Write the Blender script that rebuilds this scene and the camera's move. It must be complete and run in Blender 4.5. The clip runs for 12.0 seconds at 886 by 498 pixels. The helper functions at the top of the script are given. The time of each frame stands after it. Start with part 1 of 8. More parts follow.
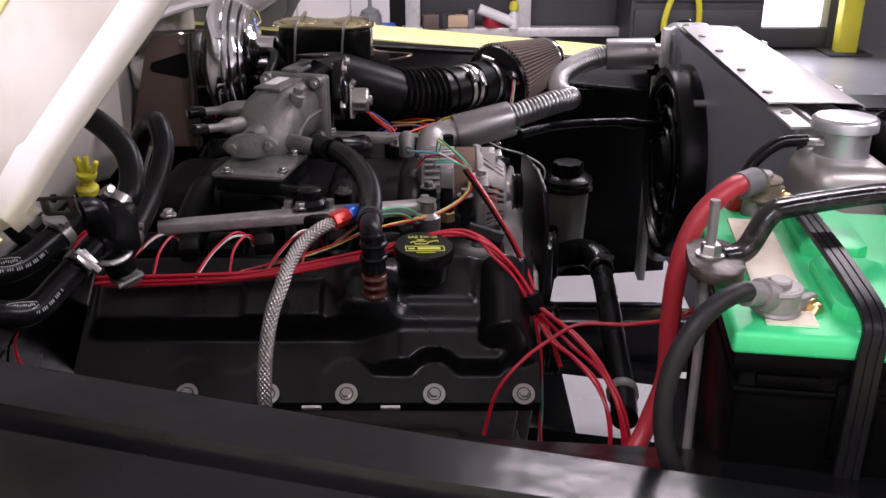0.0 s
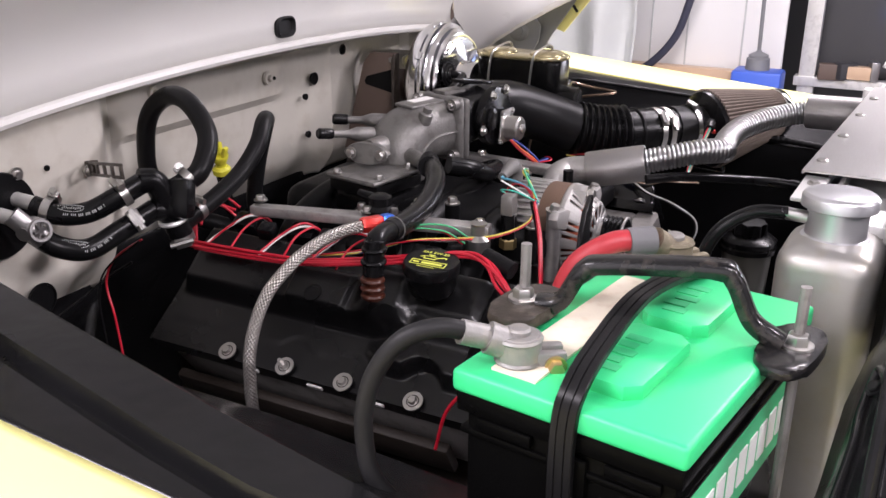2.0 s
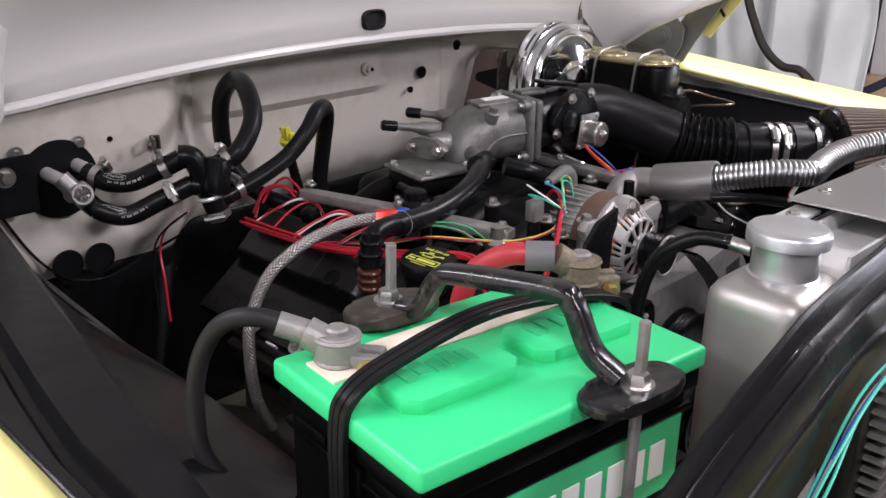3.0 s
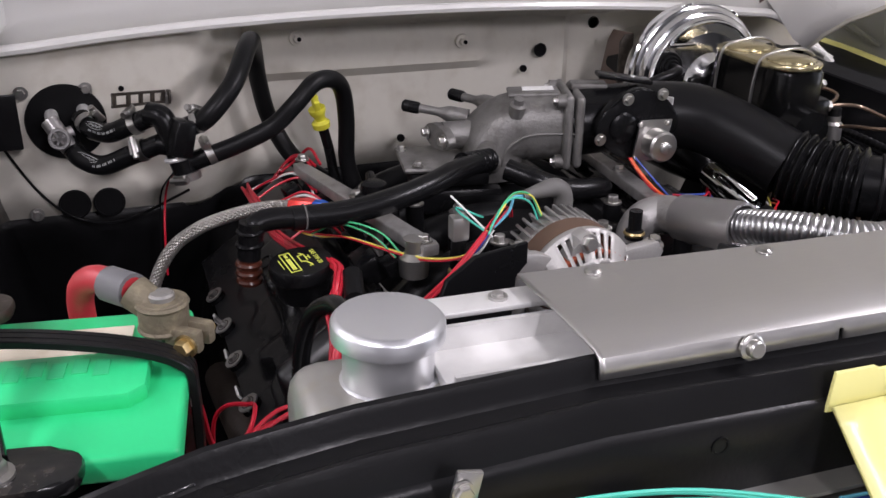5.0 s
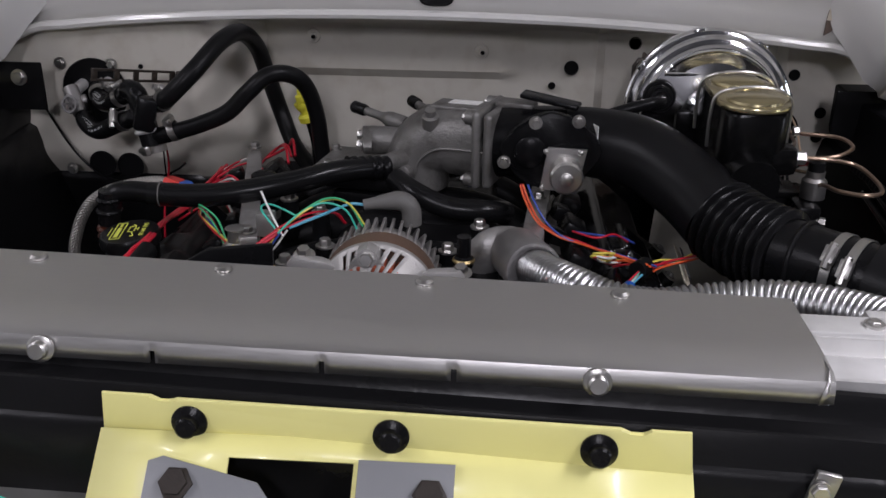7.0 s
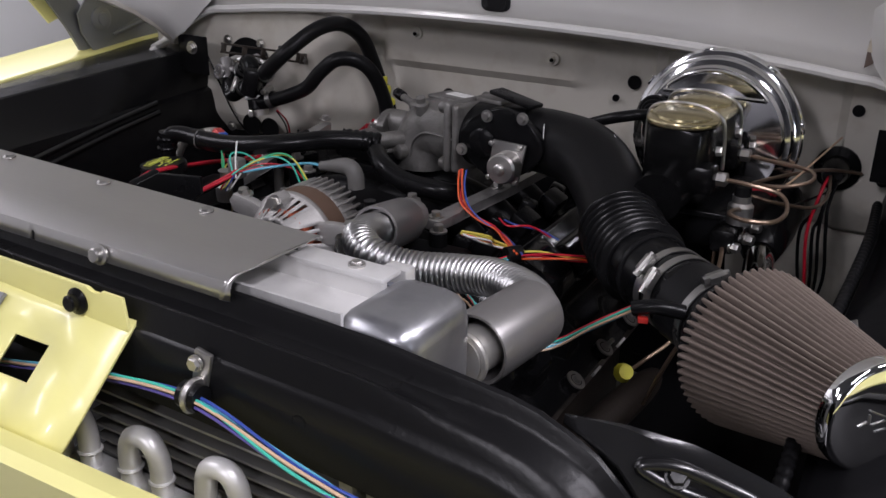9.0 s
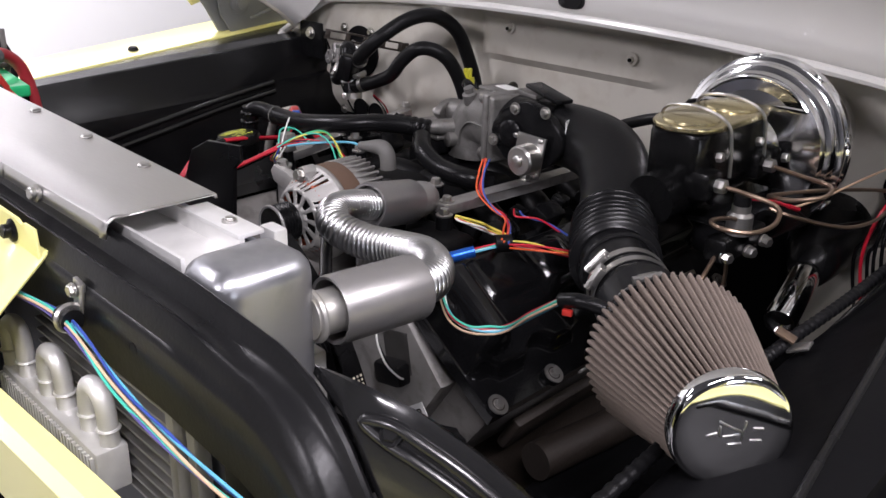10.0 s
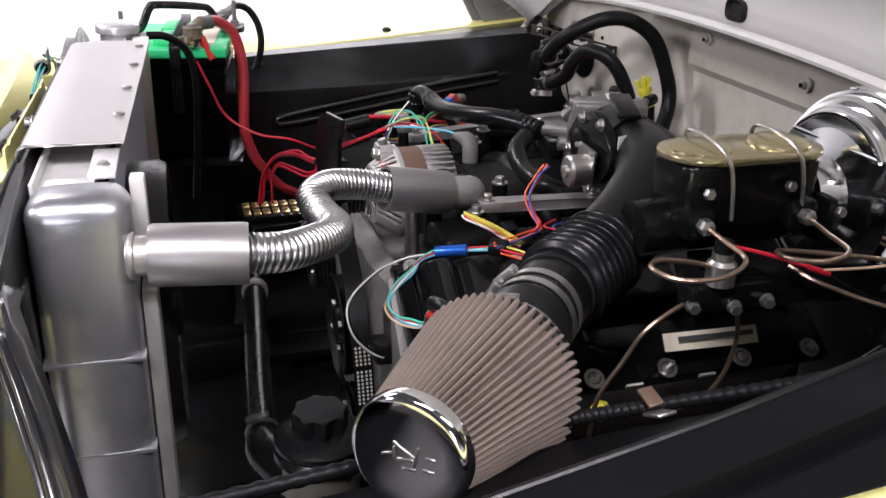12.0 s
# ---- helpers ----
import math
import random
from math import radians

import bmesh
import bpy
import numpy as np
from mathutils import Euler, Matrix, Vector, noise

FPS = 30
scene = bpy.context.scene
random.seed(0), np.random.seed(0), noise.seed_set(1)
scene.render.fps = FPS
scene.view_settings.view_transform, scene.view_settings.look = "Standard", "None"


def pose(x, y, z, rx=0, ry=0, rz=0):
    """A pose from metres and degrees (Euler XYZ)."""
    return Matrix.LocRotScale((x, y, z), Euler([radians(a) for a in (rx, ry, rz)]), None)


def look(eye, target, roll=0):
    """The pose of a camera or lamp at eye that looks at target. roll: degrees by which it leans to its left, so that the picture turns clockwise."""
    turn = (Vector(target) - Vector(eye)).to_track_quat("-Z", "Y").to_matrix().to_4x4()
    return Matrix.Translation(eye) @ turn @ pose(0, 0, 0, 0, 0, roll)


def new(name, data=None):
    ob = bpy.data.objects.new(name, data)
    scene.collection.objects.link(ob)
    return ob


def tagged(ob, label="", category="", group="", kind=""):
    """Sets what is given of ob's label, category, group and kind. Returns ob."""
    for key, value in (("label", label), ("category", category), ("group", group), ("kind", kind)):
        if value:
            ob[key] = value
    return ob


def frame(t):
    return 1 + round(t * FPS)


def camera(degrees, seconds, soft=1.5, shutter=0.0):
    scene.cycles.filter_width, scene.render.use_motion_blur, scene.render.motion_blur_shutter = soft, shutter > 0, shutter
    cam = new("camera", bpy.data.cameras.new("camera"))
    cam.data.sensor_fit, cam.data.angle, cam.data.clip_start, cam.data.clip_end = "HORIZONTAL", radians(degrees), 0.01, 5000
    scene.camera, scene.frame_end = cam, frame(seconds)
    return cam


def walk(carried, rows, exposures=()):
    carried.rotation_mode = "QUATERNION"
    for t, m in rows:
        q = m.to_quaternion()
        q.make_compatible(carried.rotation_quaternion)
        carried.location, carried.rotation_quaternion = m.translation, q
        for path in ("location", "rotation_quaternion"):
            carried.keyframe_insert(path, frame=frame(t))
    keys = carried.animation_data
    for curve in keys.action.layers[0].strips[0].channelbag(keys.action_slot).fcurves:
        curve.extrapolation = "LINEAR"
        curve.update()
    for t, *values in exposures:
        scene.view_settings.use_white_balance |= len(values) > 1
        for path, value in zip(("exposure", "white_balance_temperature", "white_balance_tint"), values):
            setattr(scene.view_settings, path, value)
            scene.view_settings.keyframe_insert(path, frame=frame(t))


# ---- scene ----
cam = camera(51.1, 12.0)
METRES, EYE, TILT, LEAN, TURN = 3.36, 1.4, -22.5, 0.0, -90.0
ROWS = [
    (0.0, 0.0, 0.0, 0.0, 0.0, 0.0, -0.0),
    (0.5, 0.0307, -0.0034, -0.0014, 6.64, 0.51, -2.77),
    (1.0, 0.067, -0.0028, -0.0009, 13.22, 0.49, -5.52),
    (1.5, 0.1004, 0.0039, 0.0022, 19.23, 0.41, -7.98),
    (2.0, 0.1397, 0.0165, 0.0078, 25.55, -0.29, -10.53),
    (2.5, 0.1777, 0.0356, 0.0159, 33.26, -1.75, -13.33),
    (4.5, 0.2552, 0.1825, 0.0772, 61.86, -12.59, -20.75),
    (5.0, 0.2597, 0.2218, 0.0934, 68.23, -15.3, -21.7),
    (5.5, 0.2633, 0.258, 0.1084, 74.27, -17.94, -22.41),
    (6.0, 0.271, 0.2989, 0.1256, 83.48, -21.58, -23.13),
    (6.5, 0.2772, 0.3407, 0.1433, 89.23, -23.29, -23.25),
    (7.0, 0.2817, 0.3859, 0.1616, 94.2, -24.72, -23.1),
    (7.5, 0.2863, 0.4248, 0.1774, 98.85, -26.41, -22.92),
    (9.5, 0.2611, 0.5844, 0.2424, 129.92, -36.11, -18.73),
    (10.0, 0.2386, 0.6147, 0.255, 136.84, -38.4, -17.04),
    (10.5, 0.2113, 0.6398, 0.2655, 143.52, -40.56, -15.09),
    (11.0, 0.18, 0.6632, 0.2759, 151.49, -42.7, -12.49),
    (11.5, 0.1495, 0.6778, 0.2833, 158.08, -43.54, -10.17),
    (12.0, 0.1099, 0.6908, 0.2896, 164.66, -44.54, -7.69),
]
EXPOSURES = [(t, stops, kelvin, tint + 3) for t, stops, kelvin, tint in ((0.0, -0.14, 6300, 26), (0.5, 0.36, 6300, 25), (1.0, 0.65, 6300, 22), (1.5, 0.76, 6300, 21), (2.0, 0.53, 6300, 19), (2.5, 0.22, 6250, 18), (4.5, 0.11, 6200, 17), (5.0, 0.10, 6150, 16), (5.5, -0.13, 6100, 15), (6.5, -0.36, 6000, 14), (7.0, -0.7, 6000, 14), (7.5, -1.12, 6000, 14), (9.5, -0.32, 6100, 15), (10.5, 0.28, 6200, 15), (12.0, 0.27, 6200, 15))]
walk(cam, [(t, pose(-1.285, 0, EYE, TILT, LEAN, TURN) @ pose(METRES * x, METRES * y, METRES * z, 90 + pitch, roll, yaw)) for t, x, y, z, yaw, pitch, roll in ROWS], EXPOSURES)

# ---- world and lamps ----
world = bpy.data.worlds.new("garage_air")
scene.world = world
world.use_nodes = True
world.node_tree.nodes["Background"].inputs[0].default_value = (0.9, 0.95, 1.0, 1)
world.node_tree.nodes["Background"].inputs[1].default_value = 0.015
scene.view_settings.exposure = 0.0


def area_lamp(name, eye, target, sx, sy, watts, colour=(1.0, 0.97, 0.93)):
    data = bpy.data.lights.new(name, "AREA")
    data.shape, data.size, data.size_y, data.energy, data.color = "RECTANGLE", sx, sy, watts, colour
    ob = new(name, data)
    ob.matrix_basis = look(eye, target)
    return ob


LAMPS = [(-1.9, -1.7, 55), (1.7, -1.35, 85), (2.3, 0.6, 78), (-2.2, 1.2, 35), (0.2, -4.2, 150)]
for lx, ly, watts in LAMPS:
    area_lamp("ceiling_lamp", (lx, ly, 2.93), (lx, ly, 0), 0.3, 1.5, watts, (1.0, 0.955, 0.945))
# Added fill with no fitting of its own: whitens the west wall
area_lamp("wall_fill", (-3.4, 0.4, 2.9), (-4.4, 0.2, 0.6), 0.4, 4.5, 170, (1.0, 0.97, 0.97))
area_lamp("door_daylight", (6.38, -2.28, 1.0), (0.0, 0.1, 1.15), 1.5, 1.5, 120, (0.92, 0.95, 1.0))

# ---- shapes ----


def bm_new():
    return bmesh.new()


def align(p, axis):
    return Matrix.Translation(p) @ Vector(axis).normalized().to_track_quat("Z", "Y").to_matrix().to_4x4()


def box(bm, c, s, rot=(0, 0, 0), bev=0.0, seg=2):
    m = pose(c[0], c[1], c[2], *rot) @ Matrix.Diagonal((s[0], s[1], s[2], 1))
    made = bmesh.ops.create_cube(bm, size=1, matrix=m)["verts"]
    if bev:
        edges = list({e for v in made for e in v.link_edges})
        bmesh.ops.bevel(bm, geom=edges, offset=bev, segments=seg, profile=0.5, affect="EDGES", clamp_overlap=True)
    return bm


def rod(bm, a, b, r0, r1=None, seg=16):
    a, b = Vector(a), Vector(b)
    m = align((a + b) / 2, b - a)
    bmesh.ops.create_cone(bm, cap_ends=True, segments=seg, radius1=r0, radius2=r0 if r1 is None else r1, depth=(b - a).length, matrix=m)
    return bm


def lathe(bm, prof, p, axis, seg=32, cap=True):
    m = align(p, axis)
    rings = []
    for r, h in prof:
        rings.append([bm.verts.new(m @ Vector((r * math.cos(2 * math.pi * i / seg), r * math.sin(2 * math.pi * i / seg), h))) for i in range(seg)])
    for a, b in zip(rings, rings[1:]):
        for i in range(seg):
            bm.faces.new((a[i], a[(i + 1) % seg], b[(i + 1) % seg], b[i]))
    if cap:
        bm.faces.new(rings[0][::-1])
        bm.faces.new(rings[-1])
    return bm


def spline(pts, sub=6):
    pts = [Vector(p) for p in pts]
    if len(pts) < 3:
        return [pts[0].lerp(pts[1], i / sub) for i in range(sub + 1)]
    ext = [2 * pts[0] - pts[1]] + pts + [2 * pts[-1] - pts[-2]]
    out = []
    for i in range(1, len(ext) - 2):
        a, b, c, d = ext[i - 1:i + 3]
        for k in range(sub):
            t = k / sub
            out.append(0.5 * ((2 * b) + (c - a) * t + (2 * a - 5 * b + 4 * c - d) * t * t + (3 * b - a - 3 * c + d) * t ** 3))
    out.append(pts[-1])
    return out


def sweep(bm, pts, r, seg=10, sub=6, smooth=True):
    """A round tube along the points; r is a radius or a function of the length gone."""
    line = spline(pts, sub) if smooth else [Vector(p) for p in pts]
    up = Vector((0.13, 0.21, 0.97))
    rings, gone = [], 0.0
    for i, p in enumerate(line):
        t = (line[min(i + 1, len(line) - 1)] - line[max(i - 1, 0)]).normalized()
        side = t.cross(up)
        side = side.normalized() if side.length > 1e-4 else t.orthogonal().normalized()
        up = side.cross(t).normalized()
        if i:
            gone += (p - line[i - 1]).length
        rr = r(gone) if callable(r) else r
        rings.append([bm.verts.new(p + rr * (side * math.cos(2 * math.pi * k / seg) + up * math.sin(2 * math.pi * k / seg))) for k in range(seg)])
    for a, b in zip(rings, rings[1:]):
        for k in range(seg):
            bm.faces.new((a[k], a[(k + 1) % seg], b[(k + 1) % seg], b[k]))
    bm.faces.new(rings[0][::-1])
    bm.faces.new(rings[-1])
    return bm


def ring(bm, p, axis, big, small, seg=28, k=8, flat=1.0):
    m = align(p, axis)
    rows = []
    for i in range(seg):
        a = 2 * math.pi * i / seg
        rows.append([bm.verts.new(m @ Vector(((big + small * math.cos(b)) * math.cos(a), (big + small * math.cos(b)) * math.sin(a), flat * small * math.sin(b)))) for b in [2 * math.pi * j / k for j in range(k)]])
    for i in range(seg):
        for j in range(k):
            bm.faces.new((rows[i][j], rows[(i + 1) % seg][j], rows[(i + 1) % seg][(j + 1) % k], rows[i][(j + 1) % k]))
    return bm


def prism(bm, outline, m, th, bev=0.0):
    """A plate: the outline in the plane of m, grown by th along m's z."""
    lo = [bm.verts.new(m @ Vector((x, y, 0))) for x, y in outline]
    hi = [bm.verts.new(m @ Vector((x, y, th))) for x, y in outline]
    n = len(outline)
    fs = [bm.faces.new(lo[::-1]), bm.faces.new(hi)]
    for i in range(n):
        fs.append(bm.faces.new((lo[i], lo[(i + 1) % n], hi[(i + 1) % n], hi[i])))
    if bev:
        bmesh.ops.bevel(bm, geom=list({e for f in fs[:2] for e in f.edges}), offset=bev, segments=2, profile=0.5, affect="EDGES", clamp_overlap=True)
    return bm


def sheet(bm, f, nu, nv):
    rows = [[bm.verts.new(f(i / nu, j / nv)) for j in range(nv + 1)] for i in range(nu + 1)]
    for i in range(nu):
        for j in range(nv):
            bm.faces.new((rows[i][j], rows[i + 1][j], rows[i + 1][j + 1], rows[i][j + 1]))
    return bm


def hexbolt(bm, p, axis, r=0.007, h=0.006, washer=1.6):
    a = Vector(axis).normalized()
    p = Vector(p)
    if washer:
        rod(bm, p, p + a * 0.002, r * washer, seg=20)
    lathe(bm, [(r, 0.0), (r, h * 0.8), (r * 0.86, h)], p + a * 0.001, a, seg=6)
    return bm


def part(name, bm, material, parent=None, label="", thick=0.0, flat=35):
    me = bpy.data.meshes.new(name)
    bmesh.ops.recalc_face_normals(bm, faces=bm.faces)
    bm.to_mesh(me)
    bm.free()
    for poly in me.polygons:
        poly.use_smooth = True
    me.set_sharp_from_angle(angle=radians(flat))
    me.materials.append(material)
    ob = new(name, me)
    if parent:
        ob.parent = parent
        if parent.type == "EMPTY":
            ob.matrix_parent_inverse = Matrix.Translation(parent.location).inverted()
    if label:
        ob["label"] = label
    if thick:
        mod = ob.modifiers.new("thickness", "SOLIDIFY")
        mod.thickness, mod.offset = abs(thick), -1 if thick > 0 else 1
    return ob


def thing(name, label, category, at=(0, 0, 0), group="", kind=""):
    ob = new(name)
    ob.empty_display_size = 0.05
    ob.location = at
    return tagged(ob, label, category, group, kind)


YZ = Matrix(((0, 0, 1, 0), (1, 0, 0, 0), (0, 1, 0, 0), (0, 0, 0, 1)))


def lerp_list(x, xs, ys):
    return float(np.interp(x, xs, ys))


def ease(x, a, b):
    t = min(1.0, max(0.0, (x - a) / (b - a)))
    return t * t * (3 - 2 * t)


# ---- materials ----
def mat(name, col, rough=0.5, metal=0.0, bump=0.15, grain=180.0, var=0.12, coat=0.0, stains=6.0, stretch=(1, 1, 1), dirt=None, dirt_amount=0.0, spec=0.5, wave=0.0):
    """A surface with fine grain in its relief and gloss, and broad wear in its colour."""
    m = bpy.data.materials.new(name)
    m.use_nodes = True
    n, l = m.node_tree.nodes, m.node_tree.links
    bsdf = n["Principled BSDF"]
    geo = n.new("ShaderNodeTexCoord")
    mp = n.new("ShaderNodeMapping")
    mp.inputs["Scale"].default_value = stretch
    l.new(geo.outputs["Object"], mp.inputs["Vector"])
    fine, broad = n.new("ShaderNodeTexNoise"), n.new("ShaderNodeTexNoise")
    fine.inputs["Scale"].default_value, fine.inputs["Detail"].default_value = grain, 4
    broad.inputs["Scale"].default_value, broad.inputs["Detail"].default_value = stains, 5
    l.new(mp.outputs[0], fine.inputs["Vector"])
    l.new(geo.outputs["Object"], broad.inputs["Vector"])
    lo = [max(0, c * (1 - var)) for c in col]
    hi = [min(1, c * (1 + var)) for c in col]
    mixc = n.new("ShaderNodeMix")
    mixc.data_type = "RGBA"
    l.new(broad.outputs[0], mixc.inputs[0])
    mixc.inputs[6].default_value, mixc.inputs[7].default_value = (*lo, 1), (*hi, 1)
    last = mixc.outputs[2]
    if dirt_amount:
        ramp = n.new("ShaderNodeValToRGB")
        ramp.color_ramp.elements[0].position, ramp.color_ramp.elements[1].position = 0.5, 0.72
        spots = n.new("ShaderNodeTexNoise")
        spots.inputs["Scale"].default_value, spots.inputs["Detail"].default_value = stains * 3.1, 8
        l.new(geo.outputs["Object"], spots.inputs["Vector"])
        l.new(spots.outputs[0], ramp.inputs[0])
        amount = n.new("ShaderNodeMath")
        amount.operation = "MULTIPLY"
        amount.inputs[1].default_value = dirt_amount
        l.new(ramp.outputs[0], amount.inputs[0])
        mixd = n.new("ShaderNodeMix")
        mixd.data_type = "RGBA"
        l.new(amount.outputs[0], mixd.inputs[0])
        l.new(last, mixd.inputs[6])
        mixd.inputs[7].default_value = (*dirt, 1)
        last = mixd.outputs[2]
    l.new(last, bsdf.inputs["Base Color"])
    rr = n.new("ShaderNodeMapRange")
    rr.inputs[3].default_value, rr.inputs[4].default_value = max(0.02, rough - 0.1), min(1, rough + 0.1)
    l.new(fine.outputs[0] if stretch != (1, 1, 1) else broad.outputs[0], rr.inputs[0])
    l.new(rr.outputs[0], bsdf.inputs["Roughness"])
    bsdf.inputs["Metallic"].default_value = metal
    bsdf.inputs["Coat Weight"].default_value = coat
    bsdf.inputs["Coat Roughness"].default_value = 0.08
    bsdf.inputs["Specular IOR Level"].default_value = spec
    if bump:
        b = n.new("ShaderNodeBump")
        b.inputs["Strength"].default_value, b.inputs["Distance"].default_value = bump, 0.001
        l.new(fine.outputs[0], b.inputs["Height"])
        l.new(b.outputs[0], bsdf.inputs["Normal"])
        if wave:
            slow = n.new("ShaderNodeTexNoise")
            slow.inputs["Scale"].default_value, slow.inputs["Detail"].default_value = 17, 2
            l.new(geo.outputs["Object"], slow.inputs["Vector"])
            b2 = n.new("ShaderNodeBump")
            b2.inputs["Strength"].default_value, b2.inputs["Distance"].default_value = wave, 0.01
            l.new(slow.outputs[0], b2.inputs["Height"])
            l.new(b2.outputs[0], b.inputs["Normal"])
    return m


def glow(name, col, power):
    m = bpy.data.materials.new(name)
    m.use_nodes = True
    b = m.node_tree.nodes["Principled BSDF"]
    b.inputs["Base Color"].default_value = (0.8, 0.8, 0.8, 1)
    b.inputs["Emission Color"].default_value, b.inputs["Emission Strength"].default_value = (*col, 1), power
    return m


def clear(name, col=(1, 1, 1), rough=0.05, weight=1.0):
    m = bpy.data.materials.new(name)
    m.use_nodes = True
    b = m.node_tree.nodes["Principled BSDF"]
    b.inputs["Base Color"].default_value = (*col, 1)
    b.inputs["Roughness"].default_value, b.inputs["Transmission Weight"].default_value = rough, weight
    return m


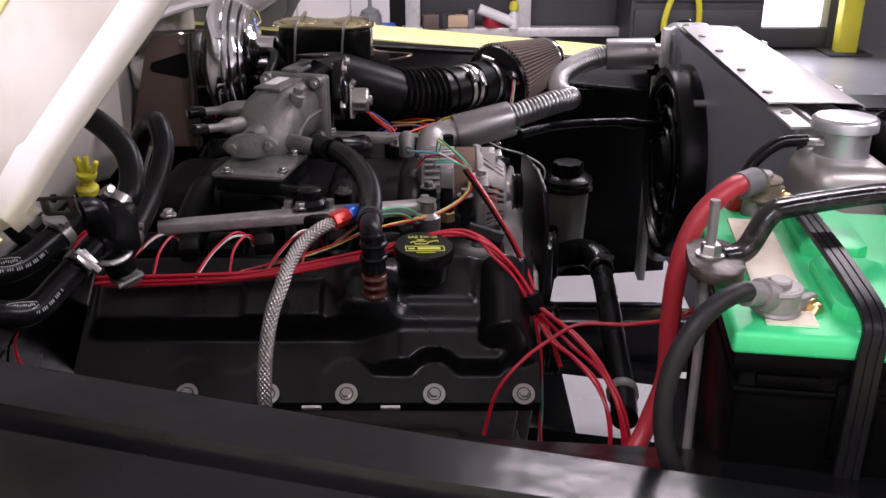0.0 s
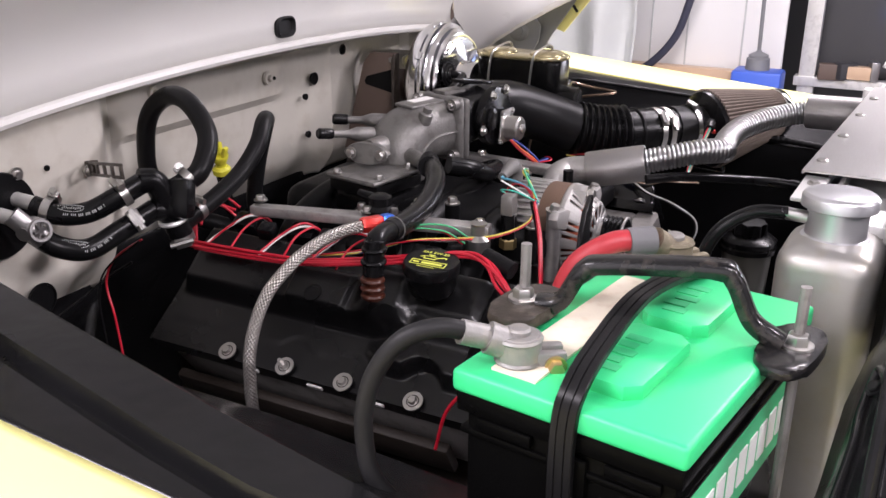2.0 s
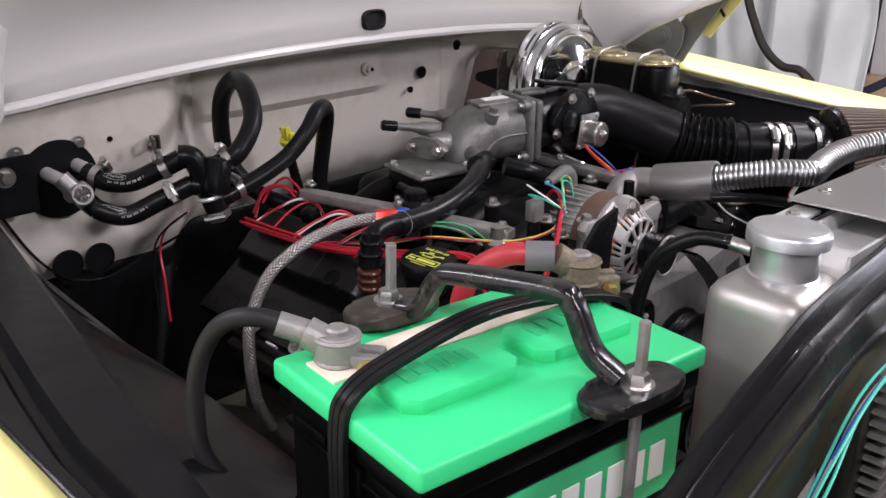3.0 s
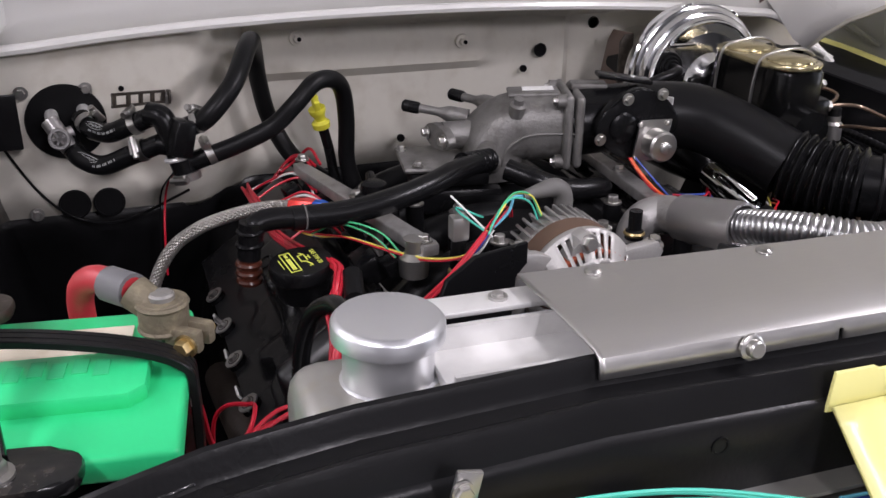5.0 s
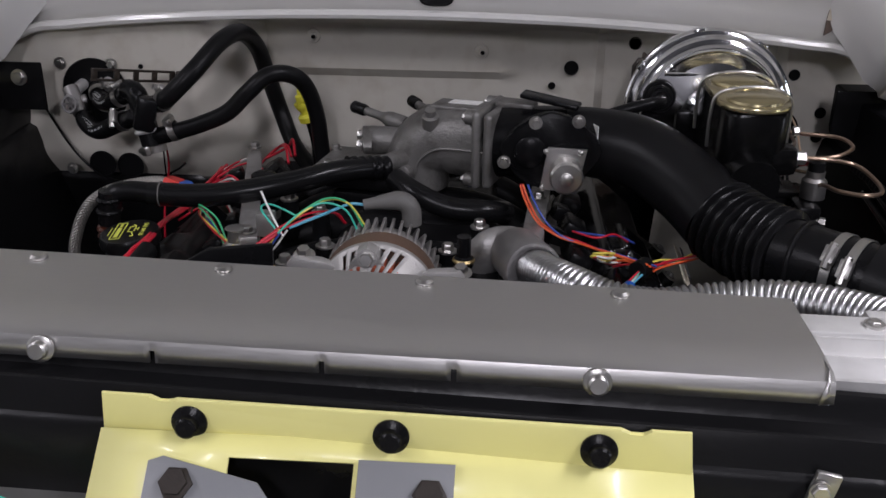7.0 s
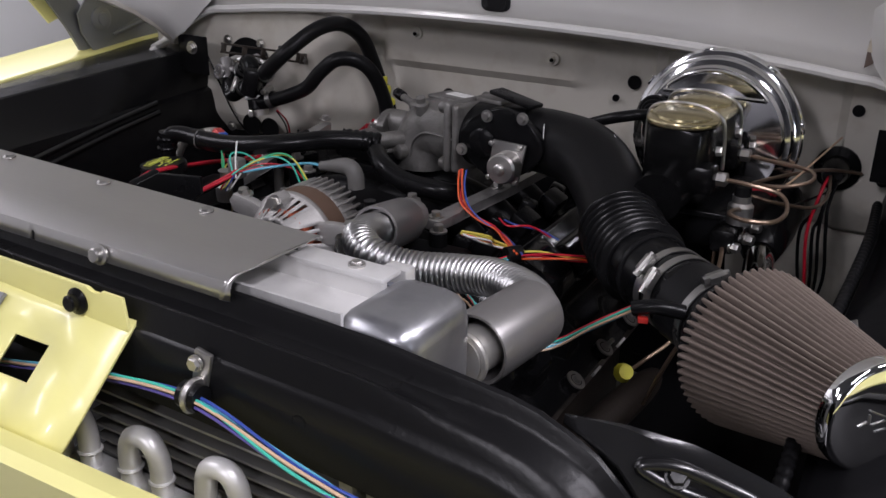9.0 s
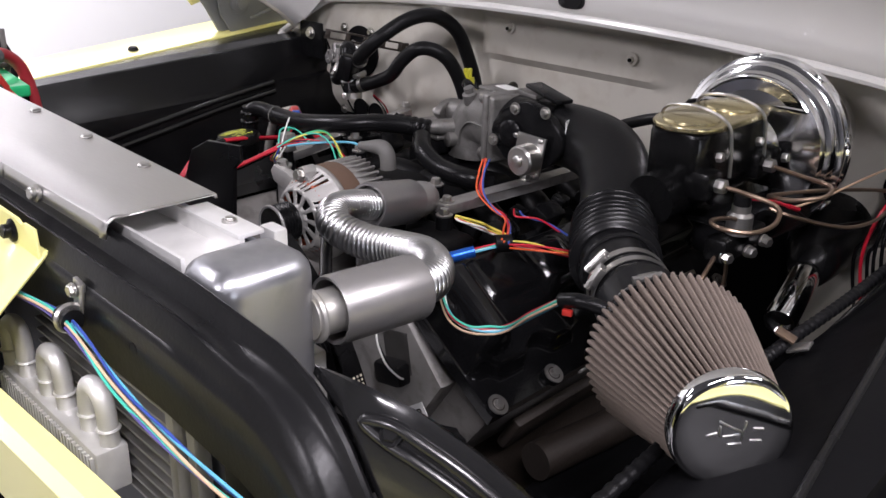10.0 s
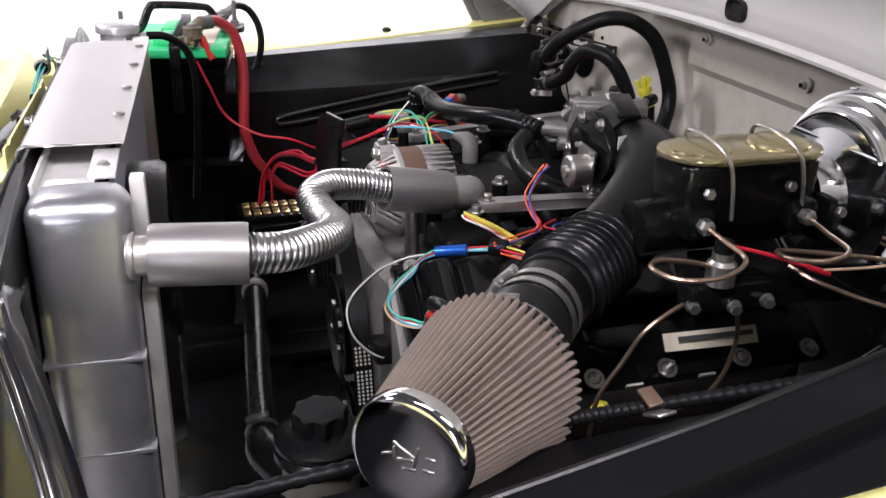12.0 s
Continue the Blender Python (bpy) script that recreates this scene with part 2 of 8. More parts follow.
M = {
    "yellow": mat("yellow_paint", (0.80, 0.76, 0.30), 0.35, coat=0.25, bump=0.03, var=0.03, stains=2),
    "cream": mat("cream_paint", (0.60, 0.575, 0.51), 0.36, coat=0.2, wave=0.3, bump=0.08, var=0.06, stains=7, dirt=(0.36, 0.31, 0.24), dirt_amount=0.35),
    "hoodcream": mat("hood_cream_paint", (0.76, 0.75, 0.72), 0.3, coat=0.5, bump=0.05, var=0.04, stains=5),
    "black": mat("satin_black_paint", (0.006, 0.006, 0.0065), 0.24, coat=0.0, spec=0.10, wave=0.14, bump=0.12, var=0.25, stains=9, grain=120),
    "apron_gloss": mat("gloss_black_apron_paint", (0.006, 0.006, 0.0065), 0.23, spec=0.25, wave=0.15, bump=0.12, var=0.25, stains=9, grain=120),
    "apron_dull": mat("satin_black_apron_paint", (0.004, 0.004, 0.0045), 0.38, spec=0.06, wave=0.1, bump=0.12, var=0.25, stains=9, grain=120),
    "gusset": mat("worn_satin_black_paint", (0.008, 0.008, 0.0085), 0.25, spec=0.45, coat=0.3, wave=0.1, bump=0.12, var=0.25, stains=10, grain=200),
    "gloss": mat("glossy_black_paint", (0.006, 0.006, 0.0065), 0.22, spec=0.5, coat=0.6, wave=0.1, bump=0.1, var=0.2, stains=8, grain=200),
    "satincover": mat("satin_black_cover", (0.0065, 0.0065, 0.007), 0.29, spec=0.36, bump=0.2, var=0.2, grain=420),
    "glosscover": mat("glossy_black_cover", (0.005, 0.005, 0.0055), 0.13, spec=0.4, wave=0.1, bump=0.08, var=0.2, grain=300),
    "timing": mat("dull_timing_aluminium", (0.26, 0.25, 0.238), 0.5, metal=0.3, bump=0.6, grain=260, var=0.25, stains=16, dirt=(0.10, 0.09, 0.08), dirt_amount=0.5),
    "support": mat("matt_black_paint", (0.007, 0.007, 0.0075), 0.30, spec=0.22, wave=0.12, bump=0.18, var=0.2, stains=8, grain=260),
    "plastic": mat("black_plastic", (0.005, 0.005, 0.0055), 0.27, spec=0.17, bump=0.25, var=0.2, grain=420),
    "enamel": mat("black_enamel", (0.004, 0.004, 0.0042), 0.24, spec=0.20, wave=0.15, bump=0.12, var=0.25, stains=20, grain=200),
    "plastic_dull": mat("dull_black_plastic", (0.0045, 0.0045, 0.005), 0.42, spec=0.14, bump=0.3, var=0.2, grain=420),
    "case": mat("battery_case_plastic", (0.002, 0.002, 0.002), 0.25, spec=0.03, bump=0.2, var=0.2, grain=420),
    "rubber": mat("black_rubber", (0.006, 0.006, 0.0065), 0.27, spec=0.2, bump=0.1, var=0.2, grain=260),
    "duct": mat("dusty_black_duct_rubber", (0.0075, 0.0075, 0.008), 0.36, spec=0.15, bump=0.15, var=0.25, stains=14, grain=300),
    "dullrubber": mat("matt_rubber", (0.012, 0.012, 0.0125), 0.5, spec=0.2, bump=0.2, var=0.2, grain=260),
    "cast": mat("cast_aluminium", (0.42, 0.41, 0.40), 0.45, metal=0.75, bump=0.6, grain=330, var=0.2, stains=14, dirt=(0.16, 0.14, 0.12), dirt_amount=0.5),
    "castdark": mat("dirty_cast_aluminium", (0.22, 0.21, 0.20), 0.55, metal=0.4, bump=0.7, grain=330, var=0.25, stains=14, dirt=(0.08, 0.07, 0.06), dirt_amount=0.6),
    "brushed": mat("brushed_aluminium", (0.57, 0.56, 0.545), 0.37, metal=0.97, bump=0.05, grain=60, stretch=(1, 14, 14), var=0.08, stains=4),
    "alu": mat("welded_aluminium", (0.74, 0.735, 0.72), 0.42, metal=0.45, bump=0.15, grain=90, var=0.12, stains=10, dirt=(0.35, 0.34, 0.33), dirt_amount=0.3),
    "dtank": mat("welded_tank_aluminium", (0.44, 0.445, 0.465), 0.33, metal=0.88, bump=0.15, grain=60, var=0.2, stains=9, stretch=(1, 1, 5), dirt=(0.22, 0.23, 0.25), dirt_amount=0.5),
    "capalu": mat("satin_cap_aluminium", (0.62, 0.625, 0.64), 0.36, metal=0.8, bump=0.08, grain=200, var=0.1, stains=12),
    "stained": mat("stained_pale_aluminium", (0.45, 0.44, 0.415), 0.40, metal=0.7, bump=0.25, grain=90, var=0.18, stains=16, dirt=(0.42, 0.37, 0.27), dirt_amount=0.4),
    "tank": mat("grey_aluminium_tank", (0.30, 0.295, 0.28), 0.45, metal=0.7, bump=0.12, grain=40, stretch=(1, 1, 6), var=0.15, stains=10, dirt=(0.5, 0.46, 0.38), dirt_amount=0.25),
    "shroud": mat("blue_grey_aluminium_sheet", (0.36, 0.375, 0.45), 0.42, metal=0.35, bump=0.08, grain=50, stretch=(6, 6, 1), var=0.1, stains=5),
    "grey": mat("grey_coupler_metal", (0.33, 0.32, 0.315), 0.38, metal=0.8, bump=0.12, grain=60, stretch=(1, 9, 9), var=0.1),
    "chrome": mat("chrome", (0.82, 0.82, 0.83), 0.11, metal=1.0, bump=0.02, var=0.02, grain=20),
    "mirror": mat("polished_cap_chrome", (0.80, 0.80, 0.80), 0.03, metal=1.0, bump=0.0, var=0.02, grain=20),
    "steel": mat("zinc_steel", (0.48, 0.47, 0.45), 0.32, metal=0.95, bump=0.15, var=0.15),
    "clampsteel": mat("dull_clamp_steel", (0.34, 0.335, 0.325), 0.30, metal=0.95, bump=0.2, grain=240, var=0.25, stains=30),
    "flex": mat("polished_flex_steel", (0.47, 0.47, 0.47), 0.30, metal=1.0, bump=0.05, var=0.06),
    "gold": mat("gold_zinc_plate", (0.56, 0.49, 0.29), 0.24, metal=0.9, bump=0.1, var=0.25, stains=18),
    "brass": mat("brass", (0.50, 0.38, 0.18), 0.35, metal=0.9, bump=0.2, var=0.2),
    "copper": mat("copper_nickel_tube", (0.28, 0.20, 0.145), 0.32, metal=0.85, bump=0.1, var=0.2),
    "green": mat("green_plastic", (0.02, 0.56, 0.20), 0.42, bump=0.12, var=0.06, grain=300),
    "greendull": mat("green_label", (0.03, 0.46, 0.18), 0.5, bump=0.05, var=0.06),
    "white": mat("white_print", (0.80, 0.80, 0.78), 0.5, bump=0.04, var=0.05),
    "paper": mat("aged_paper", (0.66, 0.60, 0.48), 0.7, bump=0.1, var=0.12, stains=25, dirt=(0.45, 0.32, 0.2), dirt_amount=0.35),
    "grime": mat("greasy_brown_metal", (0.022, 0.016, 0.012), 0.6, metal=0.2, bump=0.7, var=0.35, stains=22),
    "brownpanel": mat("brown_fibreboard", (0.13, 0.092, 0.074), 0.55, bump=0.3, var=0.2),
    "red": mat("red_wire", (0.50, 0.012, 0.03), 0.35, bump=0.03, var=0.08),
    "redcable": mat("red_cable", (0.42, 0.03, 0.04), 0.45, bump=0.1, var=0.12),
    "wgreen": mat("green_wire", (0.05, 0.42, 0.18), 0.4, bump=0.02, var=0.05),
    "wteal": mat("teal_wire", (0.06, 0.50, 0.38), 0.4, bump=0.02, var=0.05),
    "wyellow": mat("yellow_wire", (0.72, 0.62, 0.10), 0.4, bump=0.02, var=0.05),
    "wwhite": mat("white_wire", (0.75, 0.75, 0.72), 0.4, bump=0.02, var=0.05),
    "wblue": mat("blue_wire", (0.04, 0.08, 0.36), 0.4, bump=0.02, var=0.05),
    "wlblue": mat("light_blue_wire", (0.12, 0.42, 0.58), 0.4, bump=0.02, var=0.05),
    "worange": mat("orange_wire", (0.72, 0.11, 0.03), 0.4, bump=0.02, var=0.05),
    "wtan": mat("tan_wire", (0.60, 0.42, 0.28), 0.4, bump=0.02, var=0.05),
    "wpurple": mat("violet_wire", (0.10, 0.08, 0.30), 0.4, bump=0.02, var=0.05),
    "amber": mat("amber_plastic", (0.055, 0.015, 0.008), 0.3, bump=0.05, var=0.15),
    "coil": mat("copper_winding", (0.42, 0.10, 0.05), 0.5, metal=0.5, bump=0.4, var=0.25),
    "stator": mat("rusty_stator", (0.16, 0.10, 0.07), 0.6, metal=0.4, bump=0.4, var=0.3, grain=300, stretch=(6, 1, 1)),
    "pleat": mat("oiled_cotton_gauze", (0.135, 0.106, 0.088), 0.9, bump=0.8, grain=700, var=0.2, stains=20, dirt=(0.10, 0.08, 0.065), dirt_amount=0.6),
    "limeprint": mat("lime_print", (0.62, 0.66, 0.10), 0.5, bump=0.0, var=0.05),
    "neon": mat("yellow_connector", (0.70, 0.66, 0.05), 0.4, bump=0.05, var=0.1),
    "milky": mat("milky_plastic", (0.10, 0.098, 0.08), 0.4, bump=0.1, var=0.15),
    "blueplastic": mat("blue_anodised", (0.02, 0.12, 0.55), 0.3, metal=0.6, bump=0.05, var=0.1),
    "redanod": mat("red_anodised", (0.60, 0.04, 0.03), 0.3, metal=0.5, bump=0.05, var=0.1),
    "floor": mat("grey_epoxy_floor", (0.26, 0.26, 0.265), 0.25, bump=0.1, grain=60, var=0.1, stains=1.2, dirt=(0.19, 0.19, 0.19), dirt_amount=0.4),
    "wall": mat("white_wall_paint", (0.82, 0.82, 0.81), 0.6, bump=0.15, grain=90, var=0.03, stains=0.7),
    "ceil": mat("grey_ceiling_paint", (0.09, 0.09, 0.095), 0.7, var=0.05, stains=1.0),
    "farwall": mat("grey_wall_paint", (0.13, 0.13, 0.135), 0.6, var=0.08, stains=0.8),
    "darkwall": mat("dark_cabinet_steel", (0.05, 0.05, 0.055), 0.5, bump=0.1, var=0.2, stains=3),
    "glass": clear("window_glass", (0.55, 0.62, 0.68), 0.02),
    "lamp": glow("tube_light", (1.0, 0.98, 0.95), 9.0),
    "curtain": mat("crumpled_plastic", (0.55, 0.57, 0.56), 0.35, bump=0.5, grain=30, var=0.15, stains=5),
    "hosegrey": mat("grey_blue_hose", (0.045, 0.048, 0.075), 0.5),
    "hinge": mat("grey_blue_primer", (0.20, 0.205, 0.215), 0.45, bump=0.2, var=0.15),
    "panel": glow("daylight_outside", (0.93, 0.96, 1.0), 4.0),
    "screen": glow("blue_screen", (0.05, 0.25, 0.9), 2.5),
}


M["braid"] = mat("braided_steel", (0.36, 0.345, 0.32), 0.36, metal=0.9, bump=0.0, var=0.15, stains=30, dirt=(0.25, 0.24, 0.22), dirt_amount=0.4)

# ---- garage ----
floor = part("floor", box(bm_new(), (0.5, 0, -0.05), (14, 14, 0.1)), M["floor"])
tagged(floor, "pale grey sealed concrete garage floor", "floor", kind="structure")
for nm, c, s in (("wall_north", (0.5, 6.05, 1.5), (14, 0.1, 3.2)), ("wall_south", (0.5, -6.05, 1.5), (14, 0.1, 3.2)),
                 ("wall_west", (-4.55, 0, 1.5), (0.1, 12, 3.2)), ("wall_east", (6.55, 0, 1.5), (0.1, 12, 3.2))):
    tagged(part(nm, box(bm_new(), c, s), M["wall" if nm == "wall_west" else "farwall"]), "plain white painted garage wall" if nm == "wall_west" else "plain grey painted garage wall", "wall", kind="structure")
tagged(part("ceiling", box(bm_new(), (0.5, 0, 3.15), (14, 12.2, 0.1)), M["ceil"]), "plain grey garage ceiling", "ceiling", kind="structure")
for lx, ly, watts in LAMPS:
    lt = thing("ceiling_light", "long white fluorescent ceiling light fitting", "light", (lx, ly, 3.1), "ceiling lights")
    part("housing", box(bm_new(), (lx, ly, 3.06), (0.34, 1.6, 0.08), bev=0.01), M["white"], lt)
    for dx in (-0.08, 0.08):
        part("tube", rod(bm_new(), (lx + dx, ly - 0.75, 3.0), (lx + dx, ly + 0.75, 3.0), 0.02), M["lamp"], lt)

# ---- truck body ----
truck = thing("pickup_truck", "pale yellow classic pickup truck front with open engine bay", "truck", (0, 0, 0.0))


def hood_point(u, v):
    half = 0.745 - 0.075 * ease(v, 0.0, 0.04) + 0.20 * ease(v, 0.12, 0.25)
    x = half * (2 * u - 1)
    w = 1 - ease(abs(x) / half, 0.86, 1.0)
    up, run = min(v, 0.055), max(0.0, v - 0.055)
    near = 1 - ease(v, 0.03, 0.22)
    edge = Vector((x, 0.352 - 0.64 * v + 0.088 * near, 1.065 + 0.77 * v - 0.005 * near))
    mid = Vector((x, 0.466 - 0.02 * x - 0.64 * run + 0.015 * ease(run, 0, 0.05), 1.182 - 0.07 * x ** 2 - 0.06 * x ** 4 + up + 0.77 * run))
    return edge.lerp(mid, w)


hood = thing("hood", "open pale hood seen from its cream-painted underside", "hood", (0, 0.47, 1.17))
part("inner_panel", sheet(bm_new(), lambda u, v: hood_point(u, v * 1.15), 48, 30), M["hoodcream"], hood, thick=-0.012)
part("skin", sheet(bm_new(), lambda u, v: hood_point(u, v * 1.15) + Vector((0, 0.042, 0.034)), 48, 30), M["yellow"], hood, "pale yellow outer skin", thick=-0.002)
part("edge_bead", sweep(bm_new(), [hood_point(i / 24, 0) + Vector((0, -0.004, 0)) for i in range(25)], 0.0075, 8, 3), M["hoodcream"], hood, "rounded white rear edge bead")
# Flanges get the cream paint, which also stands in for dimmer light there
for side in (0, 1):
    part("side_flange", sheet(bm_new(), lambda u, v: hood_point(side, u * 1.15) + Vector((0, 0.042, 0.034)) * v, 30, 2), M["cream"], hood, thick=0.006)


def oval_plug(c, w, h):
    bm = bm_new()
    n = 28
    for k, (sc, d) in enumerate(((1.0, 0.0), (1.0, 0.006), (0.86, 0.009), (0.74, 0.006), (0.62, 0.003))):
        pts = []
        for i in range(n):
            a = 2 * math.pi * i / n
            ex = (abs(math.cos(a)) ** 0.6) * math.copysign(1, math.cos(a)) * w * sc
            ez = (abs(math.sin(a)) ** 0.6) * math.copysign(1, math.sin(a)) * h * sc
            pts.append(bm.verts.new((c[0] + ex, c[1] - d, c[2] + ez)))
        if k:
            for i in range(n):
                bm.faces.new((old[i], old[(i + 1) % n], pts[(i + 1) % n], pts[i]))
        old = pts
    bm.faces.new(old)
    return bm


part("rubber_plug", oval_plug((0.018, 0.4675, 1.213), 0.026, 0.017), M["dullrubber"], hood, "oval black rubber plug")


def firewall_point(u, v):
    x = -0.78 + 1.56 * u
    z = 0.89 + 0.30 * v
    y = 0.562
    y -= 0.072 * (1 - ease(x, -0.37, -0.28))
    y += 0.014 * (1 - ease(x, -0.27, -0.25) * (1 - ease(x, 0.12, 0.16)) * ease(z, 1.062, 1.078)) * ease(x, -0.30, -0.26) * (1 - ease(x, 0.22, 0.25))
    y -= 0.012 * ease(x, 0.255, 0.265) * (1 - ease(x, 0.275, 0.285))
    y -= 0.018 * ease(x, 0.55, 0.57)
    y += 0.05 * (1 - ease(z, 0.86, 0.95))
    y -= 0.06 * ease(z, 1.142, 1.18) * ease(x, -0.34, -0.2)
    return Vector((x, y, z))


firewall = part("firewall", sheet(bm_new(), firewall_point, 110, 40), M["cream"], truck, "dirty cream painted steel firewall", thick=-0.01)
# Two pieces: black up to x 0.40, cream beyond it
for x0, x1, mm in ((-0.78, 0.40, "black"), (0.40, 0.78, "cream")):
    part("toe_board", sheet(bm_new(), lambda u, v: Vector((x0 + (x1 - x0) * u, 0.60 - 0.08 * (1 - ease(x0 + (x1 - x0) * u, -0.37, -0.28)) + 0.15 * (1 - v), 0.45 + 0.45 * v)), 24, 8), M[mm], truck, "lower firewall panel in two pieces, black and dirty cream", thick=-0.01)


# Rimmed black disc painted for the dark inside of an open hole
def dark_hole(c, r, nm="hole_disc"):
    bm = lathe(bm_new(), [(r * 1.12, 0), (r * 1.12, 0.0015), (r, 0.002), (r * 0.96, -0.004), (0.0005, -0.004)], c, (0, -1, 0), 24)
    part(nm, bm, M["plastic_dull"], firewall)


for c, r in (((0.231, 0.562, 1.088), 0.0105), ((0.201, 0.562, 1.058), 0.0055), ((0.205, 0.562, 0.985), 0.006), ((-0.538, 0.488, 0.924), 0.020), ((-0.491, 0.489, 0.922), 0.020),
             ((-0.455, 0.489, 1.088), 0.0035), ((-0.02, 0.562, 0.955), 0.006), ((0.63, 0.542, 1.03), 0.008), ((0.63, 0.542, 0.99), 0.008), ((0.33, 0.562, 1.13), 0.009), ((0.58, 0.542, 1.09), 0.008)):
    dark_hole(c, r)
for c in ((-0.189, 0.560, 1.131), (0.085, 0.558, 1.112)):
    bm = rod(bm_new(), c, (c[0], c[1] - 0.004, c[2]), 0.012, 0.011, 20)
    lathe(bm, [(0.0065, 0), (0.0065, 0.007), (0.005, 0.008)], (c[0], c[1] - 0.004, c[2]), (0, -1, 0), 6)
    part("weld_nut", bm, M["cream"], firewall)
    part("stud", rod(bm_new(), (c[0] + 0.002, c[1] - 0.004, c[2]), (c[0] + 0.002, c[1] - 0.014, c[2]), 0.0035, seg=10), M["plastic"], firewall)
for c in ((-0.585, 0.487, 1.091), (-0.502, 0.487, 1.091), (-0.59, 0.487, 0.915)):
    part("screw", hexbolt(bm_new(), c, (0, -1, 0), 0.006, 0.006, 1.6), M["steel"], firewall)

# inner aprons and fenders, one the mirror of the other
FY = [-0.52, -0.30, 0.0, 0.25, 0.50, 0.72]
LIPX = [0.70, 0.665, 0.650, 0.655, 0.648, 0.645]
LIPZ = [0.955, 0.967, 0.975, 0.98, 0.99, 1.0]
FOLDX = [0.805, 0.772, 0.732, 0.690, 0.648, 0.645]
FOLDZ = [0.985, 1.005, 1.030, 1.052, 1.075, 1.085]


def apron_row(y, sgn):
    lx, lz, fx, fz = (lerp_list(y, FY, a) for a in (LIPX, LIPZ, FOLDX, FOLDZ))
    dz = fz
    ox = fx + 0.055
    low = 0.55 if sgn > 0 and y < -0.24 else 0.34
    prof = [(lx - 0.055, low), (lx - 0.05, 0.66), (lx - 0.035, 0.78), (lx - 0.02, 0.87), (lx - 0.012, lz - 0.03), (lx - 0.006, lz - 0.006), (lx + 0.004, lz)]
    prof += [(lx + (fx - lx) * 0.3, lz + (fz - lz) * 0.22), (lx + (fx - lx) * 0.75, lz + (fz - lz) * 0.62), (fx, fz - 0.002), (fx + 0.004, fz)]
    prof += [(min(ox, 0.80), dz + 0.0005), (min(ox + 0.006, 0.806), dz - 0.016), (min(ox + 0.014, 0.814), dz - 0.016), (min(ox + 0.02, 0.82), dz - 0.006), (0.826, dz - 0.008), (0.834, dz - 0.010)]
    return [Vector((sgn * px, y, pz)) for px, pz in prof]


def apron(sgn):
    ys = np.linspace(-0.50, 0.70, 49)
    rows = [apron_row(y, sgn) for y in ys]
    bm = bm_new()
    vs = [[bm.verts.new(p) for p in r] for r in rows]
    for a, b in zip(vs, vs[1:]):
        for i in range(len(a) - 1):
            bm.faces.new((a[i], a[i + 1], b[i + 1], b[i]))
    return bm


def fender(sgn):
    def f(u, v):
        y = -0.75 + 1.6 * u
        z0 = lerp_list(y, FY, FOLDZ) - 0.008
        if v < 0.35:
            t = v / 0.35
            return Vector((sgn * (0.832 + 0.11 * t), y, z0 + 0.016 * math.sin(t * math.pi * 0.5)))
        t = (v - 0.35) / 0.65
        return Vector((sgn * (0.942 + 0.05 * math.sin(t * math.pi * 0.5)), y, z0 + 0.016 - 0.42 * t ** 1.4))
    return sheet(bm_new(), f, 40, 24)


for sgn in (-1, 1):
    part("inner_fender", apron(sgn), M["apron_gloss"] if sgn < 0 else M["apron_dull"], truck, "glossy black inner fender apron", thick=0.004, flat=14)
    part("fender", fender(sgn), M["yellow"], truck, "pale yellow front fender", thick=0.004)
    bead = [(sgn * 0.646, 0.34, 0.984), (sgn * 0.643, 0.2, 0.966), (sgn * 0.638, 0.0, 0.936), (sgn * 0.635, -0.12, 0.916), (sgn * 0.633, -0.14, 0.906), (sgn * 0.632, -0.12, 0.900), (sgn * 0.634, 0.0, 0.916), (sgn * 0.639, 0.2, 0.948), (sgn * 0.642, 0.34, 0.966)]
    part("pressed_bead", sweep(bm_new(), bead, 0.006, 12, 8), M["gloss"], truck)
    fold = [Vector((sgn * (lerp_list(y, FY, FOLDX) + 0.001), y, lerp_list(y, FY, FOLDZ) - 0.0012)) for y in np.linspace(-0.30, 0.20, 9)]
    if sgn > 0:
        part("fold_edge", sweep(bm_new(), fold, 0.0040, 10, 4), M["support"], truck)
    for wy in (0.28,):
        wheel = part("wheel", lathe(bm_new(), [(0.20, -0.1), (0.33, -0.1), (0.355, -0.07), (0.36, 0), (0.355, 0.07), (0.33, 0.1), (0.2, 0.1)], (sgn * 0.80, wy, 0.36), (1, 0, 0), 40), M["dullrubber"], truck, "black rubber tyre")
        part("rim", lathe(bm_new(), [(0.21, -0.08), (0.21, 0.08), (0.19, 0.06), (0.05, 0.03)], (sgn * 0.80, wy, 0.36), (sgn, 0, 0), 32), M["steel"], wheel)
for sgn in (-1, 1):
    part("chassis_rail", box(bm_new(), (sgn * 0.40, 0.1, 0.50), (0.07, 1.5, 0.12), bev=0.01), M["black"], truck)
part("crossmember", box(bm_new(), (0, 0.05, 0.44), (0.9, 0.16, 0.08), bev=0.02), M["black"], truck)
part("axle_beam", rod(bm_new(), (-0.8, 0.28, 0.36), (0.8, 0.28, 0.36), 0.035), M["black"], truck)

# radiator support
SX = [-0.86, -0.74, -0.66, -0.60, -0.55, -0.50, -0.45, -0.38, -0.24, 0.31, 0.42, 0.523, 0.56, 0.58, 0.60, 0.62, 0.66, 0.74, 0.86]
SZ = [0.975, 1.01, 1.058, 1.090, 1.110, 1.126, 1.137, 1.143, 1.144, 1.136, 1.131, 1.119, 1.107, 1.095, 1.072, 1.045, 0.987, 0.885, 0.80]


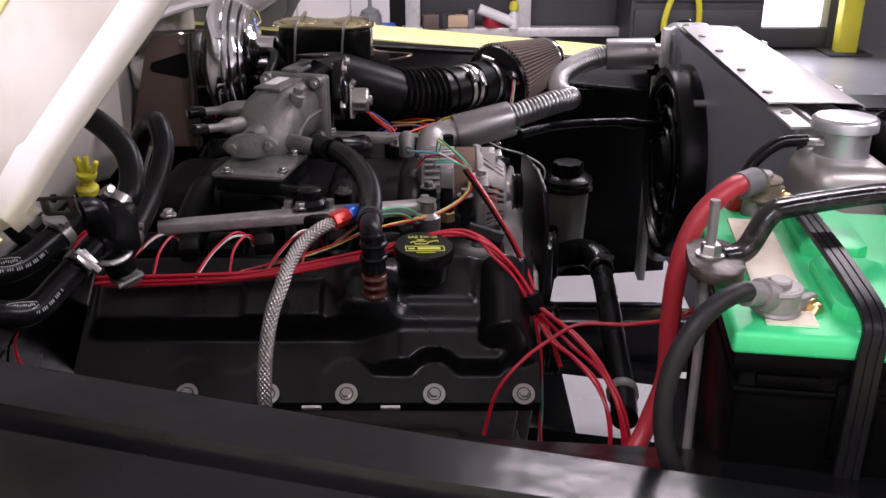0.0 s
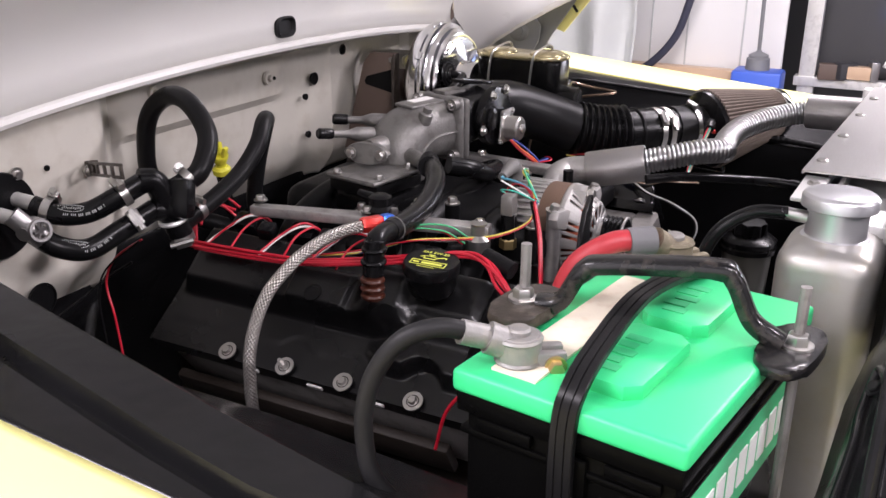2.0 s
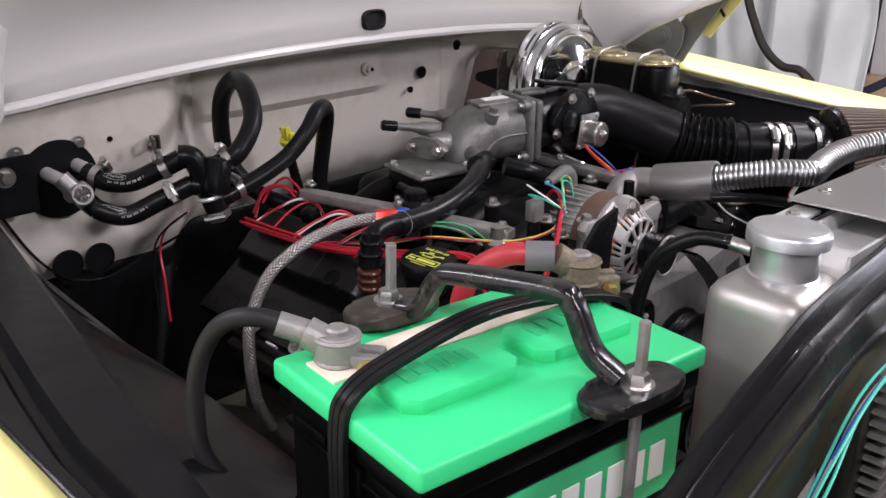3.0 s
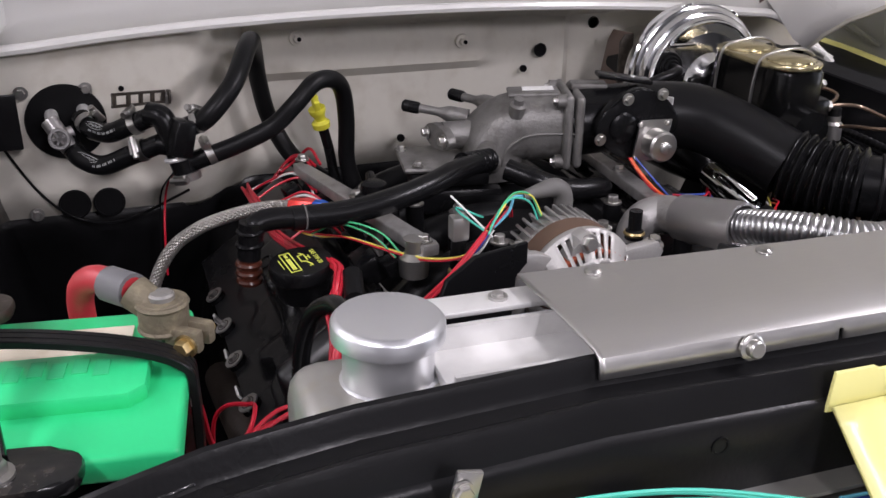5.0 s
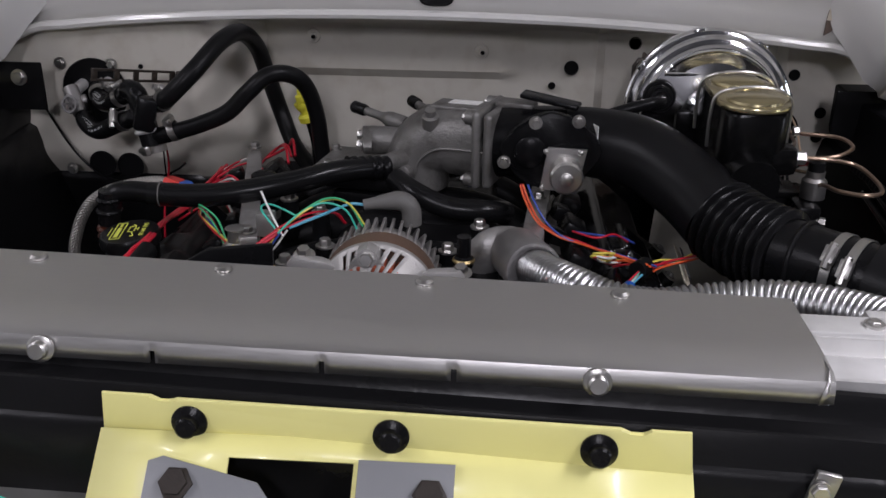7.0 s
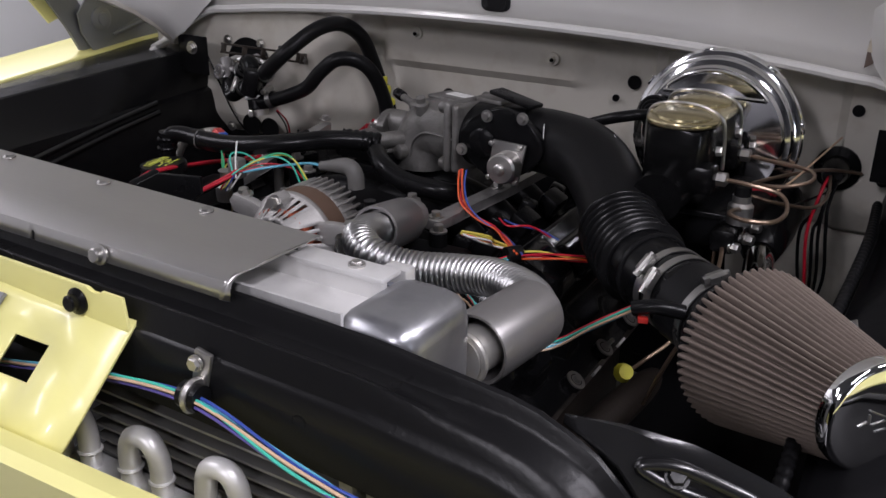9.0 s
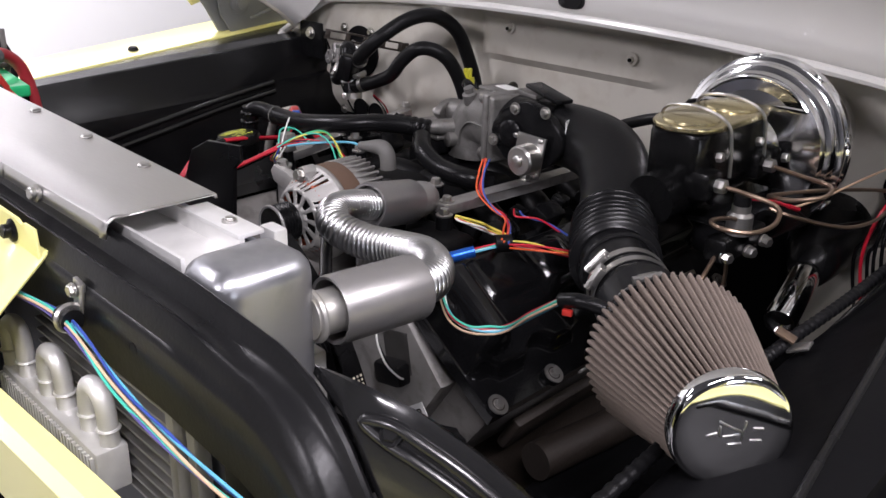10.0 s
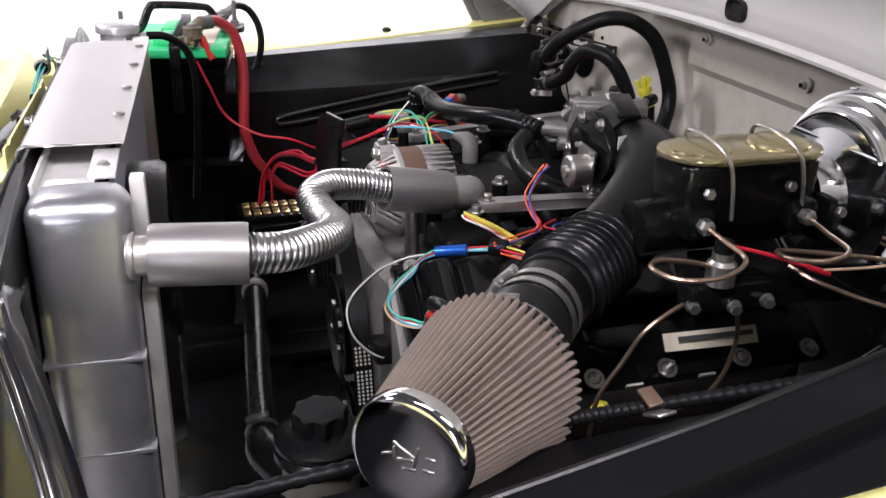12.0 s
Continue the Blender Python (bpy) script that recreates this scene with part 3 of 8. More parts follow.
def support_row(x):
    z = lerp_list(x, SX, SZ)
    y0 = lerp_list(x, [-0.86, -0.5, -0.24, 0.31, 0.523, 0.58, 0.62, 0.70, 0.86], [-0.475, -0.484, -0.476, -0.494, -0.495, -0.501, -0.504, -0.509, -0.515])
    prof = [(0.004, -0.10), (0.004, -0.006), (0.003, -0.002), (0.0005, 0.0), (-0.0025, -0.001), (-0.0045, -0.005), (-0.006, -0.013), (-0.009, -0.0165), (-0.016, -0.018), (-0.024, -0.0185), (-0.0285, -0.0165), (-0.0315, -0.017), (-0.035, -0.022), (-0.038, -0.030), (-0.0405, -0.036), (-0.0435, -0.0375), (-0.046, -0.041), (-0.048, -0.060), (-0.050, -0.088), (-0.042, -0.092)]
    smooth = 0.85 * ease(x, 0.42, 0.56)
    prof = [(a, b + smooth * (-0.005 - 0.036 * (i - 5) / 11 - b)) if 5 <= i <= 16 else (a, b) for i, (a, b) in enumerate(prof)]
    return [Vector((x, y0 + (a if a > -0.006 else -0.006 + 0.66 * (a + 0.006)), z + b)) for a, b in prof]


def support():
    bm = bm_new()
    xs = np.linspace(-0.86, 0.86, 90)
    vs = [[bm.verts.new(p) for p in support_row(x)] for x in xs]
    for a, b in zip(vs, vs[1:]):
        for i in range(len(a) - 1):
            bm.faces.new((a[i], a[i + 1], b[i + 1], b[i]))
    return bm


sup = part("radiator_support", support(), M["support"], truck, "matt black pressed radiator support", thick=0.003)
# corner plates behind the ends of the support, each with a pressed hairpin bead
for sgn in (-1, 1):
    if sgn > 0:
        GX = [0.545, 0.58, 0.62, 0.66, 0.70, 0.76]
        CY, CZ = [-0.492, -0.4955, -0.499, -0.503, -0.506, -0.508], [1.110, 1.094, 1.043, 0.985, 0.93, 0.86]
        EY, EZ = [-0.490, -0.489, -0.479, -0.465, -0.452, -0.434], [1.116, 1.1195, 1.113, 1.094, 1.068, 1.02]
    else:
        GX = [0.46, 0.50, 0.60, 0.67, 0.75, 0.80]
        CY, CZ = [-0.488] * 6, [1.122, 1.114, 1.078, 1.042, 0.99, 0.975]
        EY, EZ = [-0.478, -0.468, -0.462, -0.450, -0.428, -0.41], [1.088, 1.062, 1.038, 1.008, 0.97, 0.955]

    def gusset(x, d):
        """The plate at x, d below its free edge (d from 0 to 1)."""
        e = Vector((sgn * x, lerp_list(x, GX, EY), lerp_list(x, GX, EZ)))
        c = Vector((sgn * x, lerp_list(x, GX, CY), lerp_list(x, GX, CZ)))
        return e.lerp(c, d)

    def plate(u, v):
        x = GX[0] + (GX[-1] - GX[0]) * u
        if v < 0.12:
            return gusset(x, 0.0) + Vector((0, 0.012 - 0.1 * v, -0.010 + 0.0833 * v if sgn > 0 else -0.03 + 0.25 * v))
        return gusset(x, (v - 0.12) / 0.88)

    def legs(x, drop):
        e, c = gusset(x, 0.0), gusset(x, 1.0)
        return e.lerp(c, min(0.9, drop / max(0.02, (c - e).length))) + Vector((0, -0.0005 if sgn > 0 else 0.001, 0.001))

    part("corner_gusset", sheet(bm_new(), plate, 24, 10), M["gusset"], truck, "glossy black corner gusset with hairpin bead", thick=0.0025)
    near, far, nose = (0.016, 0.028, 0.592) if sgn > 0 else (0.012, 0.040, 0.53)
    xs = [0.75, 0.70, 0.66, 0.63, 0.61] if sgn > 0 else [0.78, 0.72, 0.66, 0.60, 0.56]
    loop = [legs(x, near) for x in xs] + [legs(nose, (near + far) / 2)] + [legs(x, far) for x in xs[::-1]]
    part("pressed_bead", sweep(bm_new(), loop, 0.0042, 12, 6), M["gusset"], truck)
    part("gusset_bolt", hexbolt(bm_new(), legs(0.612 if sgn > 0 else 0.55, (near + far) / 2), (0.3 * sgn, -0.6 * sgn, 0.8), 0.0055, 0.004, 1.3), M["support"], truck)
for x, z in ((-0.36, 1.085), (-0.17, 1.09), (0.38, 1.075), (0.47, 1.062)):
    part("bolt_hole", lathe(bm_new(), [(0.006, 0), (0.006, 0.002), (0.0045, 0.002), (0.0045, 0.0005), (0.0005, 0.0005)], (x, lerp_list(x, [-0.24, 0.31], [-0.508, -0.526]), z), (0, -1, 0), 16), M["plastic_dull"], sup)

# hood latch panel
latch = thing("latch_panel", "pale yellow hood latch panel with black bolts", "panel", (0.066, -0.53, 1.05))
ang = math.degrees(math.atan2(-0.012, 0.33))
lm = pose(0.066, -0.518, 1.099, 90, 0, ang)
flange = bm_new()
prism(flange, [(-0.165, 0.0), (-0.163, 0.027), (-0.135, 0.027), (-0.13, 0.023), (-0.125, 0.023), (-0.12, 0.026), (0.125, 0.026), (0.13, 0.022), (0.137, 0.022), (0.141, 0.026), (0.162, 0.026), (0.165, 0.0)], lm, 0.003, 0.001)
part("flange", flange, M["yellow"], latch)
SLOPE = pose(0, -0.522, 1.103, 41, 0, 0)
face = bm_new()
PX, PD = [-0.098, -0.023, 0.047, 0.131, 0.169, 0.231], [-0.004, 0.009, 0.033, 0.063, 0.112]
grid = [[face.verts.new(SLOPE @ Vector((x, -d, 0))) for d in PD] for x in PX]
for i in range(5):
    for k in range(4):
        if (i == 1 and k in (1, 2)) or (i == 3 and k == 2):
            continue
        face.faces.new((grid[i][k], grid[i + 1][k], grid[i + 1][k + 1], grid[i][k + 1]))
part("face", face, M["yellow"], latch, thick=0.003, flat=20)
for px in (-0.113, 0.001, 0.114):
    c = lm @ Vector((px, 0.012, 0.003))
    part("panel_bolt", lathe(bm_new(), [(0.0102, 0), (0.0102, 0.002), (0.0085, 0.003), (0.0062, 0.004), (0.0062, 0.009), (0.005, 0.010)], c, (0, -1, 0.1), 24), M["plastic"], latch, "black flanged bolt")
for outline, px in (([(-0.066, -0.014), (-0.058, -0.011), (-0.004, -0.023), (0.010, -0.040), (0.012, -0.078), (-0.066, -0.078)], -0.048), ([(0.050, -0.008), (0.103, -0.008), (0.102, -0.066), (0.050, -0.066)], 0.090)):
    part("latch_plate", prism(bm_new(), outline[::-1], SLOPE @ Matrix.Translation((0, 0, 0.001)), 0.004, 0.001), M["hinge"], latch, "grey painted latch plate")
    part("plate_bolt", lathe(bm_new(), [(0.0095, 0), (0.0095, 0.002), (0.0075, 0.003), (0.0075, 0.006)], SLOPE @ Vector((px, -0.026, 0.005)), (0, -0.656, 0.755), 6), M["grime"], latch)
grille = thing("grille_header", "pale yellow grille header bar below the latch", "panel", (0, -0.62, 0.95))
part("bar", prism(bm_new(), [(-0.627, 1.045), (-0.618, 1.049), (-0.600, 1.044), (-0.560, 0.905), (-0.578, 0.893), (-0.588, 0.898)], Matrix(((0, 0, 1, -0.75), (1, 0, 0, 0), (0, 1, 0, 0), (0, 0, 0, 1))), 1.5, 0.003), M["yellow"], grille)
for sx in (-0.72, 0.72):
    part("bracket", box(bm_new(), (sx, -0.55, 0.96), (0.03, 0.10, 0.03), bev=0.004), M["yellow"], grille)

# ---- radiator ----
RA = -1.9
radiator = thing("radiator", "aluminium radiator with side tanks and brushed top cover", "radiator", (0.03, -0.43, 0.75))


def rad(x, y, z):
    """Along the radiator, which stands slightly askew."""
    return Vector((x, -0.395 - 0.033 * (x + 0.24) / 0.57 + y, z))


core = bm_new()
box(core, rad(0.035, -0.045, 0.90), (0.62, 0.055, 0.44), (0, 0, RA))
part("core", core, M["darkwall"], radiator, "dark finned radiator core")
chan = bm_new()
box(chan, rad(0.035, -0.035, 1.118), (0.70, 0.055, 0.012), (0, 0, RA), 0.002)
box(chan, rad(0.035, -0.010, 1.122), (0.70, 0.004, 0.034), (0, 0, RA))
box(chan, rad(0.035, -0.062, 1.119), (0.70, 0.003, 0.034), (0, 0, RA))
part("top_channel", chan, M["alu"], radiator)
for x0, x1 in ((-0.315, -0.225), (0.30, 0.385)):
    part("flange_strip", box(bm_new(), rad((x0 + x1) / 2, 0.006, 1.139), (x1 - x0, 0.024, 0.004), (0, 0, RA), 0.001), M["alu"], radiator)
    part("flange_bolt", hexbolt(bm_new(), rad((x0 + x1) / 2 + 0.012, 0.006, 1.141), (0, 0, 1), 0.0045, 0.003, 1.4), M["steel"], radiator)

cover = bm_new()
prof = [(0.022, 1.139), (0.022, 1.1425), (-0.040, 1.1435), (-0.068, 1.142), (-0.0740, 1.139), (-0.0762, 1.134), (-0.0768, 1.1265)]
cols = []
for i in range(161):
    x = -0.238 + 0.548 * i / 160
    lip = 0.0145 * (0.31 - x) / 0.548
    cols.append([cover.verts.new(rad(x + (0.012 * (k / 6) if i == 160 else 0.0) * -1, dy - lip * ease(-dy, 0, 0.068), z + 0.006)) for k, (dy, z) in enumerate(prof)])
for i, (a, b) in enumerate(zip(cols, cols[1:])):
    for k in range(len(prof) - 1):
        if k == len(prof) - 2 and i in (47, 76, 98, 121):
            continue
        cover.faces.new((a[k], a[k + 1], b[k + 1], b[k]))
part("top_cover", cover, M["brushed"], radiator, "brushed aluminium radiator cover plate", thick=0.0022)
for x in (-0.19, -0.06, 0.075, 0.20):
    part("cover_screw", lathe(bm_new(), [(0.006, 0), (0.006, 0.0015), (0.004, 0.003)], rad(x, 0.010, 1.149), (0, 0, 1), 16), M["steel"], radiator)
for x in (-0.141, 0.179):
    part("cover_bolt", lathe(bm_new(), [(0.0082, 0), (0.0082, 0.002), (0.0062, 0.003), (0.0056, 0.003), (0.0056, 0.007), (0.0046, 0.008)], rad(x, -0.0772 - 0.0145 * (0.31 - x) / 0.548, 1.1385), (0, -1, 0.15), 18), M["steel"], radiator)


def side_tank(cx, w, top, dy):
    bm = bm_new()
    box(bm, rad(cx, dy, (top + 0.68) / 2), (w, 0.088, top - 0.68), (0, 0, RA), 0.020, 4)
    return bm


dtank = part("side_tank", side_tank(0.408, 0.066, 1.137, -0.012), M["dtank"], radiator, "welded aluminium radiator side tank")
for z in (0.981, 0.881):
    part("weld_seam", box(bm_new(), rad(0.409, -0.012, z), (0.067, 0.090, 0.005), (0, 0, RA), 0.002), M["dtank"], dtank)
ptank = part("filler_tank", side_tank(-0.348, 0.100, 1.118, -0.032), M["stained"], radiator, "stained grey aluminium filler tank")
part("side_bracket", box(bm_new(), rad(0.405, 0.040, 0.84), (0.040, 0.014, 0.40), (0, 0, RA), 0.002), M["tank"], radiator)
part("side_bracket", box(bm_new(), rad(0.372, 0.036, 1.10), (0.022, 0.014, 0.07), (0, 0, RA), 0.003), M["alu"], radiator)
neck = lathe(bm_new(), [(0.0315, 0.0), (0.0300, 0.0025), (0.0272, 0.004), (0.0268, 0.032)], (-0.341, -0.420, 1.115), (0, 0, 1), 36)
part("filler_neck", neck, M["capalu"], radiator)
cap = lathe(bm_new(), [(0.0315, 0.0), (0.0335, 0.0012), (0.0335, 0.0105), (0.0330, 0.0115), (0.0305, 0.0140), (0.0295, 0.0144), (0.001, 0.0150)], (-0.341, -0.420, 1.1445), (0.02, 0, 1), 48)
part("filler_cap", cap, M["capalu"], radiator, "round brushed aluminium filler cap")
part("overflow_fitting", rod(bm_new(), (-0.35, -0.395, 1.134), (-0.352, -0.372, 1.136), 0.006), M["steel"], radiator)
shroud = bm_new()
box(shroud, rad(0.05, 0.006, 0.93), (0.66, 0.006, 0.40), (0, 0, RA))
part("fan_shroud", shroud, M["shroud"], radiator, "blue-grey sheet aluminium fan shroud")
part("shroud_pin", rod(bm_new(), rad(0.12, 0.01, 1.06), rad(0.12, 0.03, 1.06), 0.006), M["steel"], radiator)

fan = thing("cooling_fan", "round black electric cooling fan on the radiator shroud", "fan", tuple(rad(0.10, 0.03, 0.93)))
fc = rad(0.225, 0.012, 0.935)
part("housing", lathe(bm_new(), [(0.162, 0), (0.162, 0.034), (0.157, 0.042), (0.145, 0.042), (0.140, 0.034), (0.138, 0.0)], fc, (0.03, 1, 0), 56, cap=False), M["plastic"], fan)
for k in range(3):
    part("guard_ring", ring(bm_new(), fc + Vector((0, 0.036, 0)), (0.03, 1, 0), 0.055 + 0.037 * k, 0.004, 48, 6), M["plastic"], fan)
for k in range(8):
    a = k * math.pi / 4
    part("guard_rib", rod(bm_new(), fc + Vector((0.04 * math.cos(a), 0.032, 0.04 * math.sin(a))), fc + Vector((0.145 * math.cos(a), 0.032, 0.145 * math.sin(a))), 0.004, seg=6), M["plastic"], fan)
part("motor", lathe(bm_new(), [(0.045, 0), (0.045, 0.036), (0.038, 0.044)], fc, (0.03, 1, 0), 32), M["plastic"], fan)

# ---- coolant pipe: two couplers and a ribbed bright tube ----
cool = thing("coolant_pipe", "bright ribbed steel coolant pipe with two grey couplers", "pipe", (0.30, -0.2, 1.03))


def coupler(a, b, r):
    a, b = Vector(a), Vector(b)
    bm = bm_new()
    n = (b - a).length
    lathe(bm, [(0.012, 0.030), (r * 0.86, 0.030), (r * 0.88, 0.001), (r * 0.97, 0.0), (r, 0.003), (r, n - 0.004), (r * 0.97, n), (r * 0.86, n), (r * 0.84, n - 0.012), (0.012, n - 0.012)], a, b - a, 40)
    return bm


part("coupler", coupler((0.4335, -0.389, 1.079), (0.442, -0.303, 1.076), 0.0285), M["grey"], cool, "satin grey metal coupler")
part("coupler", coupler((0.142, -0.020, 1.008), (0.159, -0.108, 1.027), 0.0285), M["grey"], cool, "satin grey metal coupler")
part("tank_spigot", rod(bm_new(), (0.4308, -0.408, 1.079), (0.4370, -0.355, 1.0785), 0.0185, seg=28), M["stained"], cool, "short welded aluminium spigot")
part("weld_ring", ring(bm_new(), (0.4318, -0.4035, 1.079), (0.12, 1, 0), 0.0190, 0.0032, 32, 8), M["stained"], cool)
line = [(0.159, -0.100, 1.0265), (0.170, -0.140, 1.038), (0.190, -0.182, 1.047), (0.222, -0.208, 1.045), (0.262, -0.204, 1.038), (0.312, -0.200, 1.043), (0.360, -0.211, 1.053), (0.402, -0.240, 1.062), (0.430, -0.274, 1.069), (0.441, -0.31, 1.076)]
part("ribbed_tube", sweep(bm_new(), line, lambda s: 0.0160 + 0.0034 * abs(math.sin(s * math.pi / 0.0066)) ** 0.75, 28, 90), M["flex"], cool, "bright ribbed stainless tube")
part("outlet_elbow", sweep(bm_new(), [(0.142, -0.022, 1.008), (0.135, 0.010, 1.003), (0.110, 0.020, 0.990), (0.095, 0.022, 0.94)], 0.0225, 20), M["cast"], cool)

# ---- air filter and intake hose ----
fa, fb = Vector((0.580, -0.1106, 0.9948)), Vector((0.7000, -0.2228, 1.0190))
fd = (fb - fa).normalized()
fl = (fb - fa).length
airf = thing("air_filter", "cone air filter with grey-brown pleats and polished cap", "air filter", tuple(fa))


def pleats():
    bm = bm_new()
    m = align(fa, fd)
    n, rings = 60, []
    for h, r in ((0.004, 0.0785), (0.05, 0.0690), (0.10, 0.0582), (fl - 0.010, 0.0462)):
        pts = []
        for i in range(n):
            for k, rr in enumerate((0.0, 0.9, 1.0, 0.9, 0.0)):
                a = 2 * math.pi * (i + k / 5) / n
                q = r - 0.0080 + 0.0082 * rr
                pts.append(bm.verts.new(m @ Vector((q * math.cos(a), q * math.sin(a), h))))
        rings.append(pts)
    k = len(rings[0])
    for a, b in zip(rings, rings[1:]):
        for i in range(k):
            bm.faces.new((a[i], a[(i + 1) % k], b[(i + 1) % k], b[i]))
    bm.faces.new(rings[0][::-1])
    bm.faces.new(rings[-1])
    return bm


part("pleated_cone", pleats(), M["pleat"], airf, "grey-brown oiled gauze pleats", flat=70)
part("base_ring", lathe(bm_new(), [(0.046, -0.030), (0.048, -0.016), (0.060, -0.012), (0.0735, -0.004), (0.0745, 0.003), (0.0715, 0.007), (0.05, 0.008)], fa, fd, 48), M["rubber"], airf, "black rubber base ring")
capo = part("end_cap", lathe(bm_new(), [(0.0460, fl - 0.015), (0.0478, fl - 0.0135), (0.0482, fl - 0.0095), (0.0478, fl - 0.0045), (0.0466, fl - 0.0018), (0.0448, fl - 0.0004), (0.0425, fl + 0.0002), (0.0300, fl + 0.0005), (0.001, fl + 0.0006)], fa + Vector((0, 0, 0.014)), fd + Vector((0, 0, -0.095)), 64), M["mirror"], airf, "polished metal end cap")
# plain raised strokes in place of the maker's mark
cq = fd.cross(Vector((0, 0, 1))).normalized()
cm = Matrix((cq, cq.cross(fd), fd)).transposed().to_4x4()
cm = cm @ pose(0, 0, 0, 5.4, 0, 0)
cm.translation = fb + fd * 0.0026 + Vector((0, 0, -0.001))
for x, y, w, h, r in ((-0.019, 0.003, 0.008, 0.0016, 0), (-0.018, -0.007, 0.009, 0.0016, 0), (-0.008, 0.001, 0.0016, 0.017, 8), (-0.001, 0.003, 0.012, 0.0016, 25), (0.001, -0.003, 0.013, 0.0016, -8), (-0.002, -0.010, 0.011, 0.0016, -5), (0.007, 0.007, 0.009, 0.0016, 30), (0.010, 0.001, 0.0016, 0.009, 0), (0.016, -0.002, 0.009, 0.0016, -20)):
    part("raised_stroke", (lambda b: (bmesh.ops.transform(b, matrix=cm @ pose(x, y, 0, 0, 0, r), verts=b.verts), b)[1])(box(bm_new(), (0, 0, 0), (w, h, 0.0016), bev=0.0005)), M["clampsteel"], capo)

duct = thing("intake_hose", "ribbed black rubber intake hose with steel clamps", "hose", (0.40, 0.0, 1.0))
t0, t1, t2, t3 = Vector((0.240, 0.213, 1.066)), Vector((0.300, 0.188, 1.060)), Vector((0.350, 0.138, 1.036)), Vector((0.380, 0.090, 1.014))
part("bend", sweep(bm_new(), [(0.185, 0.218, 1.066), t0, t1, t2, t3], lambda s: 0.044 + 0.002 * ease(s, 0.02, 0.12), 36, 8), M["duct"], duct)
part("bellows", sweep(bm_new(), [t3, (0.407, 0.050, 1.006), (0.438, 0.010, 1.004)], lambda s: 0.0432 + 0.0082 * abs(math.sin(s * math.pi / 0.0126)) ** 2.2, 44, 56), M["rubber"], duct, "ribbed rubber bellows")
part("straight", sweep(bm_new(), [(0.436, 0.013, 1.004), (0.486, -0.034, 1.003), (0.530, -0.072, 1.001)], 0.0415, 36, 6), M["plastic"], duct)
part("straight", sweep(bm_new(), [(0.508, -0.053, 1.002), (0.566, -0.099, 0.997)], 0.0445, 36, 4), M["duct"], duct)
part("rib", ring(bm_new(), (0.452, -0.002, 1.004), (0.75, -0.66, 0), 0.042, 0.003, 36, 8), M["duct"], duct)


def hose_clamp(p, axis, r, parent, turn=0.0, w=0.009, metal="clampsteel"):
    p, a = Vector(p), Vector(axis).normalized()
    band = part("clamp_band", lathe(bm_new(), [(r, -w / 2), (r + 0.0012, -w / 2), (r + 0.0012, w / 2), (r, w / 2)], p, a, 40, cap=False), M[metal], parent, "steel worm-drive clamp")
    m = align(p, a) @ pose(0, 0, 0, 0, 0, turn)
    bm = box(bm_new(), (r + 0.004, 0, 0), (0.008, 0.020, w * 1.35), bev=0.0015)
    rod(bm, (r + 0.005, -0.013, 0), (r + 0.005, 0.016, 0), 0.0042, seg=8)
    bmesh.ops.transform(bm, matrix=m, verts=bm.verts)
    part("clamp_screw", bm, M[metal], band)
    return band


hose_clamp((0.482, -0.031, 1.0030), (0.75, -0.66, 0), 0.0425, duct, 138, 0.010, "steel")
hose_clamp((0.497, -0.044, 1.0025), (0.75, -0.66, 0), 0.0425, duct, 150, 0.010, "steel")
hose_clamp((0.541, -0.079, 0.9995), (0.77, -0.63, -0.05), 0.0458, duct, 100)

# ---- battery ----
BAT = Matrix.Translation((-0.582, -0.3135, 1.095)) @ pose(0, 0, 0, 0, 0, -8.5)
battery = thing("battery", "green-topped black car battery with carrying strap", "battery", (-0.582, -0.3135, 0.895))


def bat(bm):
    bmesh.ops.transform(bm, matrix=BAT, verts=bm.verts)
    return bm


case = bm_new()
box(case, (0, 0, -0.110), (0.252, 0.162, 0.182), bev=0.006)
for z, w, h in ((-0.026, 0.010, 0.016), (-0.050, 0.006, 0.006)):
    part("case_rim", bat(box(bm_new(), (0, 0, z), (0.252 + w, 0.162 + w, h), bev=0.002)), M["case"], battery)
part("case", bat(case), M["case"], battery, "glossy black battery case")
for y, w, z, h in ((-0.004, 0.030, -0.070, 0.062), (-0.052, 0.040, -0.040, 0.010), (0.046, 0.044, -0.040, 0.010)):
    part("case_rib", bat(box(bm_new(), (-0.1280, y, z), (0.006, w, h), bev=0.0015)), M["case"], battery)
part("lid", bat(box(bm_new(), (0, 0, -0.009), (0.268, 0.177, 0.018), bev=0.004, seg=3)), M["green"], battery, "bright green plastic lid")
for x in (-0.055, 0.062):
    oc = [(-0.050, -0.022), (-0.040, -0.032), (0.040, -0.032), (0.050, -0.022), (0.050, 0.014), (0.040, 0.022), (-0.040, 0.022), (-0.050, 0.014)]
    vc = part("vent_cover", bat(prism(bm_new(), oc, pose(x, -0.008, -0.002), 0.013, 0.003)), M["green"], battery)
    bm = bm_new()
    for k in range(5):
        box(bm, (x - 0.030 + 0.013 * k, -0.008 + 0.004 * (k % 2), 0.0112), (0.009, 0.018, 0.0012))
    part("raised_print", bat(bm), M["greendull"], vc)
part("paper_label", bat(box(bm_new(), (-0.012, 0.046, 0.001), (0.215, 0.036, 0.002))), M["paper"], battery, "aged cream paper label")
part("side_label", bat(box(bm_new(), (0.0, -0.0822, -0.085), (0.235, 0.002, 0.062))), M["greendull"], battery, "green side label")
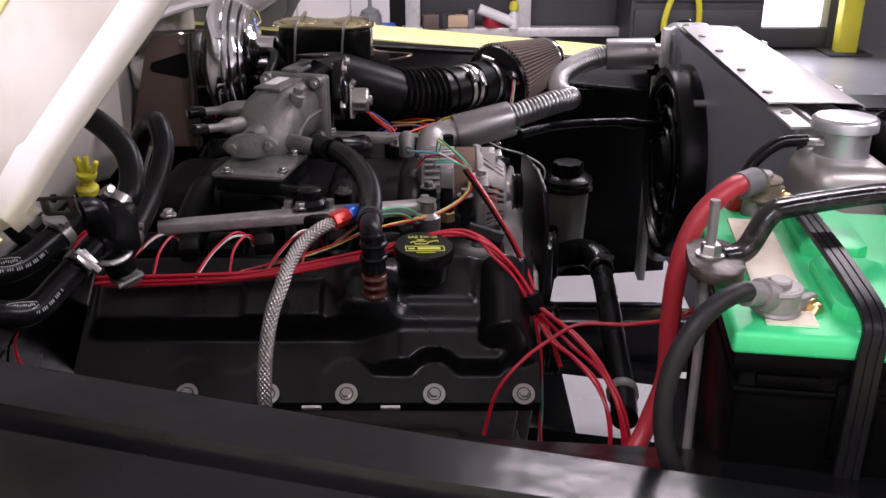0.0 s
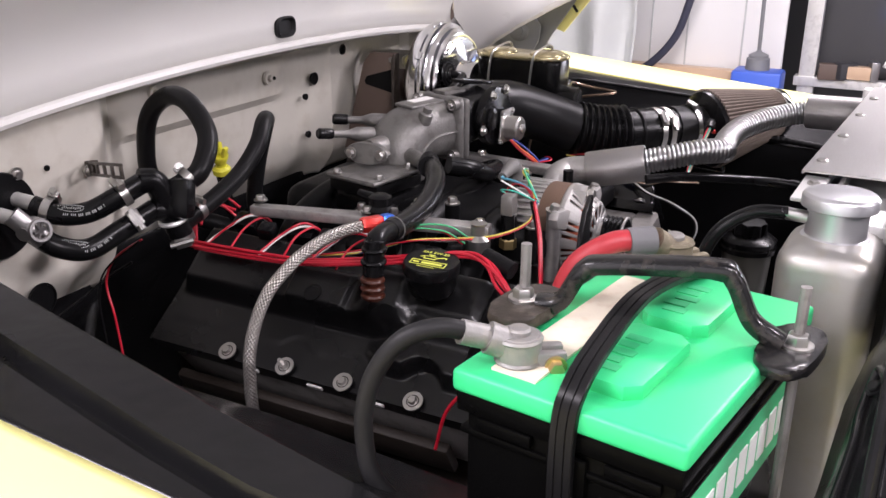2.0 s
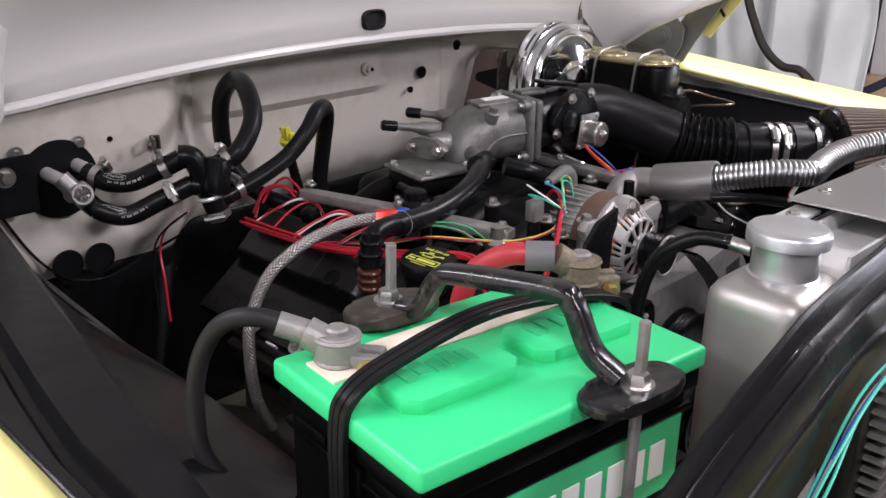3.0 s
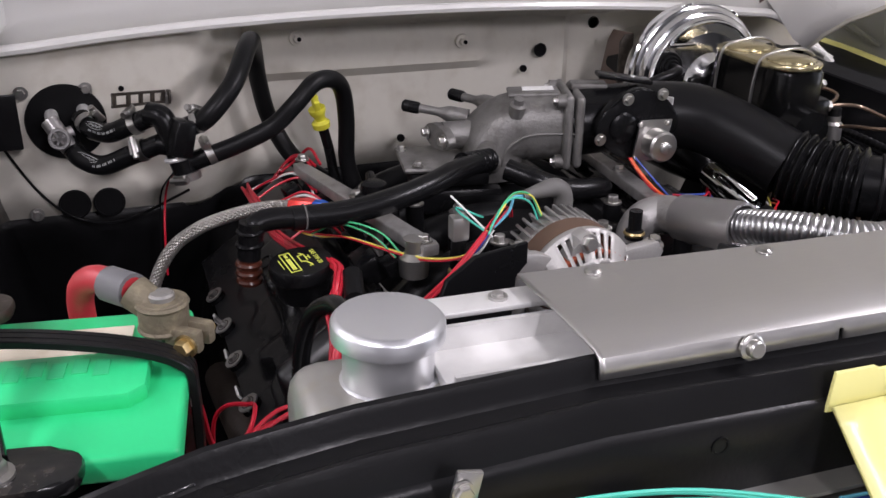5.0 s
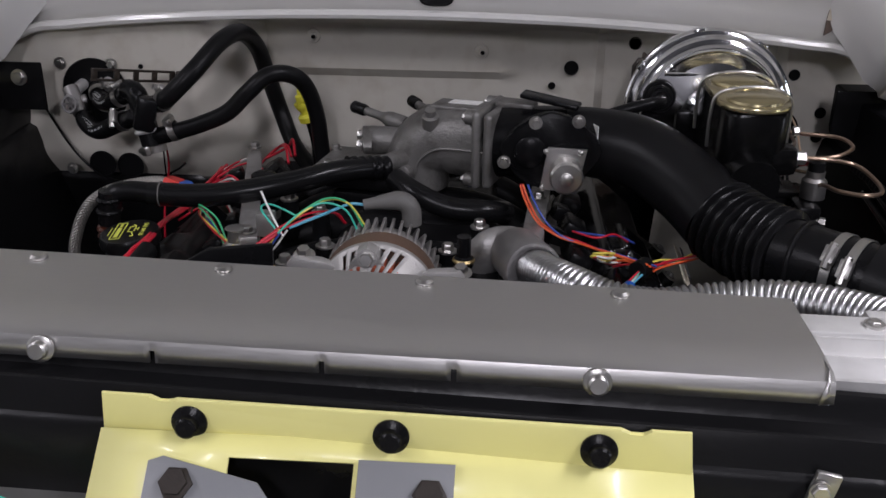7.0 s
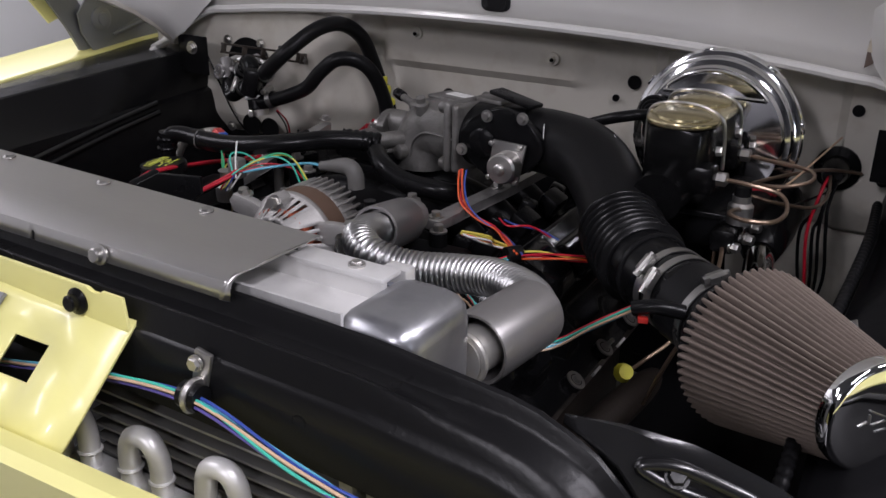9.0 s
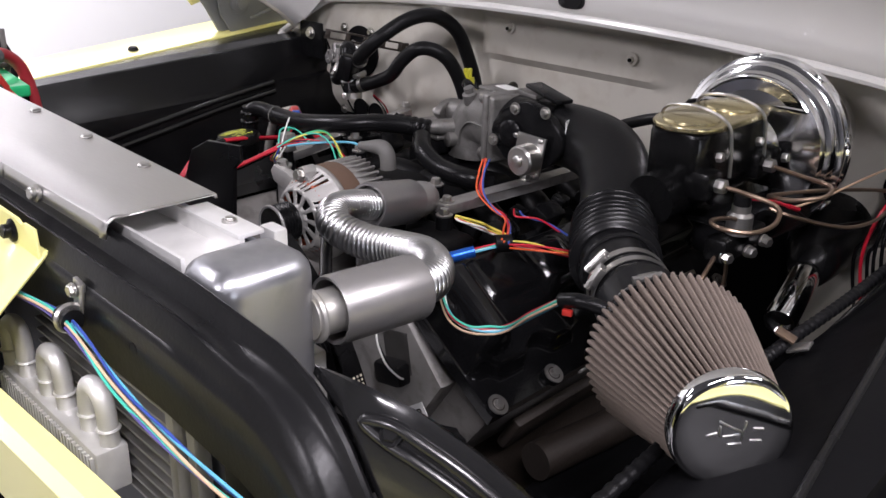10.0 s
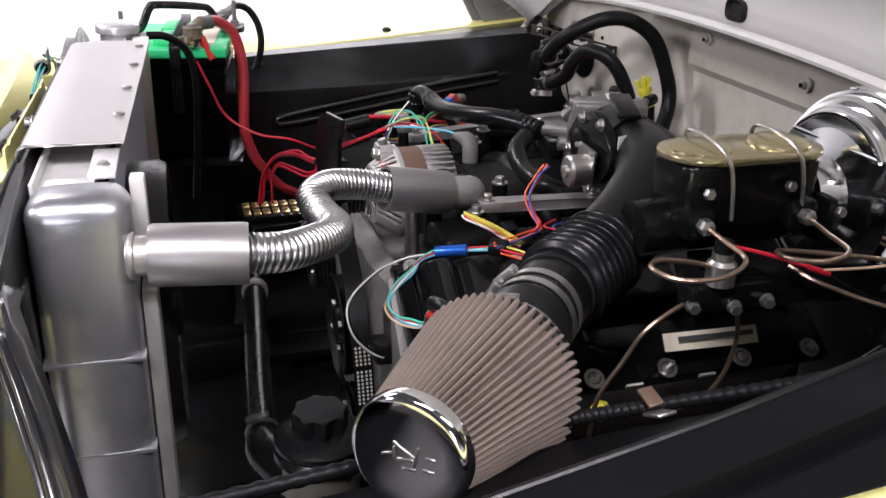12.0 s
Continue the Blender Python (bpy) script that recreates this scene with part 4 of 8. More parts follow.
for k in range(9):
    part("label_bar", bat(box(bm_new(), (-0.092 + 0.023 * k, -0.0837, -0.085), (0.016, 0.0012, 0.030))), M["white"], battery, "white printed bar")
strap = [(-0.136, -0.004, -0.115), (-0.137, -0.004, -0.02), (-0.128, -0.006, 0.012), (-0.08, 0.0, 0.024), (0.0, 0.008, 0.030), (0.08, 0.006, 0.022), (0.130, 0.0, 0.008), (0.1375, 0.0, -0.02), (0.136, 0.0, -0.115)]


RIBS = [(-1, -1), (1, -1), (1, 0.7), (0.92, 1), (0.45, 1), (0.41, 0.6), (0.33, 0.6), (0.29, 1), (-0.29, 1), (-0.33, 0.6), (-0.41, 0.6), (-0.45, 1), (-0.92, 1), (-1, 0.7)]


def ribbon(pts, w, th, sub=8):
    bm = bm_new()
    ln = spline(pts, sub)
    rows = []
    for i, p in enumerate(ln):
        t = (ln[min(i + 1, len(ln) - 1)] - ln[max(i - 1, 0)]).normalized()
        side = Vector((0, 1, 0))
        nrm = t.cross(side).normalized()
        rows.append([bm.verts.new(p - side * a * w / 2 + nrm * b * th / 2) for a, b in RIBS])
    for a, b in zip(rows, rows[1:]):
        for k in range(len(RIBS)):
            bm.faces.new((a[k], a[(k + 1) % len(RIBS)], b[(k + 1) % len(RIBS)], b[k]))
    bm.faces.new(rows[0][::-1])
    bm.faces.new(rows[-1])
    return bm


part("carry_strap", bat(ribbon(strap, 0.0180, 0.0050)), M["duct"], battery, "black ribbed carrying strap")
for x, y in ((-0.098, 0.058), (0.116, 0.040)):
    part("terminal_post", bat(rod(bm_new(), (x, y, -0.002), (x, y, 0.022), 0.0095, 0.0085, 20)), M["castdark"], battery)
part("battery_tray", bat(box(bm_new(), (0, 0, -0.206), (0.30, 0.21, 0.010), bev=0.003)), M["black"], truck, "black steel battery tray")
part("tray_leg", bat(box(bm_new(), (0.02, 0, -0.40), (0.10, 0.12, 0.38), bev=0.006)), M["black"], truck)

M["clampblack"] = mat("chipped_gloss_black_paint", (0.008, 0.008, 0.0085), 0.22, spec=0.45, bump=0.25, grain=160, var=0.3, stains=30, dirt=(0.10, 0.085, 0.07), dirt_amount=0.35)
M["grime3"] = mat("greasy_black_plate", (0.035, 0.028, 0.022), 0.42, metal=0.3, bump=0.4, grain=200, var=0.3, stains=30, dirt=(0.12, 0.10, 0.08), dirt_amount=0.5)
hold = thing("battery_clamp", "black steel hold-down bar with two threaded rods", "bracket", (-0.575, -0.32, 1.10))
ra, rb = Vector((-0.595, -0.216, 1.108)), Vector((-0.558, -0.419, 1.098))
hv = (rb - ra).normalized()
barpts = [ra + hv * 0.012, ra + hv * 0.030 + Vector((0, 0, 0.006)), ra + hv * 0.046 + Vector((0, 0, 0.034)), ra + hv * 0.065 + Vector((0, 0, 0.042)), rb - hv * 0.065 + Vector((0, 0, 0.052)), rb - hv * 0.050 + Vector((0, 0, 0.046)), rb - hv * 0.034 + Vector((0, 0, 0.016)), rb - hv * 0.012 + Vector((0, 0, 0.002))]
def channel(pts, side, w, h, sub=6):
    bm, rows, ln = bm_new(), [], spline(pts, sub)
    for i, p in enumerate(ln):
        t = (ln[min(i + 1, len(ln) - 1)] - ln[max(i - 1, 0)]).normalized()
        nr = t.cross(side).normalized()
        if nr.z < 0:
            nr = -nr
        rows.append([bm.verts.new(p + side * a * w / 2 + nr * b * h / 2) for a, b in ((-0.8, -1), (0.8, -1), (1, -0.6), (1, 0.1), (0.93, 0.55), (0.72, 0.88), (0.4, 1), (-0.4, 1), (-0.72, 0.88), (-0.93, 0.55), (-1, 0.1), (-1, -0.6))])
    for a, b in zip(rows, rows[1:]):
        for k in range(12):
            bm.faces.new((a[k], a[(k + 1) % 12], b[(k + 1) % 12], b[k]))
    bm.faces.new(rows[0][::-1])
    bm.faces.new(rows[-1])
    return bm


part("bar", channel(barpts, Vector((-hv.y, hv.x, 0)), 0.0195, 0.013, 12), M["clampblack"], hold, "glossy black channel bar", flat=50)
for p, s in ((ra, 1), (rb, -1)):
    foot = bm_new()
    wide, deep = (0.040, 0.022) if s > 0 else (0.045, 0.021)
    oc = [(wide * abs(math.cos(q)) ** 0.7 * math.copysign(1, math.cos(q)), deep * abs(math.sin(q)) ** 0.7 * math.copysign(1, math.sin(q)) + 0.004) for q in [2 * math.pi * k / 28 for k in range(28)]]
    prism(foot, oc, Matrix.Translation(p + Vector((0, 0, -0.009))) @ pose(0, 0, 0, 0, 0, -8.5 + (180 if s > 0 else 0)), 0.010, 0.003)
    part("foot", foot, M["grime3"] if s > 0 else M["clampblack"], hold)
    part("threaded_rod", rod(bm_new(), (p.x, p.y, 0.89), (p.x + 0.003, p.y, p.z + 0.047), 0.0042, seg=10), M["castdark"], hold)
    part("nut", hexbolt(bm_new(), p + Vector((0, 0, 0.001)), (0, 0, 1), 0.0085, 0.009, 1.4), M["steel"], hold)


def cable_set(name, label, post, pts, r, m, boot):
    cb = thing(name, label, "cable", post)
    part("cable", sweep(bm_new(), pts, r, 14, 8), M[m], cb)
    part("sleeve", sweep(bm_new(), [pts[0], Vector(pts[0]).lerp(Vector(pts[1]), 0.35), Vector(pts[0]).lerp(Vector(pts[1]), 0.6)], r * 1.3, 14, 4), M[boot], cb)
    p = Vector(post)
    d = (Vector(pts[0]) - p).normalized()
    cl = bm_new()
    lathe(cl, [(0.015, -0.010), (0.0165, -0.008), (0.0165, 0.008), (0.014, 0.011), (0.009, 0.0115)], p, (0, 0, 1), 20)
    q = Vector((-d.y, d.x, 0)).normalized()
    for k in (-1, 1):
        box(cl, tuple(p - d * 0.022 + q * 0.0068 * k), (0.026, 0.0085, 0.016), (0, 0, math.degrees(math.atan2(d.y, d.x))), 0.0025)
        ring(cl, p + Vector((0, 0, 0.0085 * k)), (0, 0, 1), 0.0155, 0.0022, 24, 6)
    rod(cl, p, pts[0], 0.011, 0.012, 16)
    part("terminal_clamp", cl, M["leadgrey"] if m != "redcable" else M["grime2"], cb)
    part("clamp_bolt", hexbolt(bm_new(), p - d * 0.027 + q * 0.011, q, 0.0062, 0.007, 1.3), M["brass"], cb)
    part("bolt_shank", rod(bm_new(), p - d * 0.027 + q * 0.011, p - d * 0.027 - q * 0.019, 0.0034, seg=12), M["brass"], cb)
    part("post_top", lathe(bm_new(), [(0.0085, 0), (0.0085, 0.004), (0.007, 0.0055), (0.0005, 0.006)], p + Vector((0, 0, 0.0105)), (0, 0, 1), 24), M["leadgrey"], cb)
    return cb


M["leadgrey"] = mat("dull_lead", (0.24, 0.235, 0.225), 0.5, metal=0.5, bump=0.6, grain=240, var=0.2, stains=30, dirt=(0.34, 0.31, 0.26), dirt_amount=0.4)
M["grime2"] = mat("corroded_lead", (0.17, 0.145, 0.10), 0.65, metal=0.4, bump=0.9, grain=260, var=0.3, stains=40, dirt=(0.36, 0.31, 0.2), dirt_amount=0.5)
M["greyboot"] = mat("grey_rubber_boot", (0.12, 0.117, 0.11), 0.6, bump=0.3)
M["greysleeve"] = mat("grey_shrink_sleeve", (0.13, 0.13, 0.135), 0.6, bump=0.2)
cable_set("ground_cable", "thick black battery ground cable", (-0.672, -0.245, 1.107), [(-0.684, -0.226, 1.116), (-0.708, -0.202, 1.128), (-0.722, -0.178, 1.119), (-0.729, -0.160, 1.092), (-0.733, -0.153, 1.062), (-0.735, -0.154, 1.035), (-0.736, -0.160, 1.012), (-0.728, -0.172, 0.99), (-0.705, -0.19, 0.96)], 0.0070, "dullrubber", "leadgrey")
cable_set("power_cable", "thick red battery power cable", (-0.459, -0.300, 1.120), [(-0.476, -0.286, 1.133), (-0.500, -0.255, 1.132), (-0.512, -0.226, 1.106), (-0.510, -0.214, 1.055), (-0.498, -0.216, 0.990), (-0.490, -0.219, 0.935), (-0.492, -0.207, 0.888), (-0.505, -0.190, 0.855), (-0.535, -0.150, 0.800), (-0.55, -0.08, 0.76)], 0.0095, "redcable", "greysleeve")

# ---- engine ----
engine = thing("engine", "black-covered V8 engine with cast aluminium block", "engine", (0, 0.15, 0.6))
blk = bm_new()
box(blk, (0, 0.15, 0.72), (0.42, 0.52, 0.30), bev=0.03)
box(blk, (0, 0.15, 0.55), (0.30, 0.45, 0.18), bev=0.03)
part("block", blk, M["castdark"], engine, "dull cast aluminium block")


def cover_frame(sgn):
    inner, outer = Vector((sgn * 0.212, 0, 0.935)), Vector((sgn * 0.362, 0, 0.828))
    s = (outer - inner).normalized()
    n = Vector((-s.z * sgn, 0, s.x * sgn))
    if n.z < 0:
        n = -n
    return inner, s, n, (outer - inner).length


def win(y, a, b, soft):
    return ease(y, a - soft, a + soft) * (1 - ease(y, b - soft, b + soft))


BOLTS = {-1: (-0.092, 0.010, 0.110, 0.199, 0.292), 1: (-0.102, 0.0, 0.097, 0.195, 0.300, 0.400)}


def cover_height(a, y, sgn, w):
    """How high the cover stands at a along its slope and y along the engine."""
    plane = 0.050 - 0.10 * max(0.0, a - 0.06)
    plane += 0.007 * win(y, 0.142, 0.233, 0.004) * win(a, 0.050, 0.108, 0.004)
    plane += 0.016 * win(y, 0.056, 0.120, 0.016) * win(a, 0.034, 0.094, 0.012)
    plane += 0.006 * win(y, -0.036, 0.050, 0.006) * win(a, 0.0, 0.080, 0.006)
    low = 0.011
    upper = 1 - ease(a, 0.098, 0.116)
    rear = ease(y, 0.045, 0.110)
    shelf = 0.036 * (1 - rear) + 0.0125 * rear
    arch = ease(min(math.hypot(a - 0.166, y - c) for c in BOLTS[sgn]), 0.025, 0.034)
    h = upper * (plane - low) + (1 - upper) * (shelf - low) * (1 - ease(a, 0.146, 0.160)) * arch
    ends = min(ease(y, -0.110, -0.098), 1 - ease(y, 0.400, 0.426))
    h = low + h * ease(a, 0.008, 0.022) * (0.03 + 0.97 * ends)
    k = (y + 0.070) / 0.032
    if abs(k) < 1:
        h = max(h, low + (0.062 * math.sqrt(1 - k * k)) ** 1.0 * ease(a, 0.012, 0.03) * (1 - ease(a, 0.118, 0.150)))
    return -0.006 if a < -0.005 or a > w + 0.0095 else h


def cover_mesh(sgn):
    inner, s, n, w = cover_frame(sgn)
    bm = bm_new()
    across = np.linspace(-0.006, w + 0.010, 76)
    rows = []
    for y in np.linspace(-0.112, 0.430, 190):
        rows.append([bm.verts.new(inner + s * float(a) + n * cover_height(float(a), float(y), sgn, w) + Vector((0, y, 0))) for a in across])
    for a, b in zip(rows, rows[1:]):
        for k in range(len(across) - 1):
            bm.faces.new((a[k], a[k + 1], b[k + 1], b[k]))
    bm.faces.new(rows[0])
    bm.faces.new(rows[-1][::-1])
    return bm


COVER = {}
for sgn in (-1, 1):
    inner, s, n, w = cover_frame(sgn)
    vc = part("valve_cover", cover_mesh(sgn), M["satincover"] if sgn < 0 else M["glosscover"], engine, "black plastic valve cover", flat=50)
    COVER[sgn] = vc
    head = bm_new()
    c = inner + s * (w / 2) - n * 0.07
    box(head, (c.x, 0.16, c.z), (w + 0.01, 0.50, 0.125), (0, math.degrees(math.atan2(-s.z, s.x)) if sgn > 0 else math.degrees(math.atan2(-s.z, s.x)), 0), 0.01)
    part("cylinder_head", head, M["castdark"], engine)
    for y in BOLTS[sgn]:
        p = inner + s * (w + 0.000) + n * 0.010 + Vector((0, y, 0))
        bm = rod(bm_new(), p, p + n * 0.008, 0.0125, 0.0115, 20)
        part("bolt_boss", bm, M["plastic"], vc)
        part("cover_bolt", hexbolt(bm_new(), p + n * 0.008, n, 0.0058, 0.006, 2.2), M["steel"], vc, "zinc flanged cover bolt")
        part("bolt_ring", ring(bm_new(), p + n * 0.0096, n, 0.0075, 0.0009, 20, 6), M["grime"], vc)
        if int(y * 1000) % 2:
            part("stud", rod(bm_new(), p + n * 0.012, p + n * 0.026, 0.003, seg=8), M["steel"], vc)
    p = inner + s * 0.002 + n * 0.010 + Vector((0, -0.088, 0))
    part("cover_bolt", hexbolt(bm_new(), p, n, 0.0062, 0.006, 1.75), M["steel"], vc)
    for y in (0.06, 0.15, 0.25):
        p = inner + s * (w + 0.010) + n * 0.012 + Vector((0, y, -0.004))
        part("white_tag", box(bm_new(), tuple(p), (0.003, 0.022, 0.006), (0, 35 * sgn, 0)), M["alu"], vc)
inner, s, n, w = cover_frame(-1)
pad = inner + s * 0.090 + n * 0.0542 + Vector((0, 0.190, 0))
part("pad_disc", lathe(bm_new(), [(0.0125, 0), (0.0125, 0.0016), (0.0105, 0.0016), (0.0105, 0.0006), (0.001, 0.0006)], pad, n, 28), M["plastic"], COVER[-1])
# oil filler cap with lime print
oc = part("oil_cap", lathe(bm_new(), [(0.027, -0.035), (0.029, -0.03), (0.031, -0.012), (0.0345, -0.008), (0.035, 0.002), (0.033, 0.006), (0.001, 0.007)], (-0.304, 0.022, 0.993), (-0.08, -0.05, 1), 40), M["plastic"], engine, "black oil filler cap with lime print")
oz = Vector((-0.08, -0.05, 1)).normalized()
oy = (Vector((1, 0.12, 0)) - oz * Vector((1, 0.12, 0)).dot(oz)).normalized()
om = Matrix((oy.cross(oz), oy, oz)).transposed().to_4x4()
om.translation = (-0.304, 0.022, 0.993)
bm = bm_new()
for x, y, a, b, r in ((0, -0.0170, 0.044, 0.0011, 0), (0, -0.0060, 0.044, 0.0011, 0), (-0.0218, -0.0115, 0.0011, 0.011, 0), (0.0218, -0.0115, 0.0011, 0.011, 0), (-0.0155, -0.0115, 0.0075, 0.0030, 0), (0.0045, -0.0115, 0.026, 0.0044, 0), (0, -0.0215, 0.022, 0.0009, 0),
                      (-0.003, 0.0000, 0.015, 0.0013, 0), (-0.0105, 0.0035, 0.0013, 0.007, 12), (0.0048, 0.0030, 0.0013, 0.006, -25), (-0.003, 0.0068, 0.013, 0.0013, 0), (0.010, 0.0062, 0.011, 0.0013, 22), (0.0165, 0.0068, 0.0013, 0.004, 0), (-0.003, 0.0090, 0.0013, 0.003, 0), (-0.003, 0.0105, 0.008, 0.0013, 0), (-0.0135, 0.0045, 0.005, 0.0013, 35)):
    box(bm, (x, y, 0.0074), (a, b, 0.0006), (0, 0, r))
bmesh.ops.transform(bm, matrix=om, verts=bm.verts)
part("cap_print", bm, M["limeprint"], oc)
fnt = bpy.data.curves.new("cap_text", "FONT")
fnt.body, fnt.size, fnt.align_x, fnt.align_y, fnt.extrude = "SAE 5W-20", 0.0072, "CENTER", "CENTER", 0.0002
fo = new("cap_text", fnt)
fo.data.materials.append(M["limeprint"])
fo.parent = oc
fo.matrix_basis = om @ pose(0, 0.0170, 0.0075)
bm = bm_new()
for k in range(3):
    ring(bm, (-0.352, 0.076, 0.960 + 0.010 * k), (0.05, 0, 1), 0.011, 0.004, 20, 8)
rod(bm, (-0.352, 0.076, 0.955), (-0.350, 0.076, 1.0), 0.011)
pcv = thing("breather_valve", "amber and black crankcase breather valve", "valve", (-0.352, 0.076, 0.95))
part("amber_base", bm, M["amber"], pcv, "amber plastic base")
bm = rod(bm_new(), (-0.351, 0.076, 0.986), (-0.346, 0.076, 1.028), 0.013)
ring(bm, (-0.349, 0.076, 1.003), (0, 0, 1), 0.013, 0.003, 20, 8)
ring(bm, (-0.347, 0.076, 1.018), (0, 0, 1), 0.013, 0.003, 20, 8)
part("stem", bm, M["plastic"], pcv)

part("engine_block", box(bm_new(), (0.0, 0.21, 0.62), (0.56, 0.54, 0.30), bev=0.015), M["grime"], engine, "grimy dark engine block")

# intake manifold
man = part("intake_manifold", box(bm_new(), (0.02, 0.22, 0.935), (0.20, 0.40, 0.09), bev=0.03, seg=4), M["plastic_dull"], engine, "black plastic intake manifold")
for sgn in (-1, 1):
    for k in range(4):
        y = 0.045 + 0.098 * k
        part("runner", sweep(bm_new(), [(-0.03 * sgn, y + 0.01, 0.955), (sgn * 0.05, y, 0.968), (sgn * 0.13, y, 0.948), (sgn * 0.19, y, 0.90)], 0.022, 14, 5), M["plastic_dull"], man)
        part("coil_boot", box(bm_new(), (sgn * 0.215, y + 0.03, 0.958), (0.030, 0.045, 0.035), (0, 30 * sgn, 0), 0.006), M["plastic"], engine)
for sgn, y0, y1 in ((-1, 0.010, 0.345), (1, 0.018, 0.34)):
    a, b = Vector((-0.162, y0, 0.996)) if sgn < 0 else Vector((0.158, y0, 0.994)), Vector((-0.238, y1, 1.003)) if sgn < 0 else Vector((0.186, y1, 0.996))
    d = (b - a).normalized()
    bm = bm_new()
    w2 = Vector((d.y, -d.x, 0)) * 0.012
    m = Matrix.Translation(a) @ pose(0, 0, 0, 0, 0, math.degrees(math.atan2(d.y, d.x)))
    ln = (b - a).length
    prism(bm, [(0, -0.011), (0.01, -0.014), (0.05, -0.014), (0.06, -0.010), (ln * 0.4, -0.010), (ln * 0.45, -0.014), (ln * 0.6, -0.014), (ln * 0.65, -0.009), (ln - 0.02, -0.009), (ln, -0.005), (ln, 0.008), (ln - 0.03, 0.011), (0.01, 0.012), (0, 0.009)], m @ Matrix.Translation((0, 0, -0.008)), 0.014, 0.002)
    rail = part("fuel_rail", bm, M["cast"], engine, "grey cast fuel rail bar")
    for t in (0.04, 0.5, 0.96):
        p = a.lerp(b, t) + Vector((0, 0, 0.006))
        part("rail_bolt", hexbolt(bm_new(), p, (0, 0, 1), 0.0065, 0.007, 1.5), M["steel"], rail)
    for k in range(4):
        p = a.lerp(b, 0.1 + 0.26 * k) + Vector((sgn * 0.028, 0, -0.028))
        part("injector_plug", box(bm_new(), tuple(p), (0.022, 0.024, 0.020), (0, 20 * sgn, 10), 0.004), M["plastic"], engine)

# small bolts and sensors on the manifold front
for x, y, z in ((0.065, 0.03, 0.985), (-0.075, 0.02, 0.99), (0.135, -0.035, 0.99), (-0.11, -0.03, 0.99), (0.10, 0.07, 1.0), (-0.095, 0.10, 1.0), (0.175, 0.01, 0.99), (-0.14, 0.13, 1.005)):
    part("manifold_bolt", hexbolt(bm_new(), (x, y, z), (0, 0, 1), 0.007, 0.009, 1.6), M["steel"], engine)
    part("boss", rod(bm_new(), (x, y, z - 0.05), (x, y, z), 0.012, 0.011), M["plastic_dull"], engine)
part("front_bridge", box(bm_new(), (0.05, -0.01, 0.955), (0.34, 0.07, 0.035), bev=0.010, seg=3), M["plastic_dull"], engine)
sens = part("sensor", rod(bm_new(), (-0.135, -0.005, 0.97), (-0.135, -0.005, 1.012), 0.010, 0.008, 12), M["plastic"], engine, "grey plug sensor with brass base")
part("sensor_base", lathe(bm_new(), [(0.012, 0), (0.012, 0.012), (0.010, 0.014)], (-0.135, -0.005, 0.965), (0, 0, 1), 6), M["brass"], sens)
part("sensor_plug", box(bm_new(), (-0.135, -0.005, 1.026), (0.020, 0.018, 0.028), bev=0.003), M["tank"], sens)
sens = part("sensor", lathe(bm_new(), [(0.011, 0), (0.011, 0.010), (0.008, 0.012), (0.008, 0.035)], (0.085, -0.008, 0.985), (0, 0, 1), 12), M["plastic"], engine)
part("sensor_base", ring(bm_new(), (0.085, -0.008, 0.992), (0, 0, 1), 0.010, 0.003, 20, 6), M["brass"], sens)
part("pressure_port", lathe(bm_new(), [(0.016, 0), (0.017, 0.008), (0.017, 0.022), (0.010, 0.028), (0.009, 0.040), (0.012, 0.044)], (-0.178, 0.02, 0.965), (0, 0, 1), 24), M["steel"], engine)

# front cover, pulleys and belt
fcov = bm_new()
prism(fcov, [(-0.22, 0.93), (-0.30, 0.84), (-0.16, 0.62), (0.16, 0.62), (0.30, 0.84), (0.22, 0.93), (0.10, 0.90), (-0.10, 0.90)], Matrix(((1, 0, 0, 0), (0, 0, -1, -0.085), (0, 1, 0, 0), (0, 0, 0, 1))), 0.035, 0.006)
fc_ob = part("front_cover", fcov, M["timing"], engine, "dull cast timing cover")
for k, (x, z, rr) in enumerate(((0.120, 0.665, 0.060), (0.052, 0.785, 0.078), (-0.16, 0.80, 0.050), (-0.10, 0.90, 0.034))):
    pl = part("pulley", lathe(bm_new(), [(0.02, 0.0), (rr, 0.0), (rr, 0.003), (rr * 0.95, 0.005)] + [(rr * (0.95 if i % 2 else 0.91), 0.006 + 0.003 * i) for i in range(7)] + [(rr, 0.030), (rr * 0.93, 0.031), (rr * 0.7, 0.022), (rr * 0.35, 0.024), (rr * 0.3, 0.030)], (x, -0.125, z), (0, -1, 0), 40), M["plastic"], engine, "black ribbed pulley")
    for i in range(4):
        a = i * math.pi / 2 + 0.5
        part("pulley_bolt", hexbolt(bm_new(), (x + 0.42 * rr * math.cos(a), -0.150, z + 0.42 * rr * math.sin(a)), (0, -1, 0), 0.005, 0.005, 0), M["steel"], pl)


def belt(path, y, w):
    bm = bm_new()
    ln = spline(path, 5)
    rows = []
    for i, p in enumerate(ln):
        t = (ln[min(i + 1, len(ln) - 1)] - ln[max(i - 1, 0)]).normalized()
        nr = Vector((-t.z, 0, t.x))
        rows.append([bm.verts.new(p + nr * b + Vector((0, a, 0))) for a, b in ((-w, -0.002), (w, -0.002), (w, 0.002), (-w, 0.002))])
    for a, b in zip(rows, rows[1:]):
        for k in range(4):
            bm.faces.new((a[k], a[(k + 1) % 4], b[(k + 1) % 4], b[k]))
    return bm


